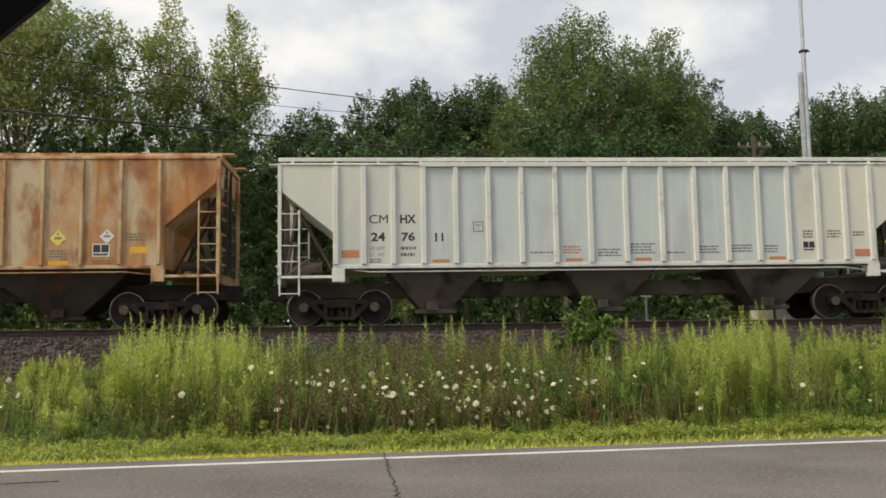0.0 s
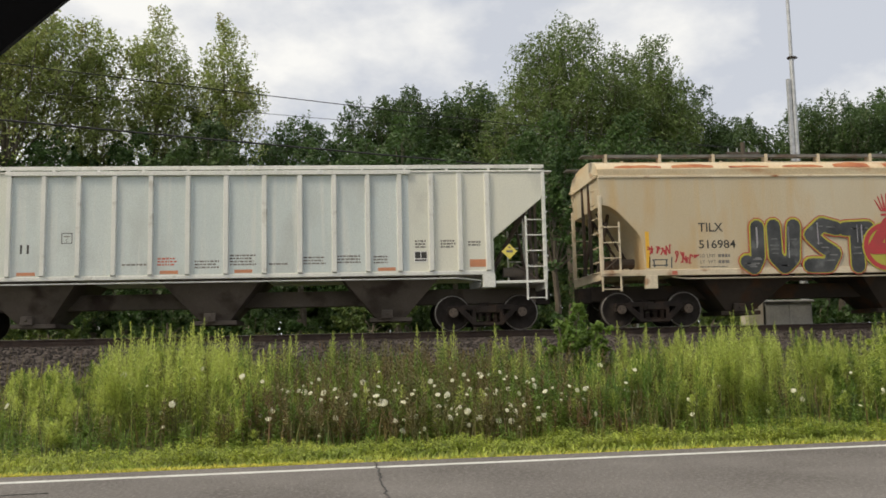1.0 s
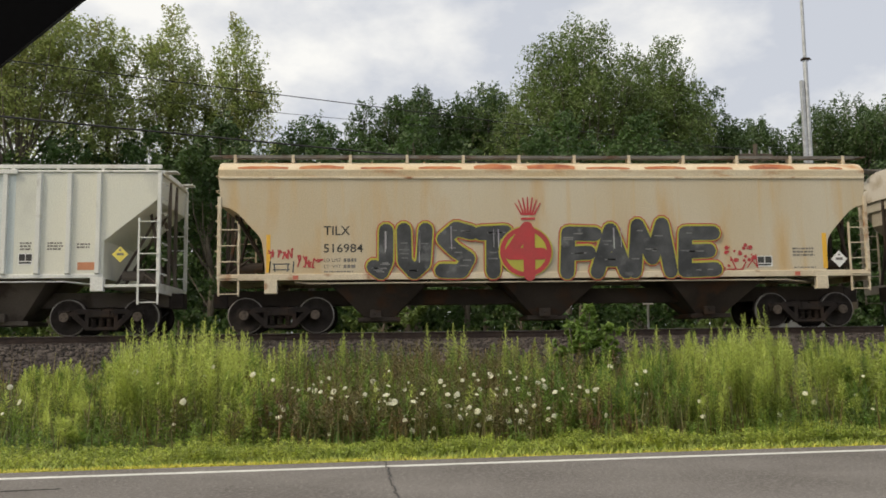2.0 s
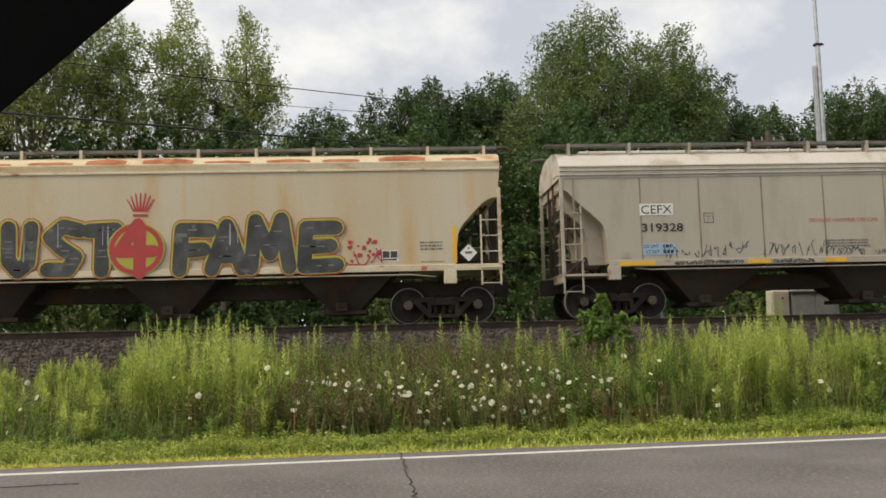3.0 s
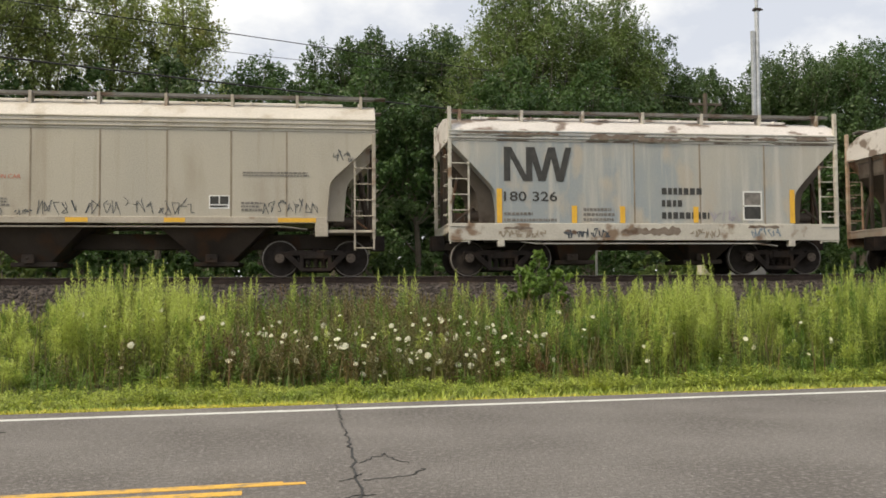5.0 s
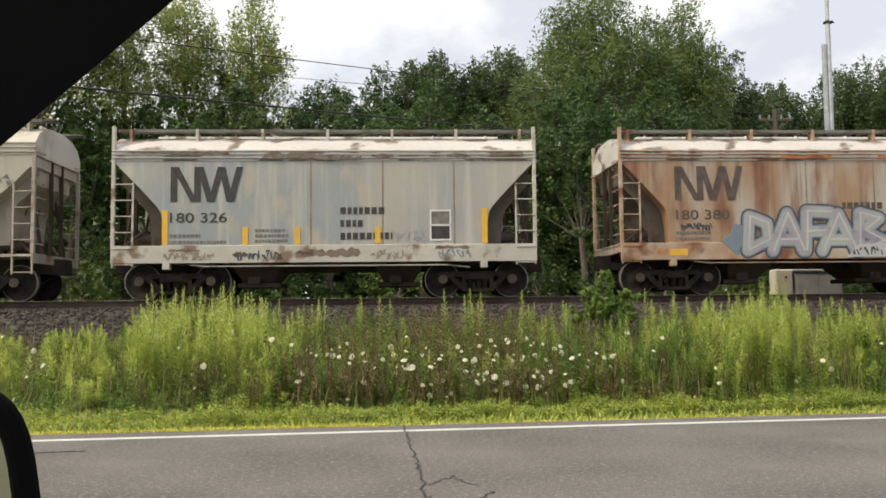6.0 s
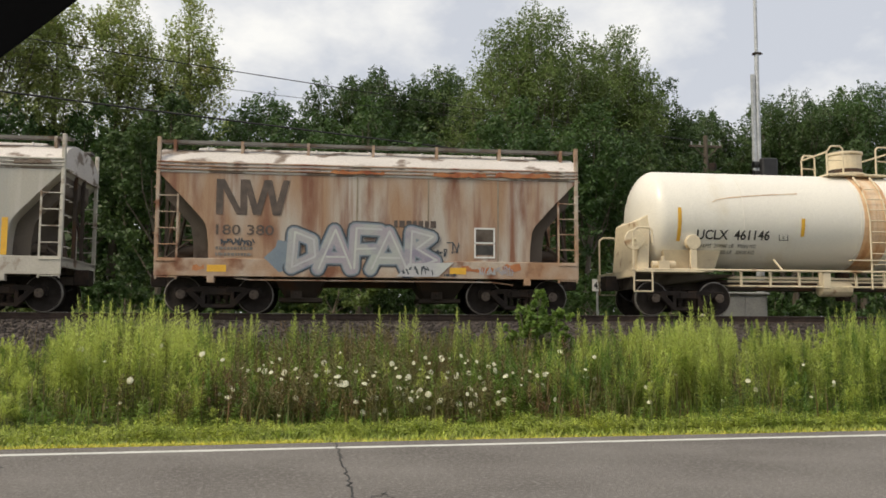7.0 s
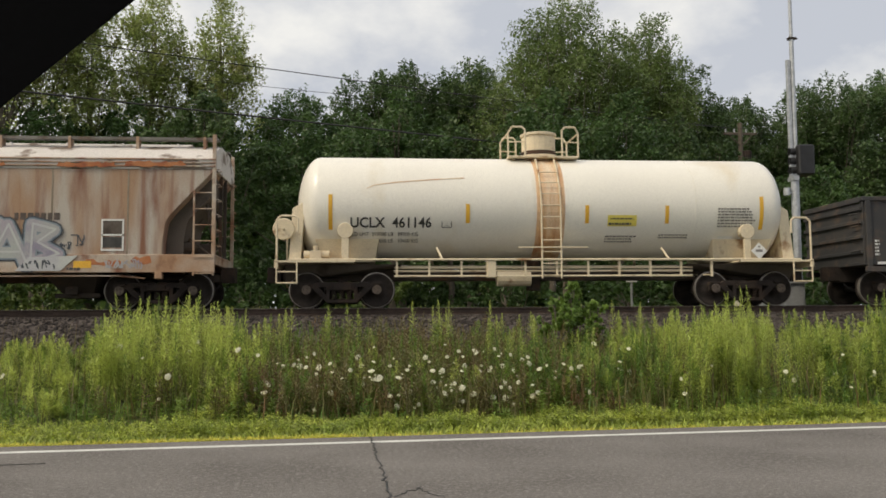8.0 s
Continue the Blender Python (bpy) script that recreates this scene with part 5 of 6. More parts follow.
    length.append(rng.uniform(0.5, 1.0, n) * radius * 0.34), width.append(rng.uniform(0.6, 1.2, n) * radius * 0.115)
    c, d, ln, wd = np.concatenate(centres), np.concatenate(along), np.concatenate(length), np.concatenate(width)
    d /= np.linalg.norm(d, axis=1)[:, None]
    part("trunk", wood, BARK, t)
    twigs = Mesh()
    for k in range(0, len(c), 4):
        twigs.rod(c[k] - d[k] * ln[k] * 0.5, c[k] + d[k] * ln[k] * 0.7, 0.012, 3, 0.005)
    tagged(part("twig_spray", twigs, BARK, t), "thin brown twigs", kind="stuff")
    weight = ln * (wd + 0.05)
    k = rng.choice(len(c), leaves, p=weight / weight.sum())
    u = rng.random(leaves)
    ball = rng.normal(size=(leaves, 3))
    ball *= (rng.random(leaves) ** 0.4 / np.linalg.norm(ball, axis=1))[:, None]
    off = ball * (wd[k] * spread * 2.6 * (1.05 - 0.75 * u))[:, None] * np.array((1, 1, 0.8))
    v, q = rhombs(rng, c[k] + d[k] * ((u - 0.35) * ln[k])[:, None] + off, size, size * 0.62)
    part("crown", bulk("crown", v, q, material), material, t)
    return t


POPLAR = "tall poplar with airy light green leaves"
DARKTREE = "dense dark green broadleaf tree"
MIDTREE = "large full-crowned green broadleaf tree"
for k, (label, x, y, h, r, low, m, n, size, lobes, slim, side, gaps) in enumerate((
        (POPLAR, -15.2, 37.0, 15.9, 4.3, 0.08, LEAF_POPLAR, 48000, 0.135, 26, 0.27, 0.45, 0.42),
        (POPLAR, -12.0, 38.5, 13.8, 2.1, 0.10, LEAF_POPLAR, 19000, 0.135, 10, 0.26, 0.8, 0.42),
        (POPLAR, -9.75, 40.0, 15.2, 1.75, 0.10, LEAF_POPLAR, 18000, 0.13, 9, 0.24, 0.45, 0.46),
        (POPLAR, -6.75, 40.5, 14.9, 1.95, 0.10, LEAF_POPLAR, 17000, 0.13, 10, 0.23, 0.60, 0.50),
        (DARKTREE, -8.2, 41.0, 10.9, 2.4, 0.15, LEAF_MID, 16000, 0.16, 9, 0.30, 1.0, 0.1),
        (DARKTREE, -19.8, 41.0, 14.2, 4.2, 0.20, LEAF_MID, 18000, 0.19, 12, 0.30, 1.0, 0.0),
        (DARKTREE, -3.6, 45.0, 11.6, 4.0, 0.08, LEAF_LOCUST, 30000, 0.16, 26, 0.40, 0.40, 0.0),
        (DARKTREE, -0.9, 50.0, 14.2, 2.4, 0.15, LEAF_DARK, 20000, 0.16, 14, 0.28, 1.3, 0.0),
        (DARKTREE, 2.2, 50.5, 14.9, 3.9, 0.10, LEAF_DARK, 40000, 0.16, 28, 0.28, 0.45, 0.0),
        (DARKTREE, 6.2, 51.0, 15.4, 3.9, 0.10, LEAF_DARK, 40000, 0.16, 28, 0.28, 0.45, 0.0),
        (MIDTREE, 10.3, 44.0, 16.6, 5.0, 0.06, LEAF_MID, 74000, 0.135, 44, 0.25, 0.62, 0.12),
        (MIDTREE, 15.7, 46.0, 16.4, 3.4, 0.06, LEAF_MID, 52000, 0.135, 26, 0.25, 0.7, 0.10),
        (DARKTREE, 19.9, 50.0, 14.9, 3.8, 0.10, LEAF_DARK, 32000, 0.16, 22, 0.28, 1.1, 0.0),
        (DARKTREE, 24.6, 55.0, 14.4, 5.0, 0.10, LEAF_DARK, 36000, 0.17, 30, 0.22, 0.5, 0.0),
        (DARKTREE, 28.5, 66.0, 15.8, 5.4, 0.15, LEAF_DARK, 20000, 0.20, 20, 0.30, 0.5, 0.0),
        (DARKTREE, 36.5, 68.0, 16.0, 5.4, 0.15, LEAF_DARK, 20000, 0.20, 20, 0.30, 0.5, 0.0),
        (MIDTREE, 29.2, 52.0, 15.1, 4.4, 0.06, LEAF_DARK, 46000, 0.16, 30, 0.34, 0.35, 0.0),
        (MIDTREE, 34.0, 52.0, 15.9, 4.8, 0.06, LEAF_LOCUST, 46000, 0.16, 30, 0.34, 0.35, 0.0),
        (MIDTREE, 41.0, 52.0, 15.8, 4.8, 0.15, LEAF_LOCUST, 18000, 0.19, 18, 0.34, 0.5, 0.0),
        (DARKTREE, -25.8, 44.0, 15.0, 4.7, 0.20, LEAF_MID, 16000, 0.19, 12, 0.30, 1.0, 0.0))):
    tree("tree", label, x, y, h, r, low, m, n, size, k + 1, lobes=lobes, slim=slim, side=side, gaps=gaps)

# the understorey: a wall of locust and brush from the ground up
UNDER = "feathery dark green locust shrub at the wood's edge"
rs = random.Random(77)
for k in range(19):
    x = -27 + k * 3.45 + rs.uniform(-0.6, 0.6)
    y = 35.5 + 0.04 * x + rs.uniform(-1.2, 1.2) + (1.5 if k % 2 else 0) + (2.5 if x > 12 else 0)
    h = rs.uniform(8.6, 9.6) if k not in (13, 14) else 7.2
    tree("shrub", UNDER, x, y, h, rs.uniform(2.8, 3.4), 0.02, LEAF_LOCUST if k % 3 else LEAF_DARK, 20000, 0.16, 200 + k, lobes=10, slim=0.36, spread=0.6, side=0.6, group="shrubs at the wood's edge")
for k in range(15):
    x = -24 + k * 4.1 + rs.uniform(-0.9, 0.9)
    tree("shrub", "low bright green brush beyond the track", x, 31.0 + rs.uniform(-0.8, 1.2), rs.uniform(1.5, 2.6), rs.uniform(1.2, 1.8), 0.03, LEAF_LOCUST if k % 3 else LEAF_MID, 4500, 0.14, 300 + k, lobes=9, slim=0.4, group="low brush beyond the track")
# dark far woodland that closes the gaps low down
rng = np.random.default_rng(40)
n = 130000
cx_ = rng.uniform(-70, 95, n)
cy_ = rng.uniform(56, 66, n) + np.abs(cx_) * 0.15
cz_ = rng.beta(1.2, 1.0, n) * (12.6 + 1.2 * np.sin(cx_ * 0.31) + 0.8 * np.sin(cx_ * 0.83 + 1))
v, q = rhombs(rng, np.stack([cx_, cy_, cz_], -1), 0.75, 0.5)
tagged(new("far_woodland", bulk("far_woodland", v, q, LEAF_DARK)), "far dark green woodland behind the trees", "woodland", kind="stuff")


# ---- the weedy bank between road and track ----
def heights(x):
    """The height of the weeds' tops along the bank."""
    return np.interp(x, (-14, -8, -5.4, -4.95, -4.6, -3.4, -2.5, -1.9, -1.0, 0.5, 1.3, 2.4, 3.3, 4.3, 5.4, 6.5, 7.6, 9.4, 14),
                     (0.92, 0.92, 0.90, 0.60, 1.45, 1.72, 1.48, 1.22, 1.05, 1.02, 1.02, 1.05, 1.18, 1.28, 1.52, 1.68, 1.72, 1.72, 1.7))


def gz(x, y):
    return np.array([ground_z(a, b) for a, b in zip(x, y)])


def stems(rng, x, y, z, h, n_leaf, leaf_len, leaf_w, lean=0.10, top=0.25, droop=0.15, first=0.12, plume=1.0):
    """Upright weeds: each a thin stem set with narrow leaves that shorten towards the tip."""
    n = len(x)
    base = np.stack([x, y, z], -1)
    tip = base + np.stack([rng.normal(0, lean, n) * h, rng.normal(0, lean, n) * h, h], -1)
    w = np.stack([np.full(n, 0.006), np.zeros(n), np.zeros(n)], -1)
    w2 = np.stack([np.zeros(n), np.full(n, 0.006), np.zeros(n)], -1)
    sv = np.concatenate([np.stack([base - w, base + w, tip + w * 0.3, tip - w * 0.3], 1), np.stack([base - w2, base + w2, tip + w2 * 0.3, tip - w2 * 0.3], 1)]).reshape(-1, 3)
    f = first + (1 - first) * np.tile((np.arange(n_leaf) + 0.5) / n_leaf, (n, 1)) ** 0.72
    f = f + rng.uniform(-0.01, 0.01, f.shape)
    a = np.arange(n_leaf)[None] * 2.4 + rng.uniform(0, 6.28, (n, 1)) + rng.uniform(-0.3, 0.3, f.shape)
    ln = leaf_len * np.interp(f, (0, 0.25, 0.6, 0.8, 1.0), (0.6, 0.9, 1.0, 0.72, top)) * rng.uniform(0.7, 1.25, f.shape)
    rise = (0.25 - droop) + 1.0 * f ** 3 * plume + rng.uniform(-0.3, 0.3, f.shape)
    d = np.stack([np.cos(a) * np.cos(rise), np.sin(a) * np.cos(rise), np.sin(rise)], -1)
    side = np.stack([-np.sin(a), np.cos(a), np.zeros_like(a)], -1)
    p = base[:, None] + (tip - base)[:, None] * f[..., None]
    l = d * ln[..., None]
    wd = side * (leaf_w * (0.6 + 0.4 * (1 - f)))[..., None] / 2
    lv = np.stack([p, p + l * 0.5 + wd, p + l + np.array((0, 0, -0.35)) * ln[..., None] * (1 - f[..., None]), p + l * 0.5 - wd], 2).reshape(-1, 3)
    v = np.concatenate([sv, lv])
    return v, np.arange(len(v)).reshape(-1, 4)


def blades(rng, x, y, z, h, w, bend=0.35):
    """Grass blades of two faces each."""
    n = len(x)
    a = rng.uniform(0, 6.28, n)
    d = np.stack([np.cos(a), np.sin(a), np.zeros(n)], -1)
    s = np.stack([-np.sin(a), np.cos(a), np.zeros(n)], -1) * w[:, None] / 2
    b = np.stack([x, y, z], -1)
    up = np.array((0, 0, 1.0))
    m = b + up * h[:, None] * 0.55 + d * (h * bend * 0.3)[:, None]
    t = b + up * h[:, None] * 0.95 + d * (h * bend)[:, None]
    v = np.stack([b - s, b + s, m + s * 0.8, m - s * 0.8, t + s * 0.12, t - s * 0.12], 1)
    q = np.array([(0, 1, 2, 3), (3, 2, 4, 5)])[None] + (np.arange(n) * 6)[:, None, None]
    return v.reshape(-1, 3), q.reshape(-1, 4)


def bank_stuff(name, label, category, vq, material):
    return tagged(new(name, bulk(name, *vq, material)), label, category, kind="stuff")


def build_bank():
    rng = np.random.default_rng(11)
    # goldenrod in tufts: thick on both sides, thin in the middle
    def tufts(n, per, x0, x1, y0, y1, r):
        cx, cy = rng.uniform(x0, x1, n), y0 + (y1 - y0) * rng.beta(1.3, 1.2, n)
        k = np.repeat(np.arange(n), per)
        return cx[k] + rng.normal(0, r, len(k)), cy[k] + rng.normal(0, r, len(k)), rng.uniform(0.62, 1.12, n)[k]

    x, y, tall = tufts(560, 7, -13, 15, 12.5, 18.0, 0.12)
    u = x * 15.5 / y
    dens = np.interp(u, (-13, -5.3, -4.9, -4.6, -2.2, -1.5, 2.8, 3.6, 4.2, 5.2, 15), (0.8, 0.8, 0.4, 1, 0.9, 0.20, 0.22, 0.5, 0.5, 1, 1))
    keep = rng.random(len(x)) < dens
    x, y, u, tall = x[keep], y[keep], u[keep], tall[keep]
    ramp = np.interp(y, (12.3, 12.9, 13.9, 16.4, 17.4, 18.2), (0.30, 0.72, 1.0, 1.0, 0.6, 0.3))
    h = heights(u) * ramp * tall * rng.uniform(0.62, 1.06, len(x))
    half = rng.random(len(x)) < np.interp(x, (-13, -2, 3, 5, 15), (0.90, 0.85, 0.45, 0.8, 0.8))
    for sel, material, nm in ((half, WEED_GREEN, "bright green goldenrod stems with feathery tips"), (~half, WEED_DEEP, "deeper green leafy weeds on the bank")):
        bank_stuff("goldenrod", nm, "weeds", stems(rng, x[sel], y[sel], gz(x[sel], y[sel]), h[sel], 84, 0.18, 0.022, lean=0.06, top=0.16, first=0.24), material)
    # tall single stems that stand out over the flowers
    x = np.array((-1.55, -0.75, -0.2, 0.9, 1.45, 2.35, 2.9, 3.15, 4.7, 5.1, -1.5, -0.7, 1.4, 2.4))
    x = np.concatenate([x, x + rng.normal(0, 0.12, len(x))])
    y = rng.uniform(15.6, 16.8, len(x))
    bank_stuff("goldenrod", "tall single goldenrod stems among the flowers", "weeds", stems(rng, x, y, gz(x, y), rng.uniform(1.05, 1.5, len(x)), 84, 0.18, 0.022, lean=0.05, top=0.16, first=0.3), WEED_GREEN)
    # a second, low and broad-leaved layer
    n = 800
    x, y = rng.uniform(-12, 14, n), rng.uniform(12.0, 15.5, n)
    bank_stuff("low_weeds", "low broad-leaved green weeds", "weeds", stems(rng, x, y, gz(x, y), rng.uniform(0.15, 0.5, n), 22, 0.13, 0.05, plume=0.5), WEED_DEEP)
    n = 620
    x, y = rng.uniform(-2.4, 5.2, n), rng.uniform(12.6, 17.3, n)
    x = x * y / 15.0
    bank_stuff("leafy_weeds", "mixed leafy weeds among the flowers", "weeds", stems(rng, x, y, gz(x, y), rng.uniform(0.5, 1.15, n) * np.interp(y, (12, 13.5, 16, 17.3), (0.55, 0.9, 1.0, 0.75)), 40, 0.14, 0.034, lean=0.1, top=0.25), WEED_DEEP)
    # long grass, green and dry
    n = 4500
    x, y = rng.uniform(-12, 14, n), 11.8 + 6.0 * rng.beta(1.1, 1.2, n)
    bank_stuff("long_grass", "long green grass among the weeds", "grass", blades(rng, x, y, gz(x, y), rng.uniform(0.25, 0.65, n) * np.interp(y, (11.8, 13.5, 16), (0.6, 1, 1.0)), rng.uniform(0.012, 0.022, n)), WEED_DEEP)
    n = 4200
    x = np.concatenate([rng.normal(0.6, 1.5, n // 2), rng.normal(5.0, 0.8, n // 4), rng.uniform(-7, 9, n - n // 2 - n // 4)])
    y = 11.9 + 6.4 * rng.beta(1.3, 1.2, n)
    x = x * y / 15.0
    bank_stuff("dry_grass", "dry reddish-brown grass stalks", "grass", blades(rng, x, y, gz(x, y), rng.uniform(0.45, 1.1, n) * np.interp(y, (11.9, 13.5, 16), (0.55, 0.95, 1.0)), rng.uniform(0.010, 0.020, n), 0.2), GRASS_DRY)
    n = 900
    x, y = rng.normal(0.6, 1.9, n), rng.uniform(12.2, 17.5, n)
    x = x * y / 14.5
    bank_stuff("seeding_weeds", "brownish seeding weeds among the flowers", "weeds", stems(rng, x, y, gz(x, y), rng.uniform(0.55, 1.12, n) * np.interp(y, (12, 13.5, 16), (0.6, 0.95, 1.0)), 30, 0.12, 0.032, lean=0.12, top=0.5, first=0.3), GRASS_DRY)
    # mown verge and the yellow fringe by the asphalt
    c, s = math.cos(radians(ROAD_TURN)), math.sin(radians(ROAD_TURN))
    n = 30000
    uu, vv = rng.uniform(-9, 12, n), 10.14 + 1.75 * rng.random(n)
    x, y = uu * c - vv * s, uu * s + vv * c
    bank_stuff("verge_grass", "short yellow-green verge grass", "grass", blades(rng, x, y, gz(x, y) - 0.01, rng.uniform(0.04, 0.13, n) * np.interp(vv, (10.1, 10.7, 11.9), (0.6, 1, 1.7)), rng.uniform(0.012, 0.028, n), 0.7), GRASS_SHORT)
    n = 15000
    uu, vv = np.where(rng.random(n) < 0.72, rng.uniform(-9, 0.8, n), rng.uniform(-2, 12, n)), 10.06 + 0.36 * rng.random(n) ** 1.6
    x, y = uu * c - vv * s, uu * s + vv * c
    bank_stuff("yellow_grass", "yellowed grass along the asphalt", "grass", blades(rng, x, y, gz(x, y) - 0.01, rng.uniform(0.035, 0.085, n), rng.uniform(0.014, 0.028, n), 0.8), GRASS_YELLOW)
    n = 5200
    x, y = rng.uniform(-9, 12, n), rng.uniform(10.9, 12.5, n)
    bank_stuff("clover", "low leafy clover at the verge's back", "weeds", stems(rng, x, y + 0.09 * x, gz(x, y), rng.uniform(0.06, 0.24, n) * np.interp(np.sin(x * 2.3) + np.sin(x * 5.1 + 1), (-2, 2), (0.6, 1.3)), 14, 0.075, 0.05, plume=0.4), GRASS_SHORT)
    # beyond the track
    n = 16000
    x, y = rng.uniform(-28, 32, n), rng.uniform(25.6, 31.0, n)
    bank_stuff("meadow_grass", "bright green grass beyond the track", "grass", blades(rng, x, y, gz(x, y), rng.uniform(0.2, 0.65, n), rng.uniform(0.02, 0.05, n)), WEED_GREEN)


build_bank()

tree("shrub", "young leafy green sapling on the bank", 4.0, 16.9, 1.85, 0.78, 0.12, WEED_DEEP, 2600, 0.12, 401, lobes=11, slim=0.36, group="saplings on the bank")
tree("shrub", "young leafy green sapling on the bank", 9.4, 15.4, 1.35, 0.6, 0.15, WEED_GREEN, 1100, 0.12, 402, lobes=8, slim=0.34, group="saplings on the bank")
tree("shrub", "young leafy green sapling on the bank", 8.0, 14.3, 0.95, 0.5, 0.12, WEED_GREEN, 900, 0.10, 403, lobes=8, slim=0.34, group="saplings on the bank")


# ---- wild carrot: flat white heads on thin stems ----
def carrot(seed):
    r = random.Random(seed)
    t = thing("wild_carrot", "white flat-headed wild carrot flower on a thin stem", "flower", "wild carrot flowers on the bank")
    h = 1.0
    part("stem", Mesh().rod((0, 0, -h), (0, 0, -0.03), 0.004, 4), WEED_DEEP, t)
    m = Mesh()
    for k in range(34):
        a, rr = k * 2.4, 0.058 * math.sqrt(k / 34)
        x, y, z = rr * math.cos(a), rr * math.sin(a), -0.014 * (rr / 0.058) ** 2 + r.uniform(-0.004, 0.004)
        s = r.uniform(0.009, 0.013)
        m.hull([(x - s, y - s, z), (x + s, y - s, z), (x + s, y + s, z), (x - s, y + s, z)], [(x - s * 0.5, y - s * 0.5, z + s), (x + s * 0.5, y - s * 0.5, z + s), (x + s * 0.5, y + s * 0.5, z + s), (x - s * 0.5, y + s * 0.5, z + s)])
    for k in range(7):
        a = k * 0.9
        m.rod((0, 0, -0.04), (0.035 * math.cos(a), 0.035 * math.sin(a), -0.004), 0.002, 3)
    part("flower_head", m, FLOWER_WHITE, t, "white lacy flower head")
    return t


PROTO = [carrot(k) for k in range(3)]
rf = random.Random(9)
spots = [(2.18, 12.5, 0.42), (4.66, 12.5, 0.23), (1.21, 13.5, 0.94), (-1.38, 12.5, 0.42)]
for k in range(190):
    y = rf.uniform(12.4, 14.2)
    x = (rf.gauss(0.7, 1.55) if k < 140 else rf.uniform(-6.5, 8.5)) * y / 13.5
    spots.append((x, y, ground_z(x, y) + rf.uniform(0.30, 1.15) * (0.65 + 0.35 * (y - 12.3) / 2.3)))
for k, (x, y, z) in enumerate(spots):
    m = pose(x, y, z, rf.uniform(20, 85), rf.uniform(-22, 22), rf.uniform(-40, 40))
    if k < 3:
        PROTO[k].matrix_basis = m
        f = PROTO[k]
    else:
        f = copy_thing(PROTO[k % 3], m)
    s = rf.choice((0.32, 0.40, 0.48, 0.55, 0.65, 0.78))
    f.scale = (s, s, s)


# ---- signal mast, cabinet, posts and wires by the track ----
def build_mast():
    m = thing("signal_mast", "tall grey steel signal mast beside the track", "signal mast")
    m.location = (13.98, 27.0, 0.85)
    part("tall_pole", Mesh().rod((0.05, 0, 0), (0.05, 0, 9.75), 0.085, 12, 0.075).rod((0.05, 0, 9.75), (0.04, 0, 16.5), 0.06, 12, 0.05), GALV, m)
    part("short_pole", Mesh().box(-0.16, -0.045, -0.06, 0.06, 5.0, 9.0), GALV, m, bevel=0.01)
    part("collar", Mesh().box(-0.06, 0.18, -0.09, 0.09, 9.69, 9.76).box(0.1, 0.26, -0.03, 0.03, 9.71, 9.745), STEEL_DARK, m)
    part("lower_post", Mesh().rod((0.0, 0, 0), (0.0, 0, 5.1), 0.13, 14), GALV, m)
    part("foundation", Mesh().box(-0.35, 0.35, -0.35, 0.35, 0.0, 0.4), CONCRETE, m, bevel=0.03)
    head = part("signal_head", Mesh().box(0.02, 0.56, -0.30, 0.30, 5.14, 6.12), BLACK, m, "black signal head", 0.04)
    for k in range(3):
        v = Mesh()
        z = 5.30 + 0.31 * k
        v.rod((-0.16, 0, z), (0.03, 0, z), 0.13, 12)
        part("visor", v, BLACK, head)
    part("bracket", Mesh().box(-0.14, 0.05, -0.2, 0.2, 4.95, 5.10).rod((-0.3, 0, 4.55), (-0.02, 0, 4.55), 0.05, 8).rod((-0.28, 0, 4.48), (-0.28, 0, 4.72), 0.11, 10), GALV, m)


build_mast()


def build_cabinet():
    c = thing("signal_cabinet", "grey steel signal cabinet on a concrete base", "cabinet")
    c.location = (13.17, 26.9, 0.8)
    part("base", Mesh().box(-0.72, 0.72, -0.42, 0.42, 0.0, 0.22), CONCRETE, c, bevel=0.02)
    part("body", Mesh().box(-0.76, 0.76, -0.40, 0.40, 0.22, 1.62), CABINET, c, bevel=0.015)
    part("lid", Mesh().box(-0.82, 0.82, -0.46, 0.46, 1.62, 1.70), CABINET, c, bevel=0.02)
    for s in (-1, 1):
        d = part("door", Mesh().box(*sorted((s * 0.02, s * 0.70)), -0.415, -0.402, 0.30, 1.56), CABINET, c, bevel=0.004)
        part("handle", Mesh().box(*sorted((s * 0.06, s * 0.09)), -0.44, -0.415, 0.85, 1.0), GALV, d)
    b = thing("concrete_block", "cream concrete block beside the cabinet", "block")
    b.location = (12.05, 26.7, 0.8)
    part("block", Mesh().box(-0.28, 0.28, -0.25, 0.25, 0, 1.70), CONCRETE, b, bevel=0.04)
    # a flat black disc on the face, its colour giving the shade inside a hole
    part("hole_disc", Mesh().rod((0.05, -0.256, 1.45), (0.05, -0.245, 1.45), 0.035, 10), BLACK, b)


build_cabinet()


def build_milepost():
    p = thing("milepost", "small white milepost sign with black number", "sign")
    p.location = (8.27, 26.5, 0.9)
    part("post", Mesh().box(-0.03, 0.03, 0.0, 0.04, 0, 1.95), GALV, p)
    part("plate", Mesh().box(-0.17, 0.17, -0.012, 0.0, 1.57, 1.95), SIGN_WHITE, p)
    lettering(p, "45", -0.13, 1.64, 0.26, 0.22, BLACK, "black number", y=-0.016, bold=0.02)


build_milepost()


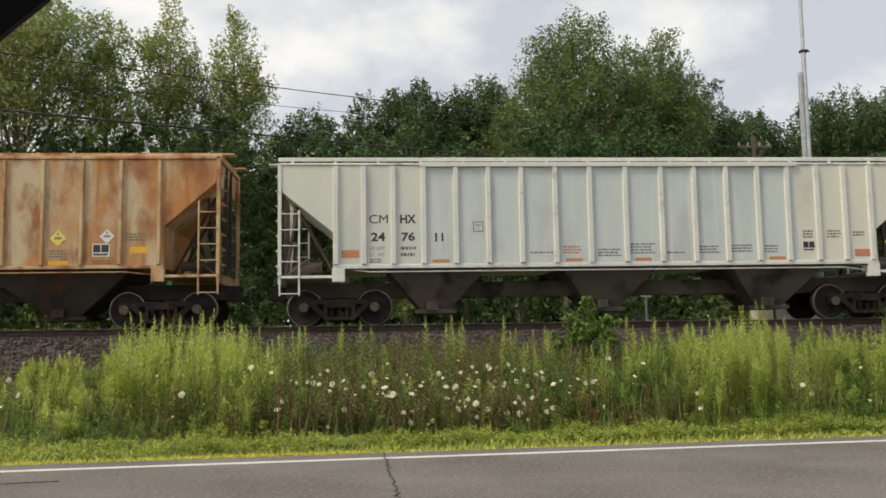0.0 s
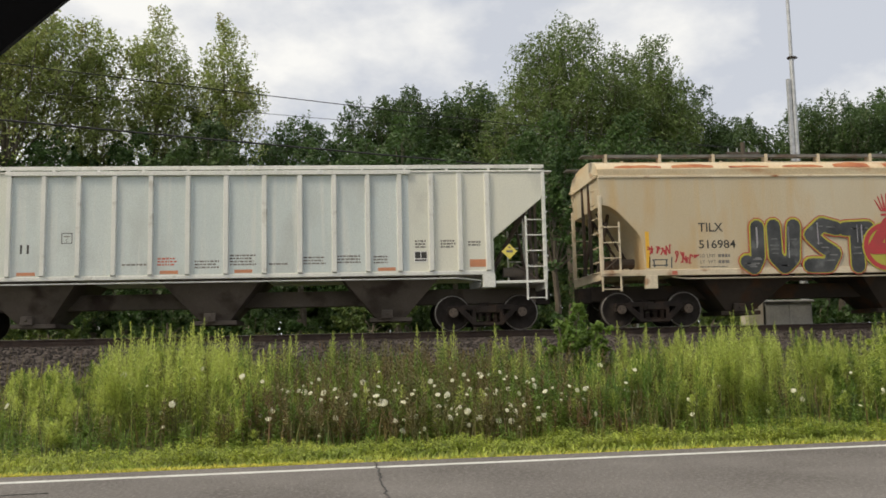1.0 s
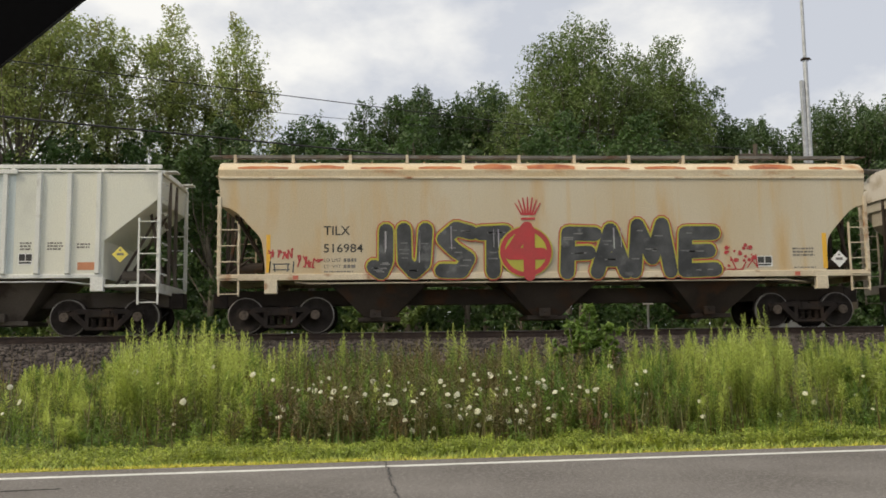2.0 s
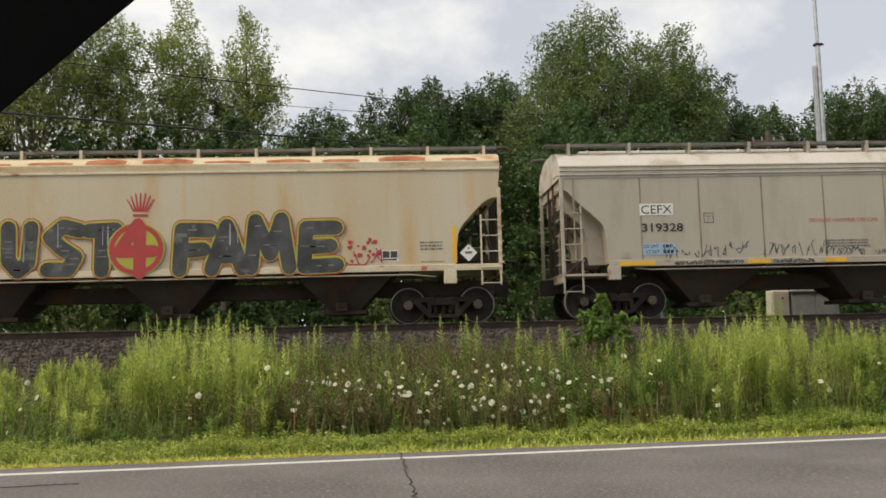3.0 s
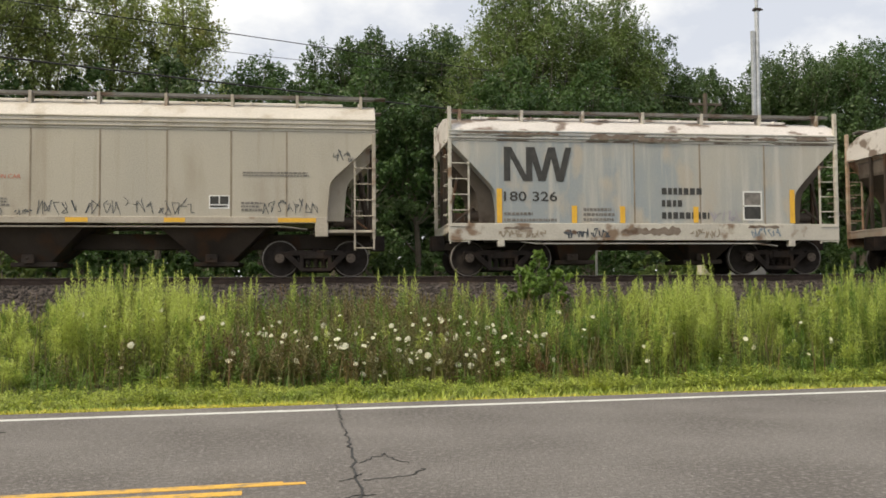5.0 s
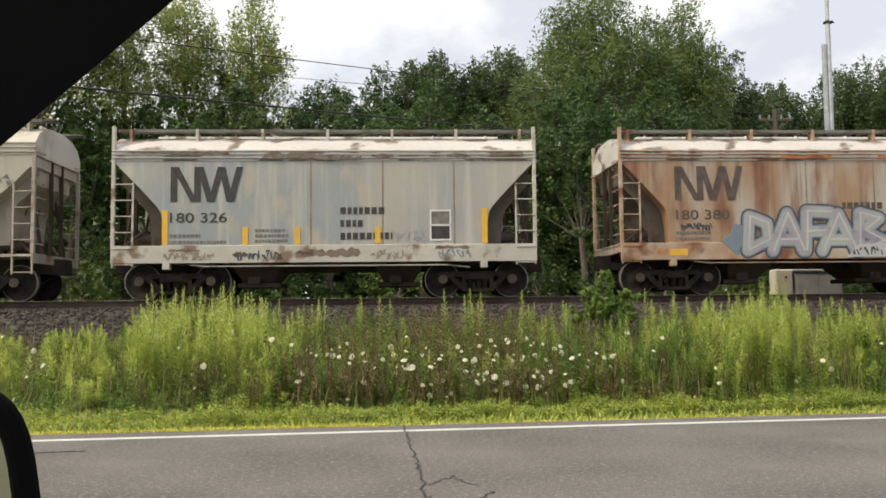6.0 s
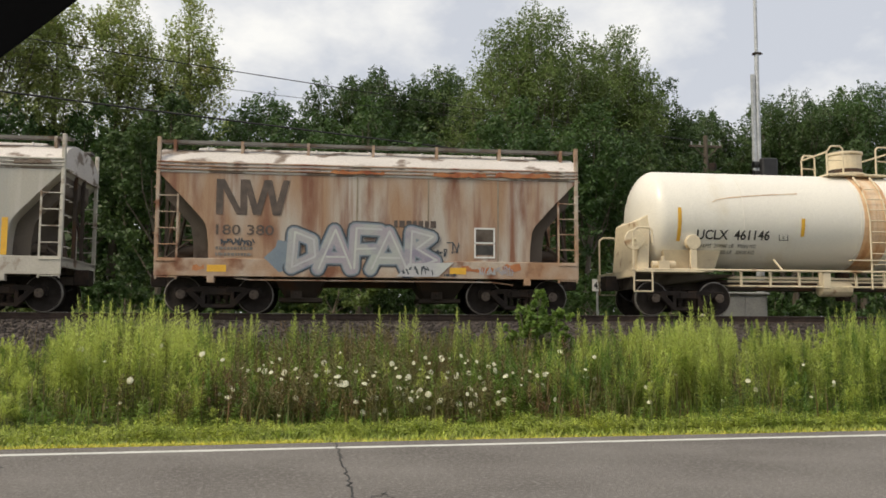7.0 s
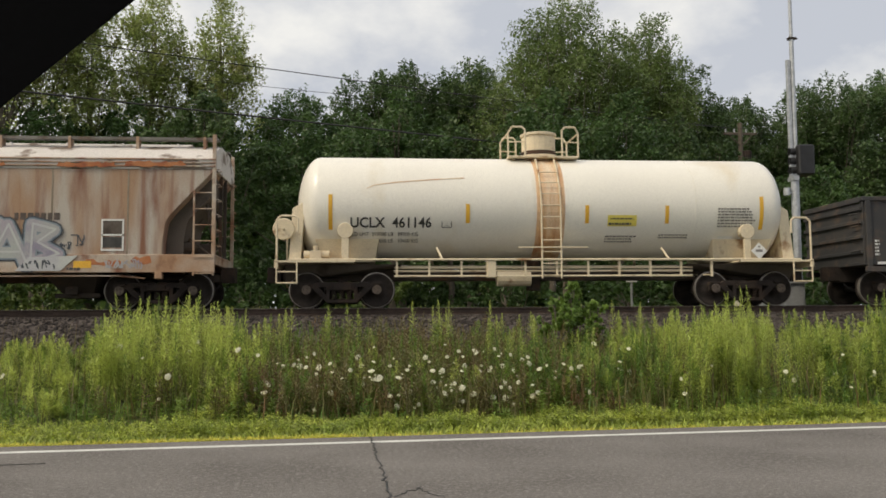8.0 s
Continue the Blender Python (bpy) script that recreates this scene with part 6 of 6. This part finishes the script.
def build_utility_pole():
    p = thing("utility_pole", "weathered wooden utility pole with crossarm", "utility pole")
    p.location = (18.5, 41.0, 0.4)
    part("pole", Mesh().rod((0, 0, 0), (0, 0, 10.6), 0.16, 10, 0.11), POLE_WOOD, p)
    part("crossarm", Mesh().box(-0.85, 0.85, -0.06, 0.06, 10.0, 10.12), POLE_WOOD, p, bevel=0.01)
    part("brace", Mesh().rod((-0.6, -0.08, 10.0), (0, -0.08, 9.4), 0.03, 5).rod((0.6, -0.08, 10.0), (0, -0.08, 9.4), 0.03, 5), POLE_WOOD, p)
    part("transformer", Mesh().rod((0.32, 0, 8.5), (0.32, 0, 9.2), 0.22, 14), STEEL_DARK, p, bevel=0.02)
    for x in (-0.75, -0.3, 0.3, 0.75):
        part("insulator", Mesh().rod((x, 0, 10.12), (x, 0, 10.3), 0.045, 8), CABINET, p)


build_utility_pole()


def wire(a, b, sag, r):
    a, b = Vector(a), Vector(b)
    pts = [a.lerp(b, i / 28) - Vector((0, 0, sag * 4 * (i / 28) * (1 - i / 28))) for i in range(29)]
    tagged(part("overhead_wire", Mesh().sweep(pts, r, 5), WIRE), "thin black overhead wire", "wire", "overhead wires")


wire((-45.6, 13.9, 11.2), (17.75, 41.0, 10.75), 0.35, 0.018)
wire((-45.6, 14.4, 10.5), (18.8, 41.0, 10.72), 0.85, 0.010)
wire((-45.6, 13.9, 8.9), (18.45, 41.0, 8.8), 0.15, 0.035)

# ---- the car from which one looks out: window pillar and door mirror ----
pillar = Mesh()
line = [(0.30, 1.835), (0.05, 1.664), (-0.07, 1.566), (-0.16, 1.489), (-0.25, 1.408), (-0.36, 1.30), (-0.55, 1.10)]
for (xa, za), (xb, zb) in zip(line[:-1], line[1:]):
    pillar.hull([(xa, 0.45, za), (xb, 0.45, zb), (xb - 0.015, 0.50, zb + 0.02), (xa - 0.015, 0.50, za + 0.02)],
                [(xa - 0.10, 0.42, za + 0.13), (xb - 0.10, 0.42, zb + 0.13), (xb - 0.11, 0.50, zb + 0.14), (xa - 0.11, 0.50, za + 0.14)])
tagged(part("window_pillar", pillar, PLASTIC_BLACK), "black window pillar of a parked car", "car part")
mirror = thing("door_mirror", "black door mirror of a parked car", "car part")
rim_pts = [(-0.50, 1.282), (-0.36, 1.278), (-0.332, 1.271), (-0.319, 1.265), (-0.310, 1.258), (-0.304, 1.249), (-0.2995, 1.238), (-0.296, 1.224), (-0.292, 1.199), (-0.289, 1.17), (-0.288, 1.12), (-0.30, 1.04), (-0.33, 1.01), (-0.50, 1.0)]
part("housing", Mesh().sweep([(x, 0.60, z) for x, z in arc(rim_pts, 3)], 0.0088, 12), PLASTIC_BLACK, mirror)
back = Mesh().hull([(x - 0.002, 0.602, z) for x, z in rim_pts], [(x * 1.12 - 0.035, 0.68, (z - 1.14) * 0.75 + 1.135) for x, z in rim_pts])
part("shell", back, PLASTIC_BLACK, mirror)
MIRROR = bpy.data.materials.new("mirror_glass")
MIRROR.use_nodes = True
MIRROR.node_tree.nodes["Principled BSDF"].inputs["Metallic"].default_value = 1.0
MIRROR.node_tree.nodes["Principled BSDF"].inputs["Roughness"].default_value = 0.02
MIRROR.node_tree.nodes["Principled BSDF"].inputs["Base Color"].default_value = (0.8, 0.82, 0.84, 1)
part("mirror_glass", Mesh().hull([(x, 0.596, z) for x, z in rim_pts], [(x, 0.599, z) for x, z in rim_pts]), MIRROR, mirror)


# ---- lettering and spray paint on the cars ----
def strokes(car, name, segs, width, material, label, y=-W - 0.004):
    """Straight painted strokes: (x0, z0, x1, z1), cut level at both ends."""
    for k, (xa, za, xb, zb) in enumerate(segs):
        yy = y - 0.0006 * k
        ring = [(xa - width / 2, za), (xa + width / 2, za), (xb + width / 2, zb), (xb - width / 2, zb)]
        part(name, Mesh().prism(ring, yy, yy + 0.003), material, car, label)


# white hopper is lettered above; cream hopper
lettering(car_c, "TILX", 2.62, 2.43, 0.66, 0.23, INK, "black reporting letters", bold=0.008)
lettering(car_c, "516984", 2.62, 1.99, 0.98, 0.22, INK, "black car number", bold=0.008)
lettering(car_c, "LD LMT", 2.63, 1.76, 0.42, 0.085, INK_FADED, "small stencilled weights")
lettering(car_c, "LT  WT", 2.63, 1.60, 0.42, 0.085, INK_FADED, "small stencilled weights")
bars(car_c, 3.12, 1.76, 0.35, 1, 0.11, INK_FADED, 81, fill=0.75)
bars(car_c, 3.12, 1.60, 0.35, 1, 0.11, INK_FADED, 82, fill=0.75)
bars(car_c, 2.63, 1.50, 0.8, 1, 0.05, INK_FADED, 83)
plate(car_c, "reflector", 1.20, 1.50, 0.10, 0.95, YELLOW, "yellow reflective strip")
plate(car_c, "reflector", 15.54, 1.50, 0.12, 0.93, YELLOW, "yellow reflective strip")
for x in (1.86, 14.75):
    plate(car_c, "reflector", x, 1.32, 0.14, 0.10, INK_RED, "red reflective square", y=-W - 0.036)
data_box(car_c, 13.76, 1.56, 0.42, 0.28)
bars(car_c, 14.73, 1.83, 0.6, 3, 0.085, INK_FADED, 84)
bars(car_c, 14.75, 1.52, 0.7, 1, 0.05, INK_FADED, 85)
placard(car_c, 15.95, 1.74, 0.22, SIGN_WHITE, y=-W - 0.05)
squiggle(car_c, 1.25, 1.86, 0.62, 0.26, SPRAY_RED, 5, 0.018, "red scrawled tag", loops=4)
squiggle(car_c, 1.92, 1.64, 0.68, 0.28, SPRAY_RED, 6, 0.018, "red scrawled tag", loops=4)
strokes(car_c, "graffiti_drawing", [(1.28, 1.50, 1.30, 1.78), (1.86, 1.50, 1.88, 1.78), (1.42, 1.52, 1.40, 1.70), (1.72, 1.52, 1.74, 1.70)], 0.03, SPRAY_DARK, "dark line drawing")
plate(car_c, "graffiti_drawing", 1.36, 1.56, 0.42, 0.025, SPRAY_DARK), plate(car_c, "graffiti_drawing", 1.36, 1.70, 0.42, 0.025, SPRAY_DARK)
JUST = [(3.70, 4.42, 2.58), (4.44, 5.38, 2.60), (5.38, 6.52, 2.70), (6.46, 7.30, 2.62), (7.15, 8.45, 2.62), (8.52, 9.62, 2.58), (9.40, 10.45, 2.64), (10.32, 11.66, 2.76), (11.62, 12.72, 2.60)]
GLYPHS = {
    "J": [[(0.72, 0.97), (0.70, 0.34), (0.48, 0.13), (0.16, 0.24)]],
    "U": [[(0.14, 0.97), (0.16, 0.34), (0.46, 0.13), (0.76, 0.30), (0.84, 0.97)]],
    "S": [[(0.90, 0.84), (0.50, 0.92), (0.18, 0.72), (0.46, 0.52), (0.80, 0.36), (0.62, 0.13), (0.12, 0.14)]],
    "T": [[(0.04, 0.88), (0.98, 0.90)], [(0.52, 0.88), (0.50, 0.12)]],
    "F": [[(0.18, 0.10), (0.24, 0.90), (0.98, 0.88)], [(0.24, 0.48), (0.80, 0.50)]],
    "A": [[(0.08, 0.10), (0.50, 0.92), (0.92, 0.10)], [(0.28, 0.34), (0.74, 0.34)]],
    "M": [[(0.10, 0.10), (0.20, 0.92), (0.50, 0.34), (0.74, 0.94), (0.90, 0.10)]],
    "E": [[(0.98, 0.88), (0.20, 0.88), (0.14, 0.12), (1.0, 0.14)], [(0.16, 0.50), (0.84, 0.52)]],
    "D": [[(0.24, 0.12), (0.30, 0.90), (0.78, 0.74), (0.82, 0.36), (0.24, 0.12)]],
    "B": [[(0.18, 0.10), (0.22, 0.92), (0.76, 0.80), (0.34, 0.54), (0.86, 0.30), (0.18, 0.10)]],
    "4": [[(0.56, 0.96), (0.16, 0.46), (0.90, 0.46)], [(0.60, 0.90), (0.60, 0.06)]]}


def glyph(car, name, ch, x0, x1, z0, z1, width, material, label, y):
    """A sprayed letter of thick rounded strokes in a box."""
    m, k = Mesh(), 0
    for line in GLYPHS[ch]:
        pts = [(x0 + (x1 - x0) * u, z0 + (z1 - z0) * v) for u, v in line]
        for (xa, za), (xb, zb) in zip(pts[:-1], pts[1:]):
            d = Vector((xb - xa, zb - za)).normalized() * width / 2
            m.prism([(xa - d.y * -1, za - d.x), (xb - d.y * -1, zb - d.x), (xb - d.y, zb + d.x), (xa - d.y, za + d.x)], y - 0.0001 * k, y + 0.002)
            k += 1
        for xa, za in pts:
            m.prism([(xa + width / 2 * math.cos(w * math.pi / 5), za + width / 2 * math.sin(w * math.pi / 5)) for w in range(10)], y - 0.0001 * k, y + 0.002)
            k += 1
    return part(name, m, material, car, label)


rg = random.Random(12)
SPRAY_GREY = mat("spray_grey", (0.12, 0.125, 0.13), (0.20, 0.20, 0.20), 3.0, 0.6)
for k, ((a, b, t), ch) in enumerate(zip(JUST, "JUST4FAME")):
    if ch == "4":
        continue
    step = 0.0015 * (k % 2)          # neighbours overlap
    glyph(car_c, "graffiti_outline", ch, a + 0.08, b - 0.08, 1.34, t, 0.49, SPRAY_RED, "red outline of a graffiti letter", -W - 0.034 - step)
    glyph(car_c, "graffiti_ground", ch, a + 0.08, b - 0.08, 1.34, t, 0.44, SPRAY_YELLOW, "yellow edge of a graffiti letter", -W - 0.038 - step)
    glyph(car_c, "graffiti_letter", ch, a + 0.08, b - 0.08, 1.32, t - 0.01, 0.36, SPRAY_BLACK, "black and grey graffiti letter", -W - 0.043 - step)
    m = Mesh()
    for _ in range(7):
        line = rg.choice(GLYPHS[ch])
        i = rg.randrange(len(line) - 1)
        f, w = rg.uniform(0.1, 0.9), rg.uniform(0.10, 0.26)
        u, v = (p + (q - p) * f for p, q in zip(line[i], line[i + 1]))
        x, z = a + 0.08 + (b - a - 0.16) * u, 1.32 + (t - 1.33) * v
        m.prism([(x - w / 2, z - 0.012), (x + w / 2, z - 0.02), (x + w / 2, z + 0.018), (x - w / 2, z + 0.014)], -W - 0.0475, -W - 0.0462)
    part("graffiti_sheen", m, SPRAY_GREY, car_c, "grey streaks across the letter")
for a, b, t in JUST[:4] + JUST[6:7]:
    m = Mesh()
    for _ in range(2):
        x, h = rg.uniform(a + 0.2, b - 0.2), rg.uniform(0.3, 0.8)
        m.box(x, x + rg.uniform(0.015, 0.035), -W - 0.0495, -W - 0.048, t - 0.1 - h, t - 0.06)
    part("paint_drip", m, SPRAY_SILVER, car_c, "pale drips of paint")
cx4, cz4, r4 = 7.72, 1.98, 0.60
disc = Mesh().prism([(cx4 + (r4 + 0.10) * math.cos(w * math.pi / 16), cz4 + (r4 + 0.06) * math.sin(w * math.pi / 16)) for w in range(32)], -W - 0.0505, -W - 0.036)
part("graffiti_ground", disc, SPRAY_YELLOW, car_c, "yellow disc behind the numeral")
ring = Mesh()
for k in range(32):
    p, q = 2 * math.pi * k / 32, 2 * math.pi * (k + 1) / 32
    ring.prism([(cx4 + rr * math.cos(w), cz4 + rr * 0.96 * math.sin(w)) for rr, w in ((r4 - 0.06, p), (r4 + 0.06, p), (r4 + 0.06, q), (r4 - 0.06, q))], -W - 0.056, -W - 0.051)
part("graffiti_ring", ring, SPRAY_RED, car_c, "red ring of the graffiti piece")
glyph(car_c, "graffiti_letter", "4", 7.12, 8.26, 1.30, 2.66, 0.30, SPRAY_RED, "red graffiti numeral", -W - 0.058)
crown = Mesh()
for k in range(7):
    a = (k - 3) * 0.30
    x, z = 7.80 + 0.15 * (k - 3) / 3, 2.92
    x1, z1 = 7.80 + 0.42 * math.sin(a), 2.96 + 0.44 * math.cos(a)
    crown.prism([(x - 0.03, z), (x + 0.03, z), (x1 + 0.015, z1), (x1 - 0.015, z1)], -W - 0.008 - 0.0006 * k, -W - 0.004)
crown.box(7.62, 7.98, -W - 0.014, -W - 0.004, 2.80, 2.86)
part("graffiti_crown", crown, SPRAY_RED, car_c, "red painted crown")
spl = Mesh()
for k in range(26):
    x, z, s = rg.uniform(12.85, 13.75), rg.uniform(1.45, 2.15), rg.uniform(0.02, 0.07)
    spl.prism([(x + s * math.cos(w), z + s * math.sin(w)) for w in (0, 1.05, 2.1, 3.15, 4.2, 5.25)], -W - 0.006 - 0.0004 * k, -W - 0.003)
part("paint_splash", spl, SPRAY_RED, car_c, "red splashes of paint")
squiggle(car_c, 12.95, 1.5, 0.85, 0.55, SPRAY_RED, 9, 0.015, "red scrawled tag", loops=3, y=-W - 0.02)

# tan-grey hopper
plate(car_d, "letter_panel", 2.05, 2.62, 0.88, 0.30, SIGN_WHITE, "white panel behind the letters", y=-W - 0.010)
lettering(car_d, "CEFX", 2.09, 2.66, 0.80, 0.22, INK, "black reporting letters", y=-W - 0.014)
lettering(car_d, "319328", 2.09, 2.19, 1.08, 0.22, INK, "heavy black car number", y=-W - 0.010, bold=0.02)
boxed_c(car_d, 3.72, 2.40, 0.26)
plate(car_d, "weight_panel", 2.09, 1.60, 0.86, 0.30, SIGN_BLUE, "faded blue weight panel", y=-W - 0.008)
lettering(car_d, "LD LMT", 2.12, 1.78, 0.40, 0.08, INK, "small weights", y=-W - 0.012)
lettering(car_d, "LT WT", 2.18, 1.64, 0.34, 0.08, INK, "small weights", y=-W - 0.012)
bars(car_d, 2.62, 1.78, 0.3, 1, 0.1, INK, 91, y=-W - 0.012, fill=0.8)
bars(car_d, 2.62, 1.64, 0.3, 1, 0.1, INK, 92, y=-W - 0.012, fill=0.8)
lettering(car_d, "DO NOT HAMMER ON CAR", 6.50, 2.37, 1.84, 0.105, INK_RED, "red warning words", y=-W - 0.010)
plate(car_d, "builder_plate", 1.52, 1.54, 0.25, 0.15, TAN_FRAME, "small dark plate", y=-W - 0.012, t=0.012)
data_box(car_d, 12.72, 1.67, 0.50, 0.33)
bars(car_d, 13.54, 2.48, 1.6, 2, 0.07, INK_FADED, 93, y=-W - 0.010)
bars(car_d, 6.95, 1.72, 1.2, 3, 0.075, INK_FADED, 94, y=-W - 0.010)
bars(car_d, 13.5, 1.62, 0.55, 3, 0.085, INK_FADED, 95, y=-W - 0.010)
for x, w in ((1.46, 0.94), (4.82, 0.58), (6.85, 0.56), (9.37, 0.52), (11.66, 0.5), (14.39, 0.93)):
    plate(car_d, "reflector", x, 1.335, w, 0.11, YELLOW, "yellow reflective strip", y=-W - 0.036)
for k, (x, z, w, h) in enumerate(((2.65, 1.52, 0.9, 0.3), (3.6, 1.55, 1.3, 0.4), (5.25, 1.54, 0.9, 0.32), (6.1, 1.55, 1.0, 0.42), (7.1, 1.52, 0.85, 0.22), (8.7, 1.54, 0.75, 0.42), (9.5, 1.54, 0.7, 0.42), (10.25, 1.54, 1.2, 0.42), (11.5, 1.54, 0.9, 0.4), (14.02, 1.58, 1.35, 0.34), (15.75, 2.88, 0.5, 0.28), (8.2, 1.52, 0.4, 0.12))):
    squiggle(car_d, x, z, w, h, SPRAY_DARK, 40 + k, 0.0065, "thin black scrawled tag", n=40, y=-W - 0.010, loops=w * 4.2)
for k, (x, w) in enumerate(((2.9, 1.4), (5.45, 1.1), (4.1, 0.6))):
    squiggle(car_d, x, 1.34, w, 0.10, SPRAY_DARK, 60 + k, 0.007, "thin black scrawled tag", n=30, y=-W - 0.038, loops=w * 6)
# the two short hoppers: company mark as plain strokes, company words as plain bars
for car, ink in ((car_e, INK), (car_f, INK_BROWN)):
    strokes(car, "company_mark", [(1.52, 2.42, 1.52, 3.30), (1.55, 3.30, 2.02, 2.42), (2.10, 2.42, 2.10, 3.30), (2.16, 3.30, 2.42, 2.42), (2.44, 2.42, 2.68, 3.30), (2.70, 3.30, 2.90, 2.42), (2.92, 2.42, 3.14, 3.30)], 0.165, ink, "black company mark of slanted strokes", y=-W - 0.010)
    for x, z, w in ((5.64, 2.10, 1.16), (5.64, 1.78, 0.58), (5.64, 1.46, 1.30)) if car is car_e else ((5.83, 2.18, 1.14),):
        m, u, rr = Mesh(), x, random.Random(int(w * 100))
        while u < x + w - 0.03:
            ww = min(rr.uniform(0.09, 0.14), x + w - u)
            m.box(u, u + ww, -W - 0.010, -W - 0.004, z, z + 0.17)
            u += ww + 0.045
        part("company_words", m, ink, car, "plain dark bars where company words stand")
    panel = Mesh()
    for a, b, c, d in ((7.88, 8.42, 1.42, 1.46), (7.88, 8.42, 1.79, 1.83), (7.88, 8.42, 2.16, 2.20), (7.88, 7.92, 1.46, 2.16), (8.38, 8.42, 1.46, 2.16)):
        panel.box(a, b, -W - 0.012, -W - 0.004, c, d)
    part("panel_frame", panel, SIGN_WHITE, car, "white panel frame")
plate(car_e, "data_panel", 7.92, 1.46, 0.46, 0.33, INK, "black data panel"), plate(car_e, "data_panel", 7.92, 1.83, 0.46, 0.33, INK_FADED, "faded black data panel")
plate(car_f, "data_panel", 7.92, 1.50, 0.46, 0.26, INK, "black data panel"), plate(car_f, "data_panel", 7.92, 1.83, 0.46, 0.33, GRIME_SHADE, "worn data panel")
lettering(car_e, "180 326", 1.43, 1.90, 1.40, 0.25, INK, "black car number", y=-W - 0.010, bold=0.01)
lettering(car_f, "180 380", 1.45, 1.92, 1.40, 0.25, INK_BROWN, "faded black car number", y=-W - 0.010, bold=0.01)
for x, z, h in ((1.24, 1.34, 0.88), (3.21, 1.34, 0.45), (4.50, 1.34, 0.44), (6.50, 1.36, 0.42), (9.20, 1.35, 0.90)):
    plate(car_e, "reflector", x, z, 0.14, h, YELLOW, "yellow reflective strip", y=-W - 0.014)
for x, w in ((1.26, 0.46), (7.25, 0.42)):
    plate(car_f, "reflector", x, 1.0, w, 0.17, YELLOW, "orange reflective strip", y=-W - 0.036)
for k, (x, z, w, n) in enumerate(((1.43, 1.54, 0.9, 1), (1.43, 1.38, 1.5, 1), (3.52, 1.40, 0.9, 3))):
    bars(car_e, x, z, w, n, 0.13, INK_FADED, 100 + k, y=-W - 0.008)
bars(car_f, 1.45, 1.55, 0.9, 1, 0.13, INK_FADED, 110, y=-W - 0.008)
bars(car_f, 1.45, 1.40, 0.9, 1, 0.13, INK_FADED, 111, y=-W - 0.008)
for k, (car, x, z, w, h, mm) in enumerate(((car_e, 1.3, 0.98, 1.2, 0.2, SEAM), (car_e, 3.0, 0.98, 1.2, 0.22, SPRAY_DARK), (car_e, 6.4, 0.98, 0.8, 0.22, SEAM), (car_e, 8.1, 1.0, 0.8, 0.24, SPRAY_BLUE), (car_e, 6.95, 1.44, 0.85, 0.28, SPRAY_SILVER),
                                          (car_f, 1.55, 1.66, 0.85, 0.18, SPRAY_DARK), (car_f, 6.9, 1.45, 0.3, 0.2, SPRAY_DARK), (car_f, 7.2, 1.58, 0.4, 0.3, SPRAY_DARK), (car_f, 8.0, 1.0, 0.9, 0.2, SPRAY_SILVER))):
    squiggle(car, x, z, w, h, mm, 120 + k, 0.013, "scrawled spray tag", n=36, y=-W - (0.037 if z < 1.3 else 0.012), loops=w * 5)
PIECE = [(3.05, 4.02, 2.10), (3.86, 4.82, 2.16), (4.66, 5.50, 2.24), (5.16, 6.22, 2.14), (6.04, 7.02, 2.16)]
for k, ((a, b, t), ch) in enumerate(zip(PIECE, "DAFAB")):
    step = 0.0015 * (k % 2)
    glyph(car_f, "graffiti_outline", ch, a, b, 0.98, t, 0.42, SPRAY_DARK, "dark outline of a silver graffiti letter", -W - 0.036 - step)
    glyph(car_f, "graffiti_ground", ch, a, b, 0.98, t, 0.34, SPRAY_BLUE, "steel-blue edge of a silver graffiti letter", -W - 0.040 - step)
    glyph(car_f, "graffiti_letter", ch, a, b, 0.98, t, 0.27, SPRAY_SILVER, "silver lilac graffiti letter", -W - 0.045 - step)
    glyph(car_f, "graffiti_highlight", ch, a + 0.03, b + 0.03, 1.0, t + 0.02, 0.05, SPRAY_PALE, "pale highlight on a silver letter", -W - 0.050 - step)
part("graffiti_tail", Mesh().prism([(2.62, 1.36), (3.0, 1.0), (3.3, 1.1), (3.3, 1.75), (2.95, 1.80), (2.9, 1.62)], -W - 0.0365, -W - 0.003), SPRAY_BLUE, car_f, "steel-blue tail of the first letter")
part("graffiti_tail", Mesh().prism([(5.9, 0.93), (6.95, 0.93), (7.35, 1.30), (6.2, 1.26)], -W - 0.0545, -W - 0.003), SPRAY_PALE, car_f, "pale tail of the last letter")
squiggle(car_f, 6.05, 1.0, 0.8, 0.2, SPRAY_DARK, 140, 0.012, "dark scrawled tag", y=-W - 0.058, loops=4)
bars(car_f, 7.1, 0.95, 0.35, 1, 0.11, SPRAY_DARK, 141, y=-W - 0.037)


# ---- what moves: the train rolls, gathering a little speed, its wheels turn ----
def rolled(t):
    """How far the train has rolled along x at t seconds."""
    u = min(max(t - 1.2, 0.0), 1.0)
    return SPEED * t - 0.05 * u * u - 0.10 * max(t - 2.2, 0.0)


def motions():
    for car, x0 in CARS:
        walk(car, [(t, pose(x0 + rolled(t), TRACK_Y, RAIL_Z + math.tan(radians(GRADE)) * (x0 + rolled(t)), 0, -GRADE, 0)) for t in (0.0, 0.6, 1.2, 1.7, 2.2, 3.0, 4.0, 5.0, 6.0, 7.0, 8.0)])
    times = [i / 15 for i in range(121)]
    for ws in WHEELSETS:
        x, y, z = ws.location
        walk(ws, [(t, pose(x, y, z, 0, math.degrees(rolled(t) / WHEEL_R), 0)) for t in times])


motions()
